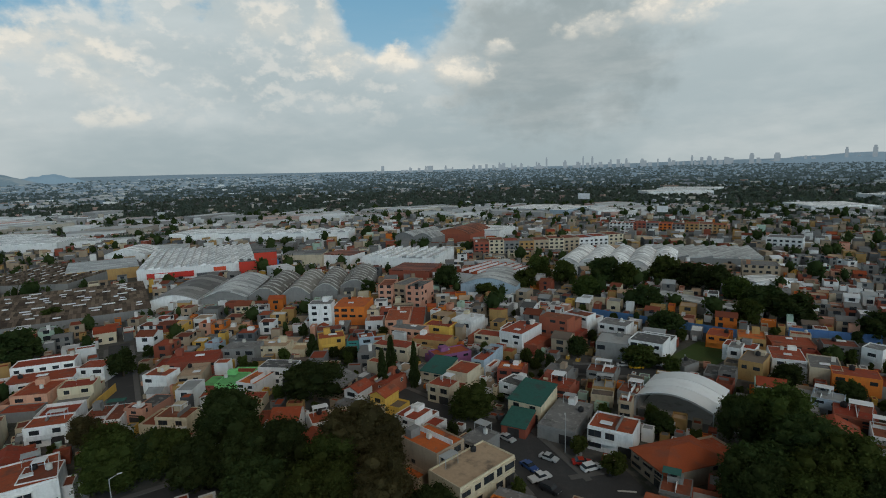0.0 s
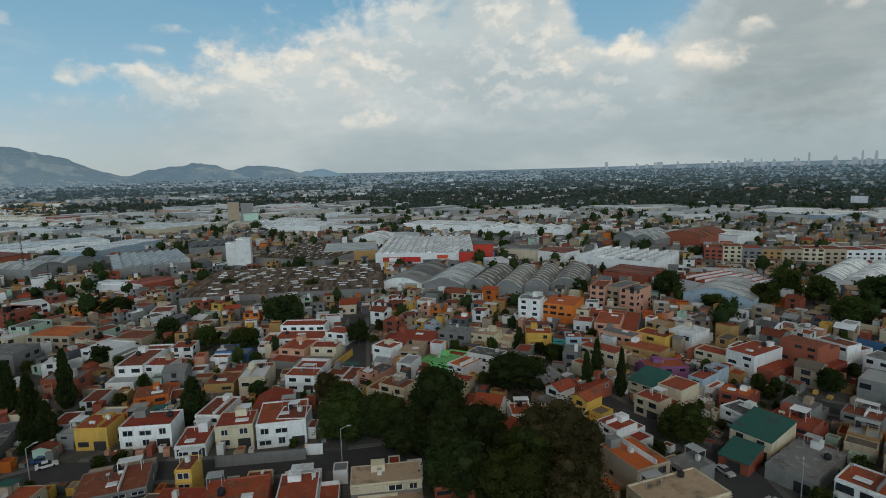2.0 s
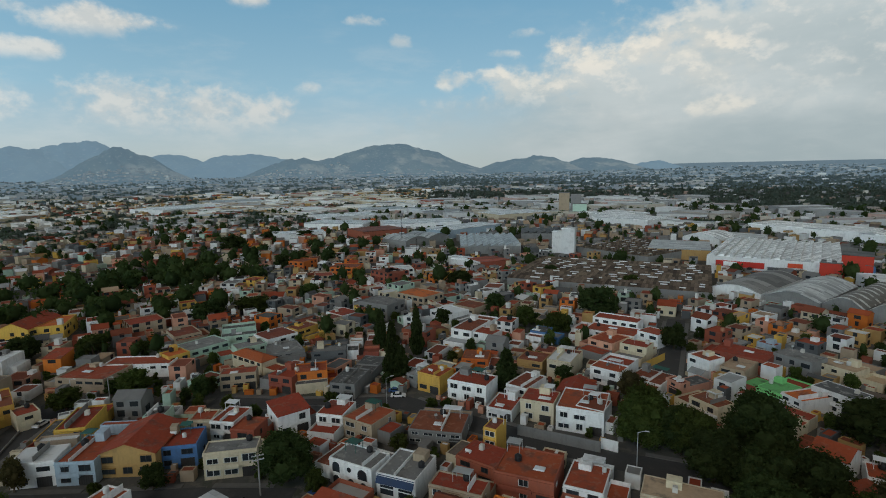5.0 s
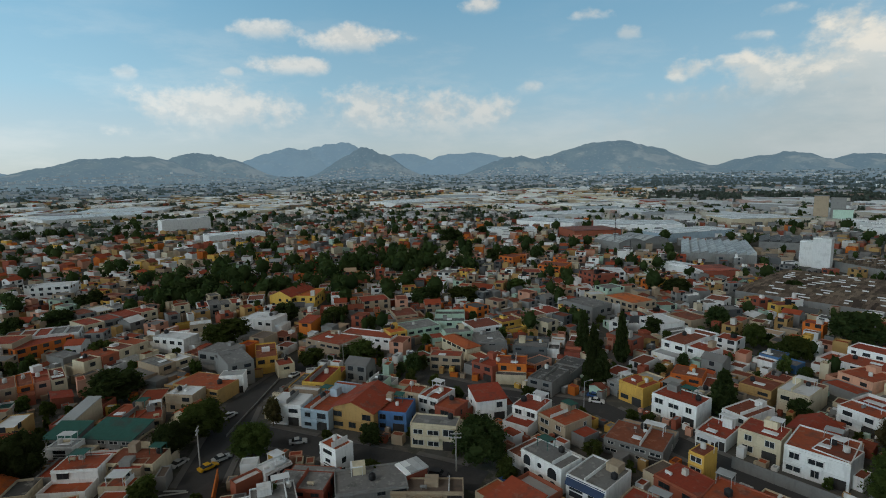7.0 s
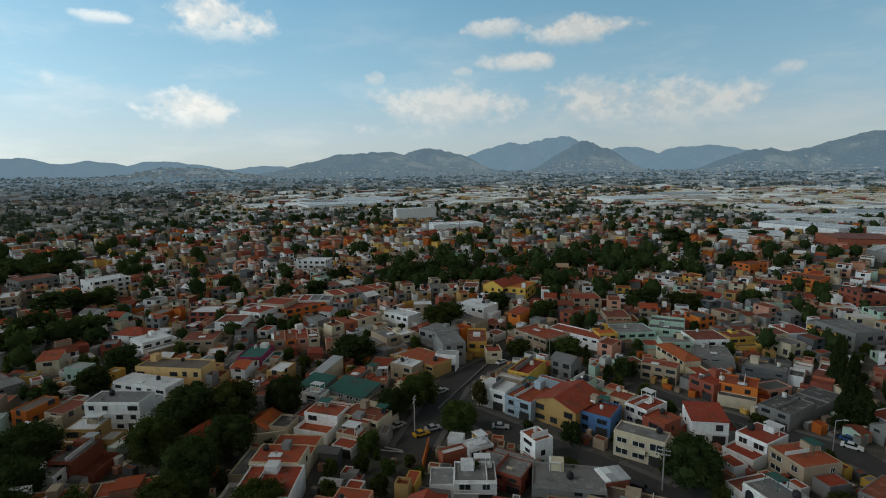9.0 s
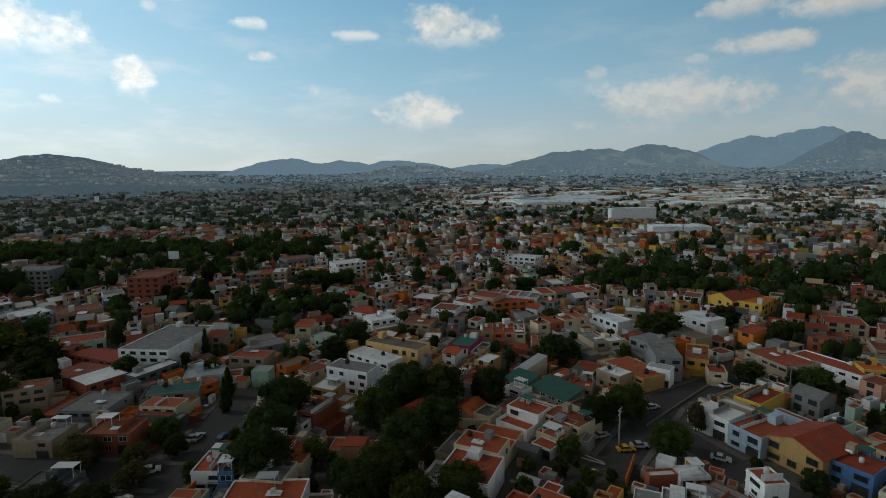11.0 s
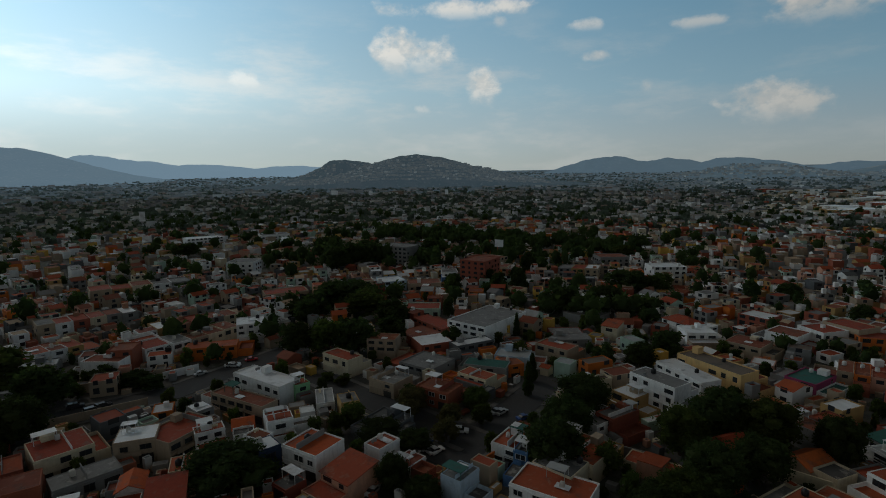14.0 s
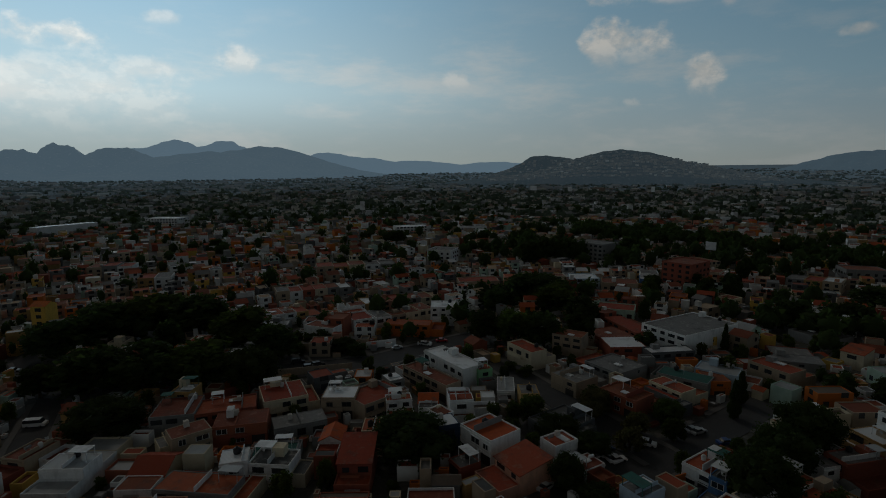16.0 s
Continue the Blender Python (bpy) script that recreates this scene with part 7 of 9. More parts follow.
house(4.1, -222.1, -150.9, 6.5, 11.2, 5.9, "cream", "rust", fine=False)
house(72.2, -255.6, -156.9, 6.1, 12.1, 6.5, "tan", "grey", fine=False)
house(66.8, -257.9, -156.9, 6.1, 12.5, 6.0, "white", "red", fine=False)
house(61.4, -260.4, -156.9, 6.1, 12.1, 6.0, "brick", "red", fine=False)
house(55.9, -262.7, -156.9, 6.1, 12.4, 6.0, "cream", "red", fine=False)
house(50.5, -265.0, -156.9, 6.1, 11.8, 6.0, "grey", "rust", fine=False)
house(45.0, -267.4, -156.9, 6.1, 13.3, 5.7, "grey", "white", fine=False)
house(33.5, -232.3, -155.9, 6.7, 11.2, 5.2, "white", "rust", fine=False)
house(27.6, -235.0, -155.9, 6.7, 11.9, 5.5, "ochre", "white", fine=False)
house(21.6, -237.6, -155.9, 6.7, 11.0, 5.5, "pink", "rust", fine=False)
house(15.7, -240.2, -155.9, 6.7, 11.8, 5.5, "brick", "red", fine=False)
house(9.7, -243.0, -155.9, 6.7, 11.0, 5.5, "grey", "rust", fine=False)
house(3.8, -245.6, -155.9, 6.7, 11.8, 5.2, "cream", "rust", fine=False)
house(-24.5, -284.7, -175.0, 21.5, 12.5, 4.3, "tan", "red", fine=False)
house(61.3, -129.2, -168.9, 10.1, 11.2, 5.16, "grey", "rust", fine=False)
house(50.6, -133.0, -161.9, 14.3, 12.5, 4.73, "brick", "red", fine=False)
house(63.0, -137.6, 178.1, 5.3, 6.2, 6.45, "ochre", "grey", fine=False)
house(31.3, -111.5, -173.9, 9.2, 10.0, 4.3, "grey", "green")
house(41.6, -99.1, 172.1, 15.1, 10.0, 4.3, "grey", "red")
house(83.2, -112.5, 168.1, 5.9, 12.5, 4.3, "tan", "rust", fine=False)
house(153.1, -210.1, 178.1, 6.1, 6.2, 11.18, "yellow", "orange", "hip", fine=False)
house(25.3, -530.4, -164.9, 30.8, 18.8, 7.74, "white", "white", fine=False)
house(-36.8, -538.0, -173.0, 26.2, 18.8, 6.88, "white", "grey", fine=False)
house(322.8, -643.9, 174.1, 39.7, 25.0, 8.6, "white", "white", fine=False)
house(-6.4, -362.7, 158.1, 16.7, 15.0, 9.46, "white", "grey", fine=False)
house(155.8, -291.2, -160.9, 8.3, 14.3, 6.5, "ochre", "red", fine=False)
house(148.1, -293.8, -160.9, 8.3, 15.3, 6.5, "white", "grey", fine=False)
house(205.1, -326.4, -164.9, 8.2, 15.3, 6.5, "tan", "rust", fine=False)
house(197.4, -328.5, -164.9, 8.2, 15.4, 7.0, "grey", "red", fine=False)
house(189.6, -330.6, -164.9, 8.2, 14.5, 6.2, "white", "red", fine=False)
house(233.3, -384.8, -150.9, 8.3, 14.4, 6.0, "grey", "white", fine=False)
house(226.2, -388.7, -150.9, 8.3, 15.1, 6.0, "cream", "red", fine=False)
house(219.1, -392.8, -150.9, 8.3, 15.5, 6.0, "brick", "grey", fine=False)
house(65.8, -322.1, -163.9, 9.7, 15.7, 6.5, "tan", "red", fine=False)
house(56.8, -324.7, -163.9, 9.7, 14.3, 5.7, "ochre", "red", fine=False)
house(47.6, -327.3, -163.9, 9.7, 15.1, 6.5, "cream", "rust", fine=False)
house(38.6, -329.8, -163.9, 9.7, 14.3, 6.0, "white", "grey", fine=False)
house(29.4, -332.4, -163.9, 9.7, 14.7, 5.7, "grey", "grey", fine=False)
house(173.9, 287.6, -27.1, 17.8, 17.5, 7.74, "tan", "grey", fine=False)
house(246.9, 376.7, -39.1, 22.2, 17.5, 9.46, "white", "grey", fine=False)
house(27.7, 400.8, -0.1, 11.3, 16.8, 9.5, "brick", "rust", fine=False)
house(38.9, 400.7, -0.1, 11.3, 17.0, 10.8, "cream", "rust", fine=False)
house(50.2, 400.6, -0.1, 11.3, 17.9, 10.0, "grey", "red", fine=False)
house(61.4, 400.6, -0.1, 11.3, 16.9, 9.5, "ochre", "grey", fine=False)
house(72.7, 400.6, -0.1, 11.3, 17.5, 10.0, "tan", "rust", fine=False)
house(84.0, 400.6, -0.1, 11.3, 16.8, 10.8, "cream", "rust", fine=False)
house(95.5, 407.7, 9.9, 12.3, 18.2, 10.0, "tan", "rust", fine=False)
house(107.5, 409.9, 9.9, 12.3, 18.0, 9.5, "white", "red", fine=False)
house(119.6, 412.1, 9.9, 12.3, 17.0, 10.0, "white", "red", fine=False)
house(131.6, 414.2, 9.9, 12.3, 18.1, 10.8, "cream", "rust", fine=False)
house(173.2, 521.8, -29.1, 11.4, 17.8, 7.6, "white", "rust", fine=False)
house(183.2, 516.3, -29.1, 11.4, 16.9, 8.0, "white", "rust", fine=False)
house(193.2, 510.9, -29.1, 11.4, 17.5, 8.6, "brick", "red", fine=False)
house(203.2, 505.4, -29.1, 11.4, 18.1, 8.6, "grey", "red", fine=False)
house(213.2, 500.0, -29.1, 11.4, 18.3, 8.0, "orange", "red", fine=False)
house(223.1, 494.6, -29.1, 11.4, 17.7, 7.6, "grey", "rust", fine=False)
house(233.2, 489.1, -29.1, 11.4, 18.0, 8.6, "ochre", "red", fine=False)
house(243.2, 483.7, -29.1, 11.4, 17.7, 8.6, "tan", "rust", fine=False)
house(253.2, 478.2, -29.1, 11.4, 17.1, 8.0, "ochre", "red", fine=False)
house(-145.9, 136.5, 23.8, 6.0, 7.5, 3.87, "blue", "dark", fine=False)
house(-116.3, -283.7, 160.5, 9.1, 10.0, 4.3, "blue", "white", fine=False)

# garden walls
yard_wall(60.4, 220.9, 106.8, 183.3, 3, "blue")
yard_wall(123.4, 186.4, 148.3, 174.1, 3, "blue")
yard_wall(-95.0, 80.3, -77.8, 90.3, 2.6, "grey")
yard_wall(-79.1, 91.8, -75.5, 93.5, 2.6, "white")
yard_wall(-140.3, 35.4, -128.7, 53.2, 2.4, "grey")
yard_wall(-103.6, 140.5, -105.3, 154.1, 2.4, "yellow")
yard_wall(-132.9, -31.7, -183.1, -19.6, 0.5, "grey")
yard_wall(22.2, -185.7, 11.9, -189.6, 2.4, "white")
yard_wall(49.4, -159.5, 23.9, -165.6, 2.4, "tan")
yard_wall(95.9, -136.8, 76.5, -140.6, 2.6, "brick")
yard_wall(61.1, -141.9, 50.7, -149.5, 2.6, "brick")
yard_wall(-44.8, -98.0, -53.3, -101.5, 2.6, "orange")
yard_wall(-80.8, -93.3, -87.0, -84.3, 2.2, "grey")
yard_wall(-102.6, -28.1, -113.1, -29.3, 2.6, "orange")
yard_wall(-104.6, -75.1, -109.5, -64.9, 2.4, "cream")

# trees
tree(-41.1, 89.3, 13, 7.5, "round")
tree(-28.7, 87.8, 13, 7.5, "broad")
tree(-17.3, 88.8, 13, 7, "brown")
tree(-7.8, 86.0, 9, 5, "round")
tree(51.1, 87.6, 12, 7, "round")
tree(61.7, 84.6, 13, 8, "broad")
tree(-74.4, -104.6, 11, 7, "round")
tree(-80.6, -69.8, 9, 6, "round")
tree(-79.7, -53.4, 9, 6, "broad")
tree(-67.5, -67.7, 9, 6, "round")
tree(-71.9, -58.8, 9, 6, "broad")
tree(61.0, 108.8, 14, 5.7, "round")
tree(68.7, 108.0, 16, 8.8, "broad")
tree(66.9, 95.8, 15, 9.0, "round")
tree(69.1, 86.6, 15, 8.7, "broad")
tree(53.4, 89.8, 12, 8.0, "round")
tree(60.4, 83.5, 12, 8.5, "broad")
tree(67.8, 80.3, 12, 5.8, "round")
tree(2.3, 128.7, 9, 7.4, "broad")
tree(52.0, 296.4, 15, 8.2, "broad")
tree(62.2, 278.9, 15, 7.7, "broad")
tree(83.8, 275.7, 17, 9.9, "round")
tree(92.0, 267.4, 16, 7.4, "broad")
tree(115.1, 275.0, 17, 9.1, "broad")
tree(123.9, 261.9, 15, 10.2, "round")
tree(131.6, 254.0, 15, 8.5, "round")
tree(130.6, 233.2, 14, 7.8, "broad")
tree(131.3, 213.8, 13, 10.8, "round")
tree(136.1, 202.5, 13, 10.2, "round")
tree(115.2, 198.2, 12, 6.7, "broad")
tree(86.3, 225.1, 12, 7.5, "round")
tree(65.9, 249.2, 13, 8.3, "broad")
tree(39.3, 268.8, 13, 7.4, "broad")
tree(-1.3, 278.9, 14, 8.0, "round")
tree(17.8, 257.8, 8, 7.1, "broad")
tree(40.7, 170.2, 8, 4.0, "round")
tree(59.2, 161.4, 7, 7.3, "broad")
tree(65.4, 154.1, 6, 3.7, "broad")
tree(25.0, 109.1, 5, 2.6, "light")
tree(29.9, 100.6, 5, 3.1, "light")
tree(93.4, 141.5, 7, 4.9, "round")
tree(101.0, 128.6, 7, 4.5, "round")
tree(80.6, 194.3, 9, 7.6, "round")
tree(149.4, 178.2, 11, 7.1, "round")
tree(-43.1, 272.4, 9, 6.0, "round")
tree(46.0, 116.9, 6, 4.1, "round")
tree(-156.0, 179.8, 14, 10.1, "round")
tree(-110.1, 166.3, 10, 5.2, "round")
tree(-146.5, 144.6, 10, 6.3, "broad")
tree(-162.3, 143.0, 9, 4.9, "broad")
tree(-185.5, 145.2, 10, 5.3, "round")
tree(-167.9, 79.6, 16, 3.7, "cypress")
tree(-144.9, 72.2, 18, 3.9, "cypress")
tree(-159.6, 89.6, 17, 3.4, "cypress")
tree(-142.5, 73.8, 11, 4.1, "cypress")
tree(-118.0, 96.0, 12, 5.1, "cypress")
tree(-20.9, 152.8, 15, 2.6, "cypress")
tree(-23.0, 147.0, 13, 2.4, "cypress")
tree(-13.8, 149.5, 14, 2.1, "cypress")
tree(-50.2, 176.6, 9, 3.0, "cypress")
tree(-356.9, 100.7, 11, 6.3, "round")
tree(-470.8, 92.9, 14, 12.9, "round")
tree(-255.9, 56.5, 8, 9.6, "broad")
tree(-267.9, 88.5, 8, 5.5, "broad")
tree(-241.0, 165.1, 9, 9.2, "round")
tree(-228.3, 221.7, 8, 5.5, "round")
tree(-180.4, 233.5, 8, 5.8, "broad")
tree(-74.0, 100.1, 13, 7.7, "broad")
tree(-54.5, 113.7, 17, 8.8, "round")
tree(-63.6, 103.8, 13, 6.0, "broad")
tree(-39.0, 103.8, 14, 6.7, "round")
tree(-46.5, 99.0, 13, 7.1, "round")
tree(-24.7, 106.6, 16, 9.3, "brown")
tree(-19.2, 105.7, 13, 6.9, "brown")
tree(-42.0, 142.8, 12, 10.6, "round")
tree(-29.4, 100.1, 12, 7.0, "broad")
tree(-91.7, 119.3, 9, 5.0, "brown")
tree(-120.0, 71.4, 3, 2.2, "shrub")
tree(-117.0, 73.7, 3, 2.2, "shrub")
tree(-138.4, 49.5, 4, 2.8, "shrub")
tree(-121.4, 85.4, 4, 2.4, "shrub")
tree(-183.1, 116.2, 8, 4.5, "round")
tree(-521.8, 137.3, 9, 11.9, "round")
tree(-509.1, 166.9, 9, 12.3, "round")
tree(-112.0, 113.9, 6, 3.5, "round")
tree(-37.1, 174.0, 5, 4.4, "round")
tree(-108.0, 27.3, 11, 7.2, "round")
tree(-133.9, -37.2, 10, 7.0, "broad")
tree(-125.6, -42.1, 9, 5.2, "round")
tree(-121.8, -23.9, 8, 5.5, "broad")
tree(-164.5, -69.2, 9, 8.7, "round")
tree(-121.3, -71.1, 12, 5.7, "round")
tree(-121.0, 3.4, 6, 3.2, "round")
tree(-107.5, 2.5, 4, 4.2, "shrub")
tree(-249.7, 36.2, 11, 7.9, "round")
tree(-162.8, 19.2, 8, 3.3, "round")
tree(-229.9, -6.8, 8, 6.4, "broad")
tree(-208.5, -46.4, 11, 9.7, "broad")
tree(-235.1, -27.3, 10, 6.2, "round")
tree(-296.0, -84.2, 11, 10.5, "round")
tree(-278.6, -123.0, 11, 8.5, "round")
tree(-248.7, -124.0, 9, 7.7, "round")
tree(-177.8, -13.3, 7, 4.9, "broad")
tree(-181.2, 3.7, 7, 6.1, "broad")
tree(-136.3, -20.8, 8, 2.9, "brown")
tree(-124.2, -6.9, 4, 2.0, "shrub")
tree(-238.0, -135.4, 9, 5.7, "round")
tree(-107.7, -42.4, 6, 3.4, "light")
tree(-199.8, -86.5, 8, 5.0, "broad")
tree(-100.0, -16.2, 6, 1.6, "broad")
grove_tree(-341.3, -78.9, 12.6, 6.1)
grove_tree(-335.2, -72.8, 11.9, 7.3)
grove_tree(-317.0, -64.7, 13.8, 7.1)
grove_tree(-316.9, -58.6, 14.9, 5.2)
grove_tree(-341.0, -52.6, 14.8, 6.1)
grove_tree(-341.8, -43.5, 10.9, 5.3)
grove_tree(-373.9, -36.5, 11.4, 7.5)
grove_tree(-335.6, -26.4, 10.9, 7.2)
grove_tree(-364.6, -16.3, 12.8, 7.1)
grove_tree(-328.5, -13.3, 13.7, 7.0)
grove_tree(-340.4, -2.2, 11.7, 5.7)
grove_tree(-350.4, 2.8, 14.2, 5.9)
grove_tree(-351.4, -1.2, 14.4, 5.8)
grove_tree(-376.4, 9.8, 12.6, 6.1)
grove_tree(-345.3, 10.9, 12.7, 6.0)
grove_tree(-380.3, 24.9, 12.4, 4.1)
grove_tree(-359.2, 28.9, 15.2, 6.2)
grove_tree(-345.2, 34.0, 15.0, 6.6)
grove_tree(-373.2, 46.0, 12.8, 6.1)
grove_tree(-373.2, 50.0, 10.8, 4.5)
grove_tree(-390.1, 61.0, 13.4, 6.2)
grove_tree(-408.1, 79.0, 10.6, 4.9)
grove_tree(-400.1, 87.1, 15.2, 4.3)
grove_tree(-371.1, 84.1, 13.7, 6.1)
grove_tree(-308.9, -61.7, 8.8, 5.5)
grove_tree(-292.8, -53.6, 8.6, 5.3)
grove_tree(-284.7, -45.5, 8.8, 5.4)
grove_tree(-295.6, -36.4, 10.2, 5.3)
grove_tree(-275.4, -26.3, 10.2, 5.9)
grove_tree(-297.4, -17.3, 8.9, 4.2)
grove_tree(-289.2, -2.2, 10.9, 5.1)
grove_tree(-307.2, 5.9, 8.7, 6.1)
grove_tree(-304.2, 7.9, 8.3, 7.2)
grove_tree(-273.1, 20.0, 10.0, 6.6)
grove_tree(-328.6, -115.5, 9.9, 5.2)
grove_tree(-343.7, -118.5, 8.2, 5.7)
grove_tree(-320.4, -100.2, 10.8, 6.9)
tree(-83.7, -111.4, 13, 8.2, "round")
tree(-106.9, -90.0, 13, 9.2, "round")
tree(-111.9, -81.2, 13, 9.1, "broad")
tree(-93.2, -87.8, 12, 7.0, "broad")
tree(-86.5, -73.1, 12, 6.9, "round")
tree(-99.0, -72.8, 11, 6.8, "round")
tree(-76.4, -70.8, 9, 7.0, "broad")
tree(-71.0, -72.0, 8, 5.1, "round")
tree(-72.8, -87.8, 7, 3.8, "broad")
tree(-44.4, -133.4, 7, 4.8, "brown")
tree(-50.7, -121.6, 6, 3.9, "brown")
tree(-60.7, -128.0, 6, 4.4, "broad")
tree(-44.5, -137.6, 6, 3.1, "round")
tree(-84.5, -137.9, 9, 2.2, "cypress")
tree(-74.6, -178.8, 8, 4.7, "round")
tree(-45.6, -252.4, 14, 12.1, "round")
tree(-54.7, -231.0, 13, 11.6, "broad")
tree(-61.4, -212.8, 12, 9.1, "round")
tree(-77.9, -366.0, 18, 9.8, "round")
tree(-91.4, -359.1, 18, 9.9, "round")
tree(-63.1, -349.7, 17, 9.1, "round")
tree(-141.4, -382.2, 14, 9.7, "round")
tree(-111.4, -265.4, 10, 5.6, "round")
tree(-180.8, -304.5, 11, 7.2, "cypress")
tree(-134.2, -270.3, 10, 6.0, "round")
tree(-196.0, -225.6, 12, 12.7, "round")
tree(-246.9, -172.8, 10, 6.8, "round")
tree(-260.0, -304.7, 11, 10.6, "broad")
tree(-143.7, -207.8, 11, 8.2, "round")
tree(-164.0, -201.6, 11, 8.5, "round")
tree(-137.6, -137.3, 11, 6.5, "round")
tree(-30.1, -158.9, 3, 3.5, "shrub")
tree(-25.5, -164.1, 3, 3.2, "shrub")
tree(-54.3, -105.3, 5, 2.4, "broad")
tree(-31.2, -120.0, 6, 6.3, "round")
tree(-37.8, -112.3, 6, 4.6, "round")
tree(-62.2, -107.3, 5, 2.6, "light")
tree(-209.2, -216.7, 11, 8.0, "broad")
tree(-90.2, -155.9, 7, 3.7, "broad")
tree(-113.4, -140.6, 8, 4.8, "round")
tree(-122.5, -133.6, 9, 5.9, "round")
grove_tree(-86.5, -524.3, 13.5, 4.7)
grove_tree(-95.5, -525.0, 12.4, 6.7)
grove_tree(-99.8, -509.9, 13.4, 4.3)
grove_tree(-122.5, -590.3, 10.2, 7.4)
grove_tree(-126.1, -569.2, 11.9, 7.3)
grove_tree(-152.3, -599.2, 9.9, 5.8)
grove_tree(-144.5, -539.4, 9.9, 6.4)
grove_tree(-151.7, -543.8, 10.4, 5.1)
grove_tree(-144.9, -482.9, 13.5, 6.9)
grove_tree(-169.2, -542.9, 11.0, 7.3)
grove_tree(-163.4, -474.2, 9.8, 6.4)
grove_tree(-178.1, -505.4, 13.1, 5.2)
grove_tree(-173.2, -445.5, 12.6, 5.4)
grove_tree(-194.6, -497.5, 10.0, 5.8)
grove_tree(-199.4, -473.2, 11.0, 4.7)
grove_tree(-219.7, -488.7, 10.7, 5.7)
grove_tree(-198.5, -425.9, 11.3, 7.2)
grove_tree(-210.1, -416.4, 11.6, 6.6)
grove_tree(-244.9, -478.8, 10.1, 5.4)
grove_tree(-209.8, -382.8, 12.7, 6.1)
grove_tree(-205.1, -359.8, 13.3, 6.2)
grove_tree(-227.5, -371.3, 10.9, 4.8)
grove_tree(-235.8, -365.5, 12.7, 4.0)
grove_tree(-284.2, -418.2, 10.2, 5.8)
grove_tree(-256.3, -367.8, 11.2, 7.0)
grove_tree(-296.0, -391.3, 13.1, 6.3)
grove_tree(-272.1, -335.8, 13.1, 6.6)
grove_tree(-304.4, -360.2, 10.9, 6.1)
tree(2.3, -112.8, 10, 10.8, "round")
tree(39.5, -189.8, 6, 5.4, "round")
tree(29.3, -183.1, 5, 5.4, "round")
tree(24.1, -178.4, 5, 4.4, "round")
tree(125.1, -179.3, 15, 12.9, "round")
tree(119.3, -196.3, 16, 15.2, "round")
tree(107.9, -206.2, 17, 17.1, "broad")
tree(89.5, -203.9, 16, 15.8, "round")
tree(67.2, -189.8, 15, 12.6, "broad")
tree(50.5, -174.6, 13, 8.7, "round")
tree(96.4, -149.7, 14, 12.5, "round")
tree(82.9, -154.2, 14, 12.9, "round")
tree(67.6, -156.6, 13, 13.1, "broad")
tree(51.7, -153.9, 12, 9.4, "round")
tree(76.0, -123.8, 10, 10.4, "round")
tree(109.2, -147.0, 10, 6.6, "round")
tree(172.3, -421.7, 11, 7.0, "round")
tree(-74.1, -431.7, 15, 11.8, "round")
tree(-91.5, -394.7, 15, 10.8, "round")
tree(-51.9, -261.4, 12, 17.2, "round")
tree(-30.2, -240.0, 11, 10.6, "round")
tree(33.6, -461.3, 12, 10.2, "round")
tree(-29.3, -232.7, 11.2, 7.0, "round")
grove_tree(-35.0, -242.8, 11.9, 7.3)
grove_tree(-47.8, -242.9, 8.5, 7.2)
grove_tree(-54.9, -239.5, 11.5, 4.4)
grove_tree(-63.7, -259.5, 10.1, 5.9)
grove_tree(-74.1, -252.3, 11.1, 6.9)
tree(-20.6, -193.9, 12, 7.3, "round")
tree(-31.0, -189.4, 13, 8.4, "broad")
tree(-41.0, -185.5, 13, 8.5, "round")
tree(-53.6, -188.3, 12, 6.9, "round")
tree(-28.8, -99.5, 8, 4.3, "round")
tree(-27.1, -129.2, 7, 4.0, "broad")
tree(-46.6, -114.7, 6, 4.0, "brown")
tree(-41.5, -128.0, 6, 3.9, "brown")
tree(-58.1, -118.9, 6, 3.3, "broad")
tree(-33.1, -94.1, 5, 4.8, "round")
tree(-63.4, -93.9, 12, 8.1, "round")
tree(-78.1, -129.6, 10, 2.0, "cypress")
tree(-87.5, -213.2, 11, 3.1, "round")
tree(-101.4, -177.8, 10, 1.8, "cypress")
tree(-144.2, -251.5, 12, 7.1, "cypress")
grove_tree(-72.7, -410.7, 12.6, 5.2)
grove_tree(-68.5, -366.7, 14.0, 4.7)
grove_tree(-75.4, -372.1, 10.7, 4.1)
grove_tree(-78.7, -362.7, 13.1, 7.3)
grove_tree(-99.9, -422.5, 11.1, 6.5)
grove_tree(-103.3, -411.0, 11.5, 5.6)
grove_tree(-106.7, -396.7, 10.4, 4.1)
grove_tree(-107.5, -367.5, 11.7, 4.4)
grove_tree(-108.6, -360.7, 13.8, 5.7)
grove_tree(-125.5, -381.2, 10.6, 6.2)
grove_tree(-121.8, -358.6, 13.0, 4.1)
grove_tree(-128.9, -362.9, 10.4, 4.1)
grove_tree(-140.7, -382.1, 11.7, 5.1)
grove_tree(-153.9, -388.7, 11.3, 6.4)
grove_tree(-133.7, -324.9, 14.0, 4.9)
grove_tree(-151.6, -356.1, 12.2, 5.3)
grove_tree(-170.8, -373.6, 11.9, 4.4)
grove_tree(-158.3, -332.7, 14.2, 4.5)
grove_tree(-170.0, -362.7, 10.0, 6.9)
grove_tree(-178.3, -361.0, 14.0, 6.7)
grove_tree(-180.6, -353.2, 10.9, 4.2)
grove_tree(-177.8, -335.3, 10.7, 5.7)
grove_tree(-176.1, -320.4, 14.1, 7.1)
grove_tree(-206.1, -358.9, 9.8, 5.9)
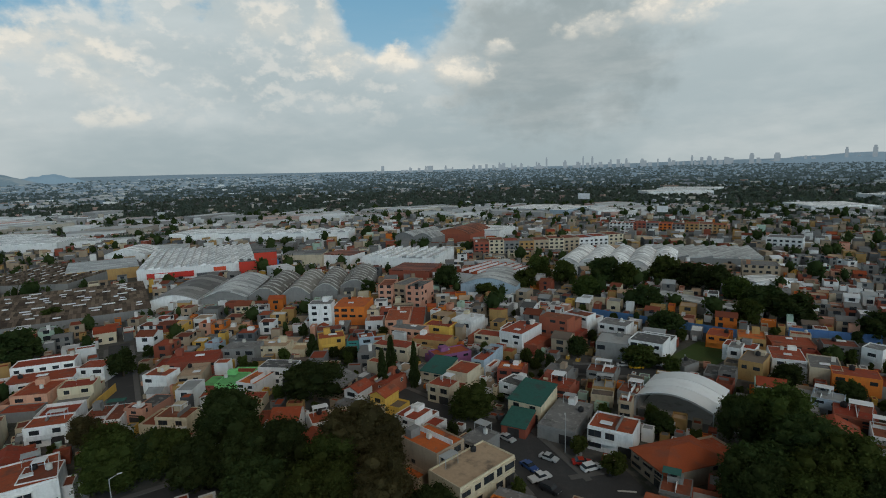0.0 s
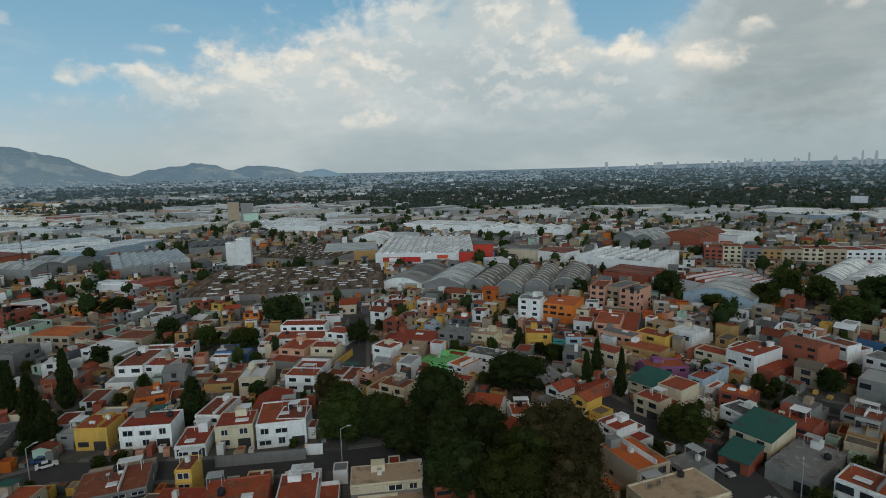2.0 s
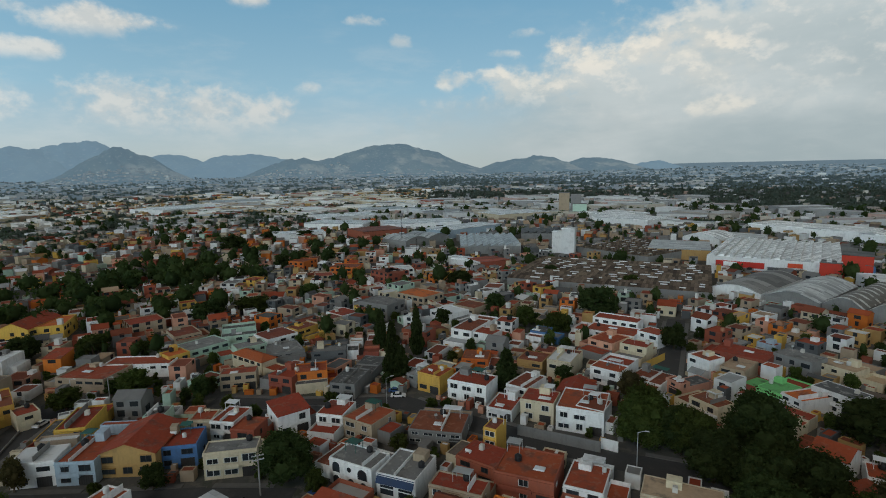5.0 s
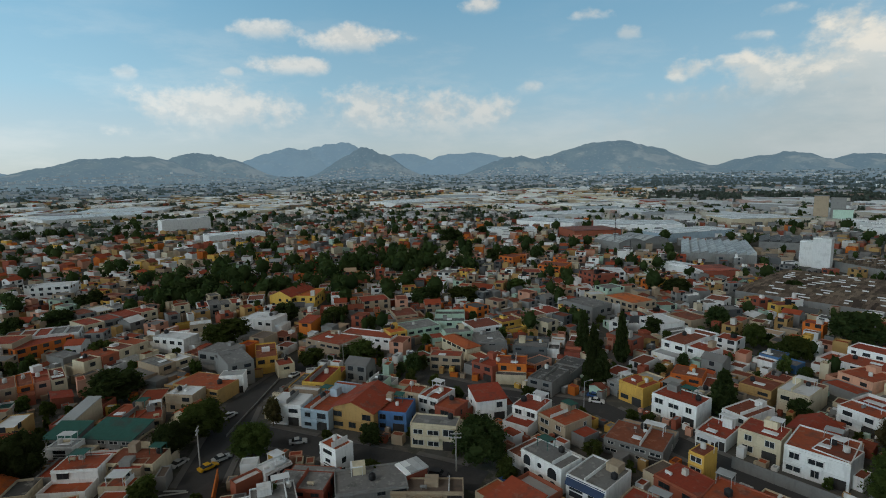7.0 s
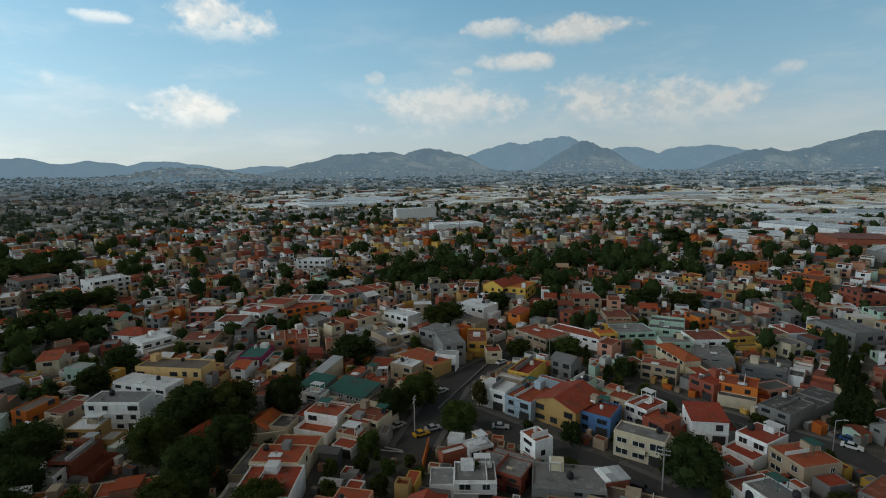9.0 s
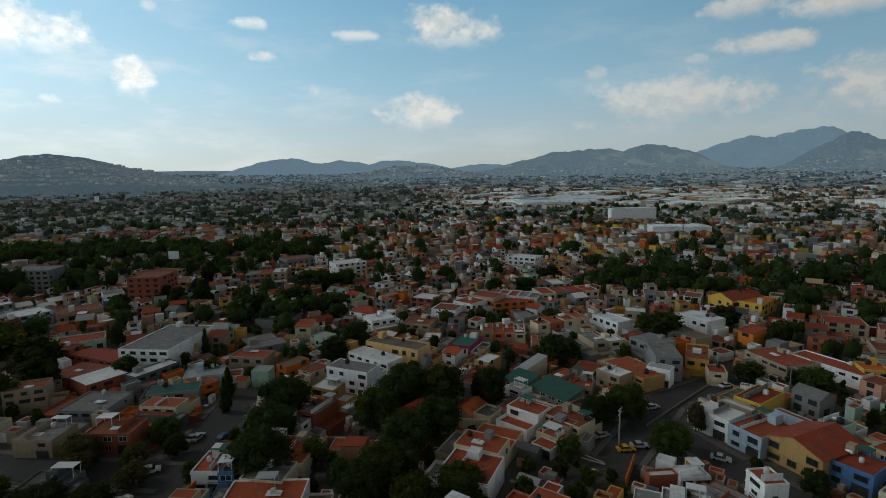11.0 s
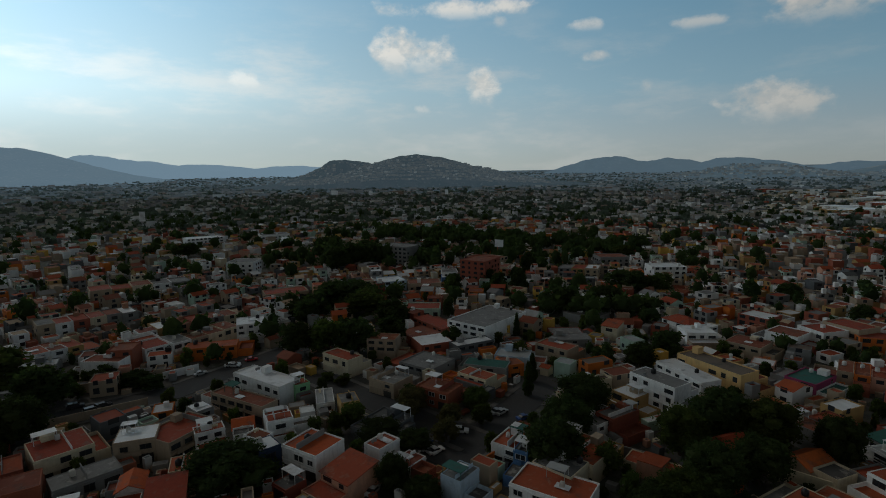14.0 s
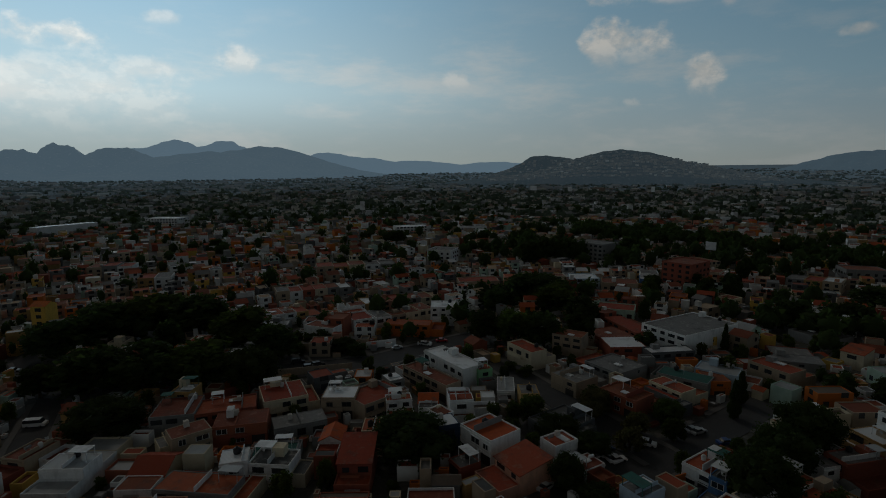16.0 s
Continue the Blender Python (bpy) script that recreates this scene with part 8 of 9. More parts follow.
grove_tree(-201.5, -330.0, 10.1, 5.5)
grove_tree(-201.6, -326.0, 13.9, 5.0)
grove_tree(-198.0, -297.9, 13.5, 4.7)
grove_tree(-201.2, -291.9, 14.3, 4.0)
grove_tree(-232.2, -335.4, 12.1, 5.5)
grove_tree(-223.4, -310.2, 12.8, 6.2)
grove_tree(-234.7, -309.3, 12.9, 4.2)
grove_tree(-270.1, -343.8, 10.2, 6.7)
grove_tree(-263.1, -324.6, 11.0, 6.1)
grove_tree(-260.1, -312.5, 10.1, 7.3)
grove_tree(-21.7, -378.2, 12.2, 5.5)
grove_tree(-28.4, -390.4, 13.2, 5.8)
grove_tree(-36.2, -399.8, 12.6, 4.6)
grove_tree(-39.5, -382.7, 12.2, 6.0)
grove_tree(-46.3, -391.0, 14.1, 6.4)
grove_tree(-49.6, -370.0, 11.8, 5.2)
grove_tree(-57.8, -407.5, 11.1, 5.1)
grove_tree(-62.0, -398.2, 11.1, 5.3)
grove_tree(-294.2, -88.0, 11.6, 6.8)
grove_tree(-292.1, -84.0, 8.9, 4.3)
grove_tree(-322.2, -80.9, 8.3, 7.0)
grove_tree(-289.0, -72.8, 10.4, 4.8)
grove_tree(-282.9, -63.7, 9.8, 4.8)
grove_tree(-291.8, -58.6, 9.4, 4.3)
grove_tree(-317.9, -54.6, 8.5, 4.0)
grove_tree(-290.7, -42.4, 11.1, 6.0)
grove_tree(-301.6, -38.4, 9.6, 6.4)
grove_tree(-292.6, -36.4, 11.2, 6.0)
grove_tree(-280.4, -26.3, 9.9, 6.6)
grove_tree(-309.5, -23.3, 9.7, 4.7)
grove_tree(-307.4, -18.3, 8.7, 5.6)
grove_tree(-275.2, -6.2, 11.7, 5.1)
grove_tree(-335.5, -14.3, 9.8, 7.2)
grove_tree(-322.4, -10.2, 11.6, 7.4)
grove_tree(-341.4, 2.8, 9.9, 6.5)
grove_tree(-342.3, 11.9, 10.6, 7.2)
grove_tree(-368.3, 15.9, 8.4, 7.1)
grove_tree(-346.2, 25.9, 9.2, 4.6)
grove_tree(-334.2, 32.0, 9.6, 5.5)
grove_tree(-341.2, 40.0, 8.7, 7.0)
grove_tree(-332.1, 44.0, 11.2, 5.6)
grove_tree(-367.1, 65.0, 8.8, 5.3)
grove_tree(-335.1, 63.0, 10.4, 6.3)
grove_tree(-326.1, 76.1, 11.3, 7.4)
grove_tree(-350.2, 28.9, 10.5, 5.8)
grove_tree(-331.2, 31.0, 12.8, 6.6)
grove_tree(-355.2, 38.0, 11.6, 4.7)
grove_tree(-371.2, 45.0, 9.1, 7.3)
grove_tree(-360.1, 50.0, 9.2, 6.9)
grove_tree(-342.1, 53.0, 12.4, 6.9)
grove_tree(-355.1, 59.0, 9.2, 4.2)
grove_tree(61.6, -524.6, 11.7, 4.8)
grove_tree(52.2, -588.7, 11.6, 4.6)
grove_tree(47.8, -563.6, 12.3, 4.8)
grove_tree(34.9, -546.4, 10.5, 6.0)
grove_tree(14.6, -493.6, 12.8, 5.2)
grove_tree(3.6, -576.1, 10.1, 4.3)
grove_tree(-12.0, -526.3, 12.0, 7.1)
grove_tree(-19.3, -557.0, 10.0, 5.7)
grove_tree(-32.5, -541.8, 12.6, 6.2)
grove_tree(-44.9, -465.4, 12.0, 6.9)
grove_tree(110.8, -207.3, 12.4, 7.2)
grove_tree(114.8, -217.8, 9.7, 5.6)
tree(91.0, -183.4, 12.6, 5.3, "round")
palm(-223.5, -6.9, 7.5, 2.6)

# parked vehicles
car(17.5, 107.3, -40.1, "silver")
car(25.6, 102.8, 19.9, "suv")
car(9.5, 116.5, -49.1, "silver")
car(12.6, 104.2, -58.1, "blue")
car(14.0, 99.7, 24.9, "pickup")
car(15.3, 95.7, -45.1, "dark")
car(24.3, 105.1, -4.1, "red")
car(56.3, 158.7, -5.1, "yellow")
car(53.1, 161.0, -5.1, "silver")
car(-107.4, 72.5, 25.8, "silver")
car(-131.5, 66.9, 58.9, "white")
car(-134.9, 68.0, 51.9, "blue")
car(-147.0, 39.5, 79.9, "dark")
car(-121.2, -39.4, 146.1, "silver")
car(-118.1, -32.5, 131.1, "yellow")
car(-121.4, -30.3, 126.1, "silver")
car(-143.9, -33.1, 144.1, "silver")
car(-98.9, 29.9, 105.9, "blue")
car(-125.6, -13.7, 95.1, "silver")
car(-170.7, -18.5, 143.1, "white")
car(-108.0, 10.6, 62.0, "dark")
car(-104.5, 17.1, 65.0, "dark")
car(-204.4, -102.3, 126.1, "suv")
car(-40.7, -133.0, 135.6, "pickup")
car(-51.1, -116.8, 152.5, "suv")
car(-42.2, -110.3, -165.4, "white")
car(-65.5, -122.1, -155.6, "silver")
car(-53.6, -97.4, 134.3, "dark")
car(-40.3, -112.0, -179.4, "white")
car(-69.5, -116.9, -173.7, "blue")
car(-37.1, -212.9, 154.9, "van")
car(-31.1, -205.6, 148.9, "white")
car(11.3, -185.2, -154.9, "silver")
car(1.0, -189.6, -172.9, "silver")
car(40.7, -163.8, -138.9, "red")
car(37.8, -167.0, -156.9, "dark")
car(35.6, -169.2, -149.9, "dark")
car(-33.8, -105.5, -152.4, "suv")
car(-4.6, -192.6, -174.9, "red")
car(-33.5, -205.8, 175.9, "van")
car(-40.7, -209.4, 175.9, "white")
car(97.4, -129.6, -170.9, "van")
car(132.3, -166.9, -162.9, "silver")
car(-28.5, -203.7, -177.1, "dark")
car(-18.9, -198.3, -176.0, "white")
car(-40.9, -110.8, 116.6, "white")
car(1.0, -188.6, 155.1, "silver")
car(-64.7, -122.9, -162.6, "silver")
car(-52.8, -96.2, 148.3, "dark")
car(-52.8, -210.1, 161.7, "white")
car(-41.0, -114.6, -158.4, "blue")
car(-18.2, -199.6, -164.0, "white")
car(2.0, -189.6, -176.9, "white")
car(-25.0, -100.6, -136.2, "white")
car(42.8, -172.0, -165.9, "dark")

# poles
wall_sign(-169.4, 320.5, 21.1, 25.9, 3, 6.5, "red")
wall_sign(-174.0, 318.5, 20.2, 7.4, 3.4, 6.1, "white")
wall_sign(-150.4, 328.0, 21.3, 11.8, 1, 4.5, "darkgrey")
wall_sign(-143.3, 330.6, 19.5, 7.3, 5, 7.5, "red")
utility_pole(-118.2, -34.2, 0.1, 10)
street_lamp(-179.9, -11.9, 40.1, 8)
street_lamp(-175.1, -2.9, 40.1, 8)
street_lamp(21.8, 110.0, 78.9, 8)
street_lamp(-69.4, 92.1, 39.7, 8)
street_lamp(-128.2, 61.5, 79.9, 8)
street_lamp(-2.0, -126.9, 41.1, 7)
utility_pole(-106.0, 21.4, 80.0, 9)
billboard(-179.7, -343.3, 125.4, 6.8, 5.3, 9.7)
billboard(-230.0, -1288.4, 115.9, 26.4, 9.9, 12.1)
billboard(-290.7, -1176.9, 115.7, 12.3, 8.5, 13.5)
billboard(-469.7, -1166.8, 112.5, 10.4, 11.8, 10.2)
billboard(221.3, 812.8, -35.1, 17.8, 8.7, 13.3)
billboard(232.4, 554.7, -25.1, 11.0, 6.6, 13.4)
billboard(93.6, -680.8, 172.1, 6.1, 11.0, 13.0)
mast(-376.3, -71.8, 33)
mast(-393.0, 211.8, 27)
mast(-346.1, 198.6, 14)

# the old trees below the first street
tree(-77.3, 105.2, 13, 7, "broad")
tree(-67.3, 104.6, 12, 6.5, "round")
tree(-56.8, 99.9, 12, 6.5, "round")


def belt(x0, y0, x1, y1, wide, count, seed, low=9.0, tall=15.0):
    """A belt of old trees along a line."""
    rnd = random.Random(seed)
    for i in range(count):
        k, off = (i + rnd.random()) / count, rnd.uniform(-wide, wide) / 2
        dx, dy = x1 - x0, y1 - y0
        n = math.hypot(dx, dy)
        grove_tree(x0 + dx * k - dy / n * off, y0 + dy * k + dx / n * off, rnd.uniform(low, tall), rnd.uniform(4.0, 6.8))


belt(-132, -520, -186, -470, 60, 46, 301)
belt(-186, -462, -232, -394, 52, 50, 302)
belt(-232, -386, -290, -318, 40, 40, 303)
belt(-62, -410, -84, -372, 26, 16, 304, 12, 19)
belt(-84, -364, -98, -352, 8, 4, 305, 12, 18)
belt(-118, -352, -130, -332, 12, 6, 306, 12, 16)
belt(-134, -212, -172, -178, 24, 15, 307, 7, 12)
belt(-284, -96, -304, -74, 16, 12, 308, 7, 11)
tree(-166.5, -283.0, 14, 5.0, "round")
tree(-133.0, -254.0, 11, 4.4, "round")
tree(-101.0, -243.0, 14, 4.6, "broad")
house(-108, -356, 127, 25, 17, 14, "grey", "grey", "flat")
house(-134, -279, 127, 16, 19, 14, "brick", "rust", "flat")
house(-270, -28, 151, 20.5, 12, 6, "yellow", "red", "gable")

# ---- the rest of the quarter: rows of houses on the free ground ----
WALL_MIX = ["white"] * 4 + ["cream"] * 3 + ["grey"] * 1 + ["tan"] * 3 + ["brick"] * 3 + ["white"] * 1 + ["ochre"] * 2 + ["orange"] * 1 + ["pink"] * 2 + ["yellow"] * 1 + ["mint"] * 1 + ["lightblue"]
ROOF_MIX = ["red"] * 9 + ["rust"] * 4 + ["tile"] * 2 + ["grey"] * 4 + ["white"] * 2 + ["dark"] * 1 + ["sheet"] * 1


def seen(az):
    """Whether an azimuth lies within the wide sweep of the view, with a margin."""
    return (az + 48.0) % 360.0 < 275.0


def lattice(r_in, r_out, wide, deep, street, rot_of, seed):
    """Places for houses in pairs of rows between streets."""
    rnd = random.Random(seed)
    for base in ROTS:
        c, s = math.cos(radians(base)), math.sin(radians(base))
        v = -r_out
        row = 0
        while v < r_out:
            u = -r_out + rnd.uniform(0, 6)
            run = 0.0
            while u < r_out:
                w = rnd.uniform(*wide)
                x, y = (u + w / 2) * c - v * s, (u + w / 2) * s + v * c
                r = math.hypot(x, y)
                if r_in < r < r_out and seen(math.degrees(math.atan2(-x, y))) and rot_of(x, y) == base:
                    yield x, y, base + (180 if row % 2 else 0), w, rnd.uniform(*deep), rnd
                u += w
                run += w
                if run > 95:
                    u += street
                    run = 0.0
            v += deep[1] + 0.4 + (street if row % 2 else 0.6)
            row += 1


ROTS = sorted({round(p[2] % 180.0 / 30.0) % 6 * 30 for p in PLOTS}) or [0]
PX = np.array([p[:2] for p in PLOTS] or [(0, 0)])
PR = [round(p[2] % 180.0 / 30.0) % 6 * 30 for p in PLOTS] or [0]


def local_rot(x, y):
    d = ((PX - (x, y)) ** 2).sum(1)
    near = np.argsort(d)[:5]
    votes = [PR[i] for i in near]
    return max(sorted(set(votes)), key=votes.count)


def fill_near():
    for x, y, rot, w, d, rnd in lattice(56, 150, (6.0, 9.5), (8.0, 11.0), 8.0, local_rot, 5):
        if cover(x, y, rot, w - 0.6, d - 0.6, 0.0, True):
            if w > 7.5 and not cover(x, y, rot, 4.6, 6.0, 0.0, True):
                w, d = 5.0, 6.4
            else:
                continue
        h = rnd.choice((2.7, 2.9, 4.7, 4.9, 5.1, 5.3))
        form = rnd.choice(("flat", "flat", "flat", "flat", "gable", "front", "lean"))
        roof = rnd.choice(ROOF_MIX) if form == "flat" else rnd.choice(("tile", "tile", "red", "orange"))
        house(x, y, rot, w - 0.1, d, h, rnd.choice(WALL_MIX), roof, form, fine=False)


def yard_clutter():
    """Lean-to roofs, stores, laundry rooms and low walls in the yards between the houses."""
    town = Town("yard_sheds", "many small lean-to roofs and stores in the yards", {"walls": WALL_ISLES, "roofs": ROOF_ISLES, "tanks": TANK_ISLES})
    rnd = random.Random(71)
    made = 0
    for _ in range(60000):
        r, az = 58 + 300 * rnd.random() ** 0.7, rnd.uniform(-44, 222)
        x, y = ring(az, r)
        rot = local_rot(x, y) + rnd.choice((0, 0, 90))
        w, d = rnd.uniform(2.0, 6.0), rnd.uniform(2.2, 5.0)
        if made < 2100 and not cover(x, y, rot, w, d, 0.0, True):
            town.block(x, y, rot, w, d, rnd.uniform(2.2, 3.4) if rnd.random() < 0.85 else 5.2, pitched=rnd.random() < 0.12, p=rnd.choice((0.1, 0.2, 0.6)), rnd=rnd)
            cover(x, y, rot, w * 0.8, d * 0.8)
            made += 1
    made = 0
    for _ in range(26000):     # water heaters, crates, low sheds and stacked things
        r, az = 58 + 150 * rnd.random() ** 0.8, rnd.uniform(-44, 222)
        x, y = ring(az, r)
        rot, w, d = local_rot(x, y) + rnd.choice((0, 0, 90)), rnd.uniform(1.0, 2.6), rnd.uniform(1.0, 3.0)
        if made < 1300 and not cover(x, y, rot, w * 0.8, d * 0.8, 0.0, True):
            town.block(x, y, rot, w, d, rnd.uniform(0.7, 2.6), p=0.08, rnd=rnd)
            cover(x, y, rot, w * 0.7, d * 0.7)
            made += 1
    town.build()


def fill_small():
    """One-storey rooms and stores in the yards that are left."""
    rnd = random.Random(15)
    made = 0
    for _ in range(9000):
        r, az = 60 + 160 * rnd.random() ** 0.8, rnd.uniform(-44, 222)
        x, y = ring(az, r)
        rot = local_rot(x, y) + rnd.choice((0, 90))
        w, d = rnd.uniform(3.6, 6.5), rnd.uniform(4.0, 7.5)
        if made < 25 and not cover(x, y, rot, w, d, 0.2, True):
            house(x, y, rot, w, d, rnd.choice((2.7, 2.9, 3.1, 5.2)), rnd.choice(WALL_MIX), rnd.choice(ROOF_MIX), rnd.choice(("flat", "flat", "lean")), fine=False)
            made += 1


# ---- joined houses farther out ----
class Town:
    """Far houses joined by kind of surface."""

    def __init__(self, name, label, palettes):
        self.name, self.label, self.palettes = name, label, palettes
        self.v, self.f = {k: [] for k in palettes}, {k: [] for k in palettes}

    def add(self, kind, pts, faces):
        k = len(self.v[kind])
        self.v[kind] += pts
        self.f[kind] += [tuple(k + i for i in q) for q in faces]

    def block(self, x, y, rot, w, d, h, z=0.0, pitched=False, windows=0, p=0.5, rnd=random, walls="walls", roofs="roofs"):
        c, s = math.cos(radians(rot)), math.sin(radians(rot))

        def at(u, q, zz):
            return (x + u * c - q * s, y + u * s + q * c, z + zz)
        a, b = w / 2, d / 2
        base = [at(-a, -b, -2), at(a, -b, -2), at(a, b, -2), at(-a, b, -2), at(-a, -b, h), at(a, -b, h), at(a, b, h), at(-a, b, h)]
        sides = [(0, 1, 5, 4), (1, 2, 6, 5), (2, 3, 7, 6), (3, 0, 4, 7)]
        if pitched:
            up = 0.22 * min(w, d)
            self.add(walls, base + [at(-a, 0, h + up), at(a, 0, h + up)], sides + [(5, 6, 9), (7, 4, 8)])
            e = 0.3
            self.add(roofs, [at(-a - e, -b - e, h - 0.1), at(a + e, -b - e, h - 0.1), at(a + e, 0, h + up + 0.1), at(-a - e, 0, h + up + 0.1), at(a + e, b + e, h - 0.1), at(-a - e, b + e, h - 0.1)], [(0, 1, 2, 3), (3, 2, 4, 5)])
        else:
            t = 0.25
            inner = [at(-a + t, -b + t, h), at(a - t, -b + t, h), at(a - t, b - t, h), at(-a + t, b - t, h), at(-a + t, -b + t, h - p), at(a - t, -b + t, h - p), at(a - t, b - t, h - p), at(-a + t, b - t, h - p)]
            self.add(walls, base + inner, sides + [(4, 5, 9, 8), (5, 6, 10, 9), (6, 7, 11, 10), (7, 4, 8, 11), (8, 9, 13, 12), (9, 10, 14, 13), (10, 11, 15, 14), (11, 8, 12, 15)])
            self.add(roofs, [at(-a + t, -b + t, h - p), at(a - t, -b + t, h - p), at(a - t, b - t, h - p), at(-a + t, b - t, h - p)], [(0, 1, 2, 3)])
            if windows and rnd.random() < 0.42:
                u, q, k = rnd.uniform(-a + 1, a - 1), rnd.uniform(-b + 1, b - 1), rnd.uniform(0.5, 1.1)
                hh = h - p + rnd.choice((1.2, 1.4, 2.3))
                pts = [at(u + i * k, q + j * k, zz) for zz in (h - p, hh) for i, j in ((-1, -1), (1, -1), (1, 1), (-1, 1))]
                self.add("tanks", pts, sides + [(4, 5, 6, 7)])
        if windows:
            for fl in range(max(1, round(h / 2.8))):
                zz = 1.0 + fl * 2.75
                if zz + 1.0 > h:
                    break
                for face, half, run in ((0, b, a), (1, b, a), (2, a, b), (3, a, b)):
                    n = max(1, int(run * 2 / 3.4))
                    for i in range(n):
                        if face > 1 and rnd.random() < 0.55:
                            continue
                        m = -run + (i + 0.5) * 2 * run / n
                        g, o = rnd.uniform(0.6, 1.25), half + 0.04
                        ends = ((m - g, m + g) if face in (0, 2) else (m + g, m - g))
                        tall = 1.4 if fl or rnd.random() < 0.5 else 1.8
                        pts = []
                        for e, z2 in ((ends[0], zz), (ends[1], zz), (ends[1], zz + tall), (ends[0], zz + tall)):
                            pts.append(at(*((e, -o) if face == 0 else (e, o) if face == 1 else (o, e) if face == 2 else (-o, e)), z2))
                        self.add("windows", pts, [(0, 1, 2, 3)])

    def build(self):
        ob = top(self.name, pose(0, 0, 0), self.label, "houses", kind="stuff")
        for kind, mat in self.palettes.items():
            if self.v[kind]:
                me = bpy.data.meshes.new(kind)
                me.from_pydata(self.v[kind], [], self.f[kind])
                me.materials.append(mat)
                p = new("joined_" + kind, me)
                p.parent = ob
                tagged(p, kind="stuff")


def palette(colors, table):
    n = len(colors)
    return [(i / n, table[c]) for i, c in enumerate(colors)]


WALL_ISLES = islands("town_walls", palette(["white", "tan", "grey", "cream", "white", "ochre", "brick", "tan", "pink", "orange", "white", "tan", "darkgrey", "yellow", "cream", "grey", "brick", "white", "pink", "grey", "mint", "white", "tan", "ochre"], WALLS))
ROOF_ISLES = islands("town_roofs", palette(["rust", "grey", "red", "white", "rust", "tile", "dark", "rust", "grey", "tan", "red", "rust", "brown", "red", "white", "tile", "sheet", "rust", "red", "grey"], ROOFS))
TANK_ISLES = islands("town_tanks", [(0.0, (0.78, 0.77, 0.75)), (0.4, (0.02, 0.02, 0.02)), (0.65, (0.55, 0.53, 0.5)), (0.85, (0.4, 0.2, 0.12))])
# far wall and roof colours are mixed towards grey to imitate haze
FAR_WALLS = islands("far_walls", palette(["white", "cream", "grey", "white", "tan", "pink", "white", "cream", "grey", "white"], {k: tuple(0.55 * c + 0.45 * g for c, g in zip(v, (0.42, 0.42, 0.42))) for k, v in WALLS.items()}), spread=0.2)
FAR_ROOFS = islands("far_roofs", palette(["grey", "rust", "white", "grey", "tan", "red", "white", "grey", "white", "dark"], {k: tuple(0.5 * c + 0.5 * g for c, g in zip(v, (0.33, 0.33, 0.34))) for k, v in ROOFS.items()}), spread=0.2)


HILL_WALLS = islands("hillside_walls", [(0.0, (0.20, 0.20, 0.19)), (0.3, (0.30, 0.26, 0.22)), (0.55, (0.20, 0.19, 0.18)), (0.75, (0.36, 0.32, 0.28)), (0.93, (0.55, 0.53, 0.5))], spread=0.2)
# white halls and lightened colours; the paleness stands in for sun on this belt
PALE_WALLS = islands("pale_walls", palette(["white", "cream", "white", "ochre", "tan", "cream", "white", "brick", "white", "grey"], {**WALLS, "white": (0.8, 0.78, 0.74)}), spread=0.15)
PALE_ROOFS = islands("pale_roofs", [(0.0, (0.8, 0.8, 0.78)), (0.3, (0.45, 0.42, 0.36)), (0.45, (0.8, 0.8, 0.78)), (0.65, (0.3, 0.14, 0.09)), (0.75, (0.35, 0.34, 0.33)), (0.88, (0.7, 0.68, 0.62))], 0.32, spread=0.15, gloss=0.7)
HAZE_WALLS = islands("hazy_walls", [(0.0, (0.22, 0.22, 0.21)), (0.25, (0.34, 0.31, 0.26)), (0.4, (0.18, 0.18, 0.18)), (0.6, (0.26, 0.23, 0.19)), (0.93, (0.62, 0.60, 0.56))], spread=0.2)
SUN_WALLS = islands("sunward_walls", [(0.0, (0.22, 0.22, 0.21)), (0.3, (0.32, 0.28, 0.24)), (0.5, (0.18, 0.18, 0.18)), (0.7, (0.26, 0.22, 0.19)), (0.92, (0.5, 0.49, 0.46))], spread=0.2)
# outer walls carry a lighter base colour in place of haze
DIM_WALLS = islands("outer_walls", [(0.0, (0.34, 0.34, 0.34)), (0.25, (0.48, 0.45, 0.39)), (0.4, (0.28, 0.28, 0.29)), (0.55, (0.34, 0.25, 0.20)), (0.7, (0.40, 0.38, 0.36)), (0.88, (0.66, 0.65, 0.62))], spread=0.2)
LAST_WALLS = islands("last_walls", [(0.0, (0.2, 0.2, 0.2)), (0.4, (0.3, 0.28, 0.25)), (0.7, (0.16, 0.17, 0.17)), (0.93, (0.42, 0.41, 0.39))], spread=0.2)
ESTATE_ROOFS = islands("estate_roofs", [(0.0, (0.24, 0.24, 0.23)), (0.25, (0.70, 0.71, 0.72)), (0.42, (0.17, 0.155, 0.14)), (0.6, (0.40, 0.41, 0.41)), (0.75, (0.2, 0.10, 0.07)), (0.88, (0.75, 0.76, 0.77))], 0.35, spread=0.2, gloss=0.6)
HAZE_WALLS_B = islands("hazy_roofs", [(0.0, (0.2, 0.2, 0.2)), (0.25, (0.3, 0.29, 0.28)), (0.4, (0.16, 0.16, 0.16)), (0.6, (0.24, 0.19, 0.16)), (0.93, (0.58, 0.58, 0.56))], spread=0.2)


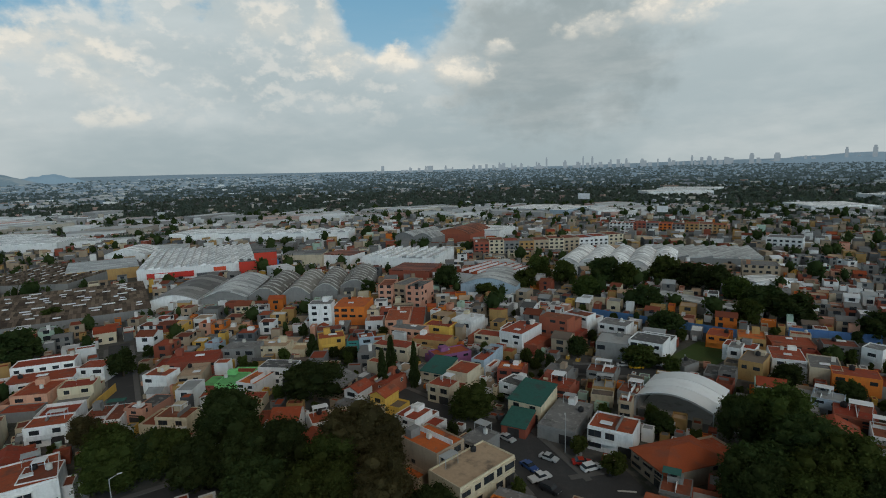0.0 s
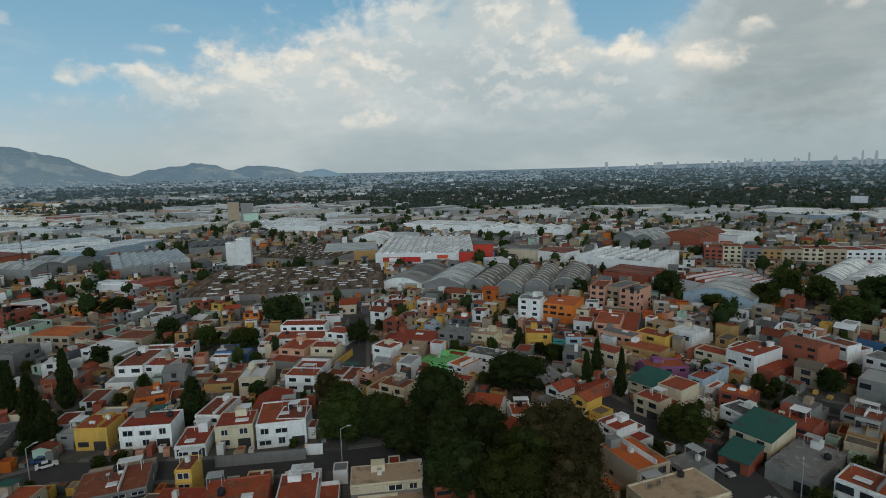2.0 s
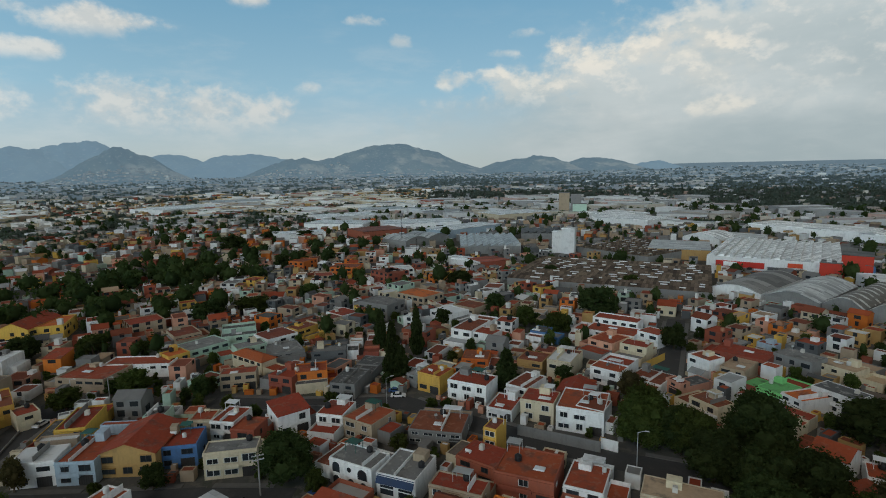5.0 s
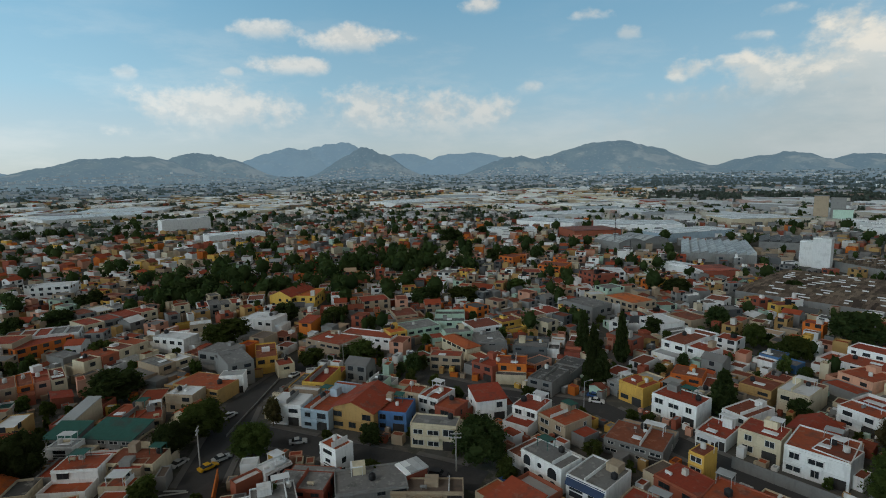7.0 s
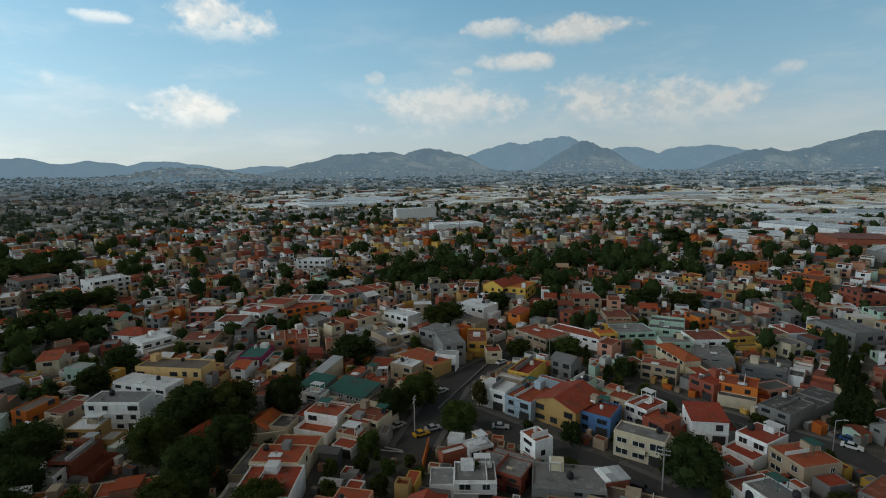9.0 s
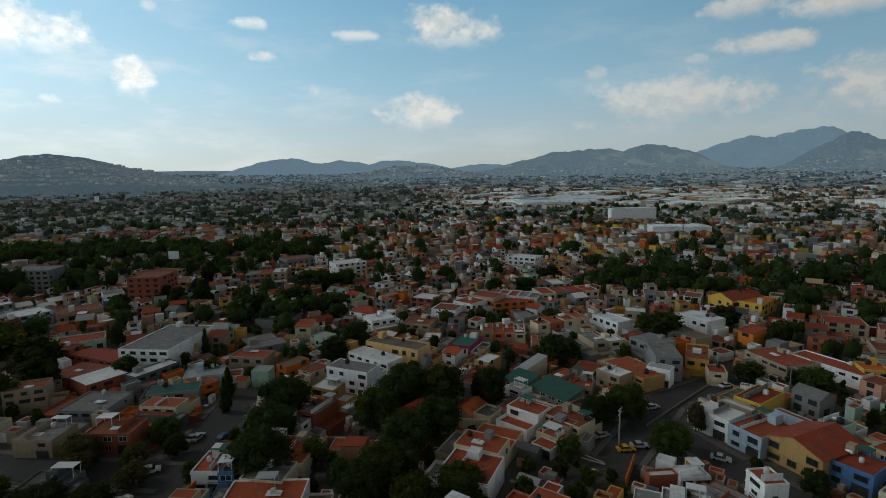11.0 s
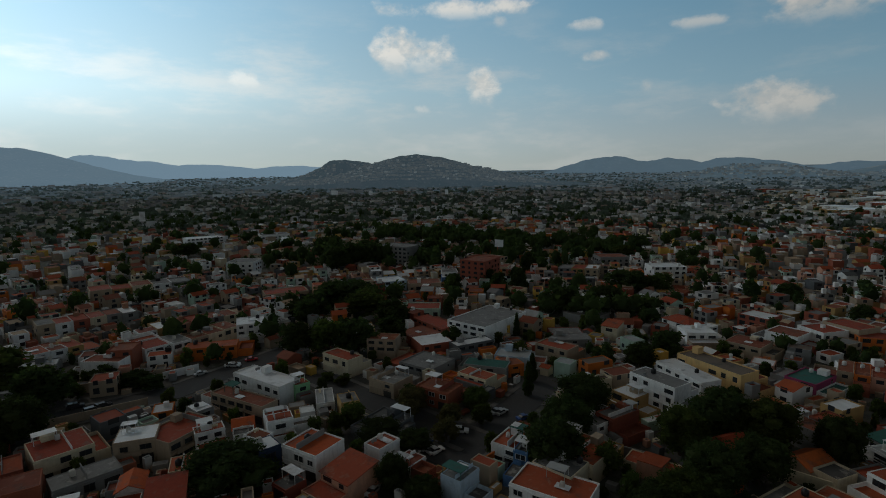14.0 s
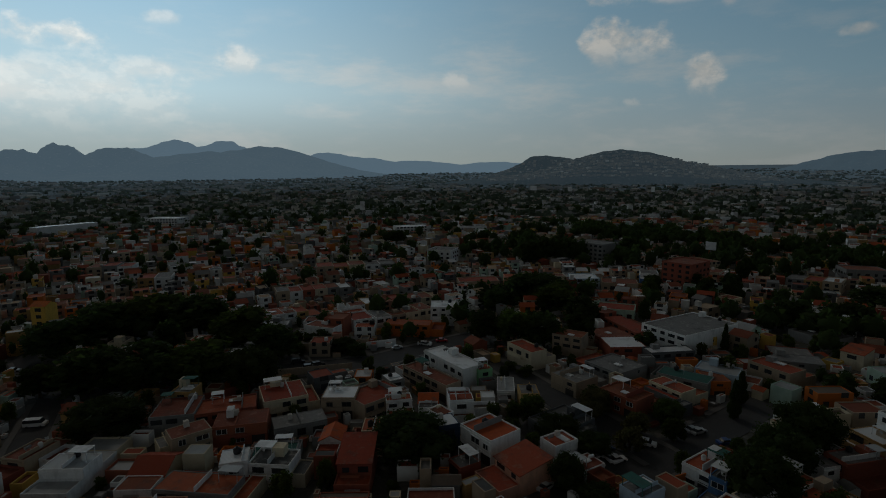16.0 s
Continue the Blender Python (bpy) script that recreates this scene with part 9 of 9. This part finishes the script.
def outlying_houses():
    """The coloured houses farther out, each at its own place."""
    rnd = random.Random(12)
    palettes = {"tanks": TANK_ISLES, "windows": GLASS}
    for q in OUTLYING:
        palettes[q[6] + "_walls"], palettes[q[7] + "_roofs"] = wall_mat(q[6]), roof_mat(q[7])
    town = Town("outlying_houses", "coloured plastered houses with red, grey and white roofs", palettes)
    for x, y, rot, w, d, h, wall, roof, form in OUTLYING:
        town.block(x, y, rot, w, d, h, pitched=form != "flat", windows=1, p=0.35, rnd=rnd, walls=wall + "_walls", roofs=roof + "_roofs")
    town.build()


GREY_WALL_ISLES = islands("works_quarter_walls", palette(["grey", "tan", "white", "grey", "darkgrey", "tan", "cream", "grey", "brick", "white", "grey", "ochre", "tan", "grey"], WALLS))
GREY_ROOF_ISLES = islands("works_quarter_roofs", palette(["grey", "tan", "dark", "grey", "sheet", "grey", "brown", "white", "grey", "rust", "dark", "grey", "tan", "white"], ROOFS))


def fill_mid():
    town = Town("row_houses", "many small flat-roofed houses with red, grey and white roofs", {"walls": WALL_ISLES, "roofs": ROOF_ISLES, "tanks": TANK_ISLES, "windows": GLASS})
    works = Town("works_quarter", "many small grey and tan flat-roofed houses and workshops", {"walls": GREY_WALL_ISLES, "roofs": GREY_ROOF_ISLES, "tanks": TANK_ISLES, "windows": GLASS})
    for x, y, rot, w, d, rnd in lattice(148, 680, (4.4, 7.6), (6.4, 9.4), 6.0, local_rot, 9):
        if cover(x, y, rot, w - 0.5, d - 0.5, 0.0, True):
            continue
        r = math.hypot(x, y)
        if rnd.random() < (0.05 if r < 400 else 0.1):
            continue
        cover(x, y, rot, w, d)
        grey = r > 230 and (-60 < math.degrees(math.atan2(-x, y)) < 12 or (r > 330 and math.degrees(math.atan2(-x, y)) < 62 and y > 0)) and rnd.random() < 0.85
        (works if grey else town).block(x + rnd.uniform(-0.4, 0.4), y + rnd.uniform(-0.4, 0.4), rot, w - 0.15, d - rnd.uniform(0, 1.5), rnd.choice((2.6, 2.8, 3.0, 3.2, 4.6, 4.8, 5.0, 5.2, 5.4, 5.6, 5.8)), pitched=rnd.random() < 0.22, windows=1 if r < 400 else 0, p=0.22, rnd=rnd)
    town.build()
    works.build()


def works_zone(az, r):
    """Where the large white and grey halls of the industrial estates lie."""
    return (28 < az < 62 and 520 < r < 1150) or (-20 < az <= 28 and 560 < r < 860) or (62 <= az < 82 and 800 < r < 1500) or (95 < az < 122 and 900 < r < 1500)


def wooded(az, r):
    return (-46 < az < 30 and 860 < r < 2600) or (30 < az < 64 and 1150 < r < 1500) or (35 < az < 60 and 1900 < r < 2900) or (140 < az < 225 and 700 < r < 1300) or (-46 < az < 12 and 2600 < r < 4400)


def fill_far():
    rnd = random.Random(21)
    town = Town("far_town", "far town of countless pale and grey buildings, colours greyed for haze", {"walls": FAR_WALLS, "roofs": FAR_ROOFS})
    hillside = Town("hillside_houses", "small grey and tan houses covering the hill", {"walls": HILL_WALLS, "roofs": HILL_WALLS})
    pale = Town("pale_town", "far quarter of white halls and houses, colours lightened for sunlight", {"walls": PALE_WALLS, "roofs": PALE_ROOFS})
    haze = Town("farthest_town", "pale far edge of the town in the haze", {"walls": HAZE_WALLS, "roofs": HAZE_WALLS_B})
    sunward = Town("sunward_town", "far grey-brown edge of the town below the hills, glowing faintly for haze", {"walls": SUN_WALLS, "roofs": SUN_WALLS})
    dim = Town("outer_town", "far grey and tan houses among trees", {"walls": DIM_WALLS, "roofs": DIM_WALLS})
    estate = Town("estate_halls", "long grey and white works halls across the plain", {"walls": FAR_WALLS, "roofs": ESTATE_ROOFS})
    horizon = Town("horizon_town", "last edge of the town on the horizon, coloured pale for haze", {"walls": LAST_WALLS, "roofs": LAST_WALLS})
    n = 0
    while n < 52000:
        r = 610 * (4700 / 610) ** (rnd.random() ** 0.72)
        az = rnd.uniform(-46, 226)
        k = az if az <= 180 else az - 360
        n += 1
        # the belt whose sunlight is put into the pale palette
        bright = 58 < az < 128 and 820 < r < 1700
        halls = works_zone(az, r) and az < 62
        if rnd.random() > (0.85 if bright else (0.1 if az < 64 else 0.4) if wooded(az, r) else 0.55 if r > 1000 else 0.9) * (1.2 if noise.noise(Vector((az * 0.35, r * 0.004, 2.0))) < 0.1 else 0.5):
            continue
        x, y = ring(az, r)
        w, d, h = rnd.uniform(4, 9.5) * (1 + r / 14000), rnd.uniform(5, 10) * (1 + r / 14000), rnd.choice((3, 3.5, 5, 5.5, 6, 7))
        if works_zone(az, r) and rnd.random() < (0.13 if bright else 0.09 if halls else 0.05):
            w, d, h = rnd.uniform(25, 75), rnd.uniform(18, 40), rnd.uniform(6, 9)
        elif r > 1500:      # long terraces and blocks among the trees
            if rnd.random() < 0.62:
                continue
            w, d, h = rnd.uniform(9, 34), rnd.uniform(8, 14), rnd.uniform(4, 8)
        rot = 30 * rnd.randint(0, 2) if r < 1500 else az + rnd.choice((-14, -6, 0, 0, 5, 12))
        if r < 690 and cover(x, y, rot, w, d, 0.0, True):
            continue
        rb = r * rnd.uniform(0.78, 1.25)
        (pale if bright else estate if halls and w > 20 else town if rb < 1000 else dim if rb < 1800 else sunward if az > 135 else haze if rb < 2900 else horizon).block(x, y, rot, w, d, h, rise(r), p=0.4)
    # houses up the near hills and round the feet of the farther ones
    for az, dist, half, peak, count, lo, hi, group in ((161.2, 2300, 16.0, 2.0, 1900, -0.85, -0.16, hillside), (168.3, 2350, 9.0, 1.2, 200, -0.85, -0.2, hillside), (103.9, 3700, 10.2, 2.1, 260, -0.97, -0.7, horizon), (110.3, 3600, 15.3, 1.8, 420, -0.97, -0.72, horizon),
                                                    (87.7, 3800, 7.6, 2.6, 330, -0.97, -0.6, horizon), (71.9, 3900, 7.6, 1.5, 220, -0.97, -0.65, horizon), (62.5, 4200, 13.8, 2.75, 260, -0.98, -0.85, horizon), (68.4, 3950, 6.8, 1.4, 150, -0.95, -0.4, horizon), (128.2, 3300, 10.2, 0.4, 300, -0.9, -0.1, haze)):
        wide = dist * math.tan(radians(half))
        hob = HILLS.get((az, dist))
        for _ in range(count):
            u, w = rnd.uniform(-0.75, 0.75), rnd.uniform(lo, hi)
            i, j = round((u + 1) / 2 * 110), round((w + 1) / 2 * 26)
            q = hob.matrix_basis @ hob.data.vertices[j * 111 + i].co
            if q.z < 16:
                continue
            k = 1 if dist < 3000 else 1.4
            group.block(q.x + rnd.uniform(-9, 9), q.y + rnd.uniform(-9, 9), az + rnd.uniform(-25, 25), rnd.uniform(7, 13) * k, rnd.uniform(6, 10) * k, rnd.uniform(3, 6) * k, q.z, p=0.3)
    hillside.build()
    town.build()
    haze.build()
    estate.build()
    horizon.build()
    dim.build()
    sunward.build()
    pale.build()


def leaf_cloud(name, label, spots, mat, per, leaf, seed):
    """Many trees joined: spots are (x, y, ground, height, radius)."""
    rs = np.random.RandomState(seed)
    spots = np.array(spots)
    n = len(spots)
    o = rs.normal(size=(n, per, 3))
    o *= (rs.uniform(0.55, 1.05, (n, per)) / np.linalg.norm(o, axis=2))[:, :, None]
    lump = 1 + 0.35 * np.sin(o[:, :, 0] * 4 + rs.uniform(0, 6, (n, 1))) * np.cos(o[:, :, 1] * 5 + rs.uniform(0, 6, (n, 1)))
    half = (spots[:, 3] - spots[:, 3] * 0.12) / 2
    c = np.stack([spots[:, 0, None] + o[:, :, 0] * lump * spots[:, 4, None], spots[:, 1, None] + o[:, :, 1] * lump * spots[:, 4, None], spots[:, 2, None] + spots[:, 3, None] * 0.12 + half[:, None] * (1 + o[:, :, 2])], 2).reshape(-1, 3)
    m = len(c)
    u = rs.normal(size=(m, 3))
    u /= np.linalg.norm(u, axis=1)[:, None]
    t = np.cross(u, rs.normal(size=(m, 3)))
    t /= np.linalg.norm(t, axis=1)[:, None]
    s = (leaf * rs.uniform(0.6, 1.4, (m, 1)) * np.repeat(spots[:, 4], per)[:, None])
    v = np.stack([c - u * s - t * s * 0.7, c + u * s - t * s * 0.5, c + t * s * 0.9], 1).reshape(-1, 3)
    hv, hf = ball_cores(np.stack([spots[:, 0], spots[:, 1], spots[:, 2] + spots[:, 3] * 0.12 + half], 1), np.stack([spots[:, 4], spots[:, 4], half], 1) * 0.78, rs, 2 if per < 40 else 3, 5 if per < 40 else 6)
    n_leaf, n_core = len(v), len(hf)
    corners = np.concatenate([np.arange(n_leaf), (hf + n_leaf).ravel()])
    v = np.concatenate([v, hv])
    me = bpy.data.meshes.new(name)
    me.vertices.add(len(v))
    me.vertices.foreach_set("co", v.ravel())
    me.loops.add(len(corners))
    me.loops.foreach_set("vertex_index", corners)
    me.polygons.add(n_leaf // 3 + n_core)
    me.polygons.foreach_set("loop_start", np.concatenate([np.arange(0, n_leaf, 3), n_leaf + np.arange(0, 4 * n_core, 4)]))
    me.update(calc_edges=True)
    me.materials.append(mat)
    tagged(new(name, me), label, "trees", kind="stuff")


def garden_trees():
    rnd = random.Random(8)
    made = 0
    for _ in range(4000):
        r, az = 62 + 165 * rnd.random() ** 0.7, rnd.uniform(-44, 222)
        x, y = ring(az, r)
        size = rnd.uniform(1.2, 2.6)
        if made < 400 and not cover(x, y, 0, size * 1.2, size * 1.2, 0.0, True):
            tree(x, y, rnd.uniform(2.5, 3.6) if size < 1.8 else rnd.uniform(4, 6.5), size, "shrub" if size < 1.8 else rnd.choice(("broad", "round", "light", "broad")))
            cover(x, y, 0, size * 2, size * 2)
            made += 1


def fill_trees():
    rnd = random.Random(33)
    near, far = [], []
    tries = 0
    while tries < 13000:
        tries += 1
        r = 185 * (900 / 185) ** (rnd.random() ** 0.8)
        az = rnd.uniform(-46, 226)
        x, y = ring(az, r)
        if r < 690 and cover(x, y, 0, 1.5, 1.5, 0.0, True):
            continue
        if noise.noise(Vector((x * 0.02, y * 0.02, 4.0))) + 0.6 * noise.noise(Vector((x * 0.06, y * 0.06, 9.0))) < rnd.uniform(-0.30, 0.22):
            continue
        size = 1.5 + 4.3 * rnd.random() ** 2.5
        near.append((x, y, 0, 3.5 + size * rnd.uniform(1.2, 1.9), size))
    tries = 0
    while tries < 60000:
        tries += 1
        r = 560 * (4600 / 560) ** (rnd.random() ** 0.8)
        az = rnd.uniform(-46, 226)
        if rnd.random() > (0.4 if 62 < az < 128 and 820 < r < 1700 else (1.0 if az < 64 else 0.55) if wooded(az, r) else 0.15 if works_zone(az, r) else 0.5) * (1.5 if noise.noise(Vector((az * 0.35, r * 0.004, 2.0))) > 0.0 else 0.75 if wooded(az, r) else 0.35):
            continue
        x, y = ring(az, r)
        if r < 690 and cover(x, y, 0, 2, 2, 0.0, True):
            continue
        far.append((x, y, rise(r) - 1, rnd.uniform(5, 9), rnd.uniform(2.6, 5.4) * (1 + r / 5000)))
    near += GROVE
    leaf_cloud("garden_trees", "many small dark green trees between the far houses", near, LEAF_DARK, 46, 0.21, 3)
    bands = {}
    for p in far:
        r, az = math.hypot(p[0], p[1]) * rnd.uniform(0.78, 1.25), math.degrees(math.atan2(-p[0], p[1])) % 360
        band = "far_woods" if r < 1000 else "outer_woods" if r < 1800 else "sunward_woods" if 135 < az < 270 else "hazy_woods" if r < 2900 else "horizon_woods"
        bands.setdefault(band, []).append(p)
    leaf_cloud("far_woods", "dark green woods and tree belts across the plain, leaves lightened for haze", bands["far_woods"], LEAF_FAR, 14, 0.44, 4)
    leaf_cloud("outer_woods", "grey-green woods farther out across the plain, leaves paled for haze", bands["outer_woods"], LEAF_OUTER, 8, 0.56, 5)
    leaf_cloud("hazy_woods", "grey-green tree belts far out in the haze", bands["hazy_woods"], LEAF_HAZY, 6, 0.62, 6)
    leaf_cloud("horizon_woods", "tree belts on the horizon, coloured pale for haze", bands["horizon_woods"], LEAF_LAST, 6, 0.62, 8)
    leaf_cloud("sunward_woods", "dark tree belts far out below the hills, glowing faintly for haze", bands["sunward_woods"], LEAF_SUNWARD, 7, 0.62, 7)


# far and outer leaves have their base colour lightened for haze
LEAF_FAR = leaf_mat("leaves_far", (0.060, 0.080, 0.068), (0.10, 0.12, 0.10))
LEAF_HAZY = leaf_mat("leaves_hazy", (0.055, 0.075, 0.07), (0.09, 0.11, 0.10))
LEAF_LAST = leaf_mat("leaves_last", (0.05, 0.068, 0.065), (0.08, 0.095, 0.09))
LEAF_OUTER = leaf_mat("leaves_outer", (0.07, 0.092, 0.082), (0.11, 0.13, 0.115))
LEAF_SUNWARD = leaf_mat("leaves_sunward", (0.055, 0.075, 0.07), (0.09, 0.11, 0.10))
# blue emission on far walls and leaves imitates the dusty air before them
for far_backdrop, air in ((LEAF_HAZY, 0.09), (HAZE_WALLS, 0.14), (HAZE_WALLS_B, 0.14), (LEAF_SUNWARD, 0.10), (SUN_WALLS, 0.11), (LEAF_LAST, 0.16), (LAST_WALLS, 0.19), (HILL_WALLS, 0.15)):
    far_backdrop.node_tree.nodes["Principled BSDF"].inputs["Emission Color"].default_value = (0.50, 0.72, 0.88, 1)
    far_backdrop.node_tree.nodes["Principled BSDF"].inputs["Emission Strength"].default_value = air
fill_near()
annexes()
fill_small()
outlying_houses()
fill_mid()
garden_trees()
yard_clutter()
fill_far()
fill_trees()


# ---- towers on the skyline ----
def skyline():
    rnd = random.Random(77)
    # grey-blue emission on the towers imitates the haze in front of the skyline
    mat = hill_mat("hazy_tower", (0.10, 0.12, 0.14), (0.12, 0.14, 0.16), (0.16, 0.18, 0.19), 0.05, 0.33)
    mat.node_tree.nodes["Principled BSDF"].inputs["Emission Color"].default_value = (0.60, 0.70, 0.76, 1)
    for az, el, wide in ((-11.7, 0.95, 14), (-15.4, 1.0, 12), (-16.3, 0.9, 18), (-6.8, 0.5, 16), (-13.6, 0.5, 22), (-19.6, 0.55, 18), (-21.1, 0.4, 30), (-25.6, 0.65, 16), (-27.1, 0.5, 34), (-30.6, 0.7, 30), (-32.6, 0.65, 40),
                         (5.5, 0.45, 14), (1.0, 0.3, 14), (-9.1, 0.35, 20), (-37.6, 1.0, 20), (-39.5, 1.1, 26), (-18.1, 0.5, 16), (-23.6, 0.45, 22), (-1.1, 0.3, 18), (-8.1, 0.4, 10), (-4.1, 0.3, 24)):
        x, y = ring(az, 4500)
        h = 76 + 4500 * math.tan(radians(el * 0.8))
        g = Geo()
        g.box(-wide / 2, wide / 2, -wide / 3, wide / 3, -5, h * 0.9)
        g.box(-wide / 3, wide / 3, -wide / 4, wide / 4, h * 0.9, h)
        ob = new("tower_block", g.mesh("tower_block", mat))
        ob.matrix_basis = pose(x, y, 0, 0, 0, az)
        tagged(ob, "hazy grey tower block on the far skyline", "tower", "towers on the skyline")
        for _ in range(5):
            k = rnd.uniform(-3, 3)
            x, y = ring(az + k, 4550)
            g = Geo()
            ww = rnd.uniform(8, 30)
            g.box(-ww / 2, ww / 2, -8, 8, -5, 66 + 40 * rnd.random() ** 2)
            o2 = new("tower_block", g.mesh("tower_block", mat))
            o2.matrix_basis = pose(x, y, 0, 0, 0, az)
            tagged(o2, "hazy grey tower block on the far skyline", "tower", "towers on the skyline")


skyline()
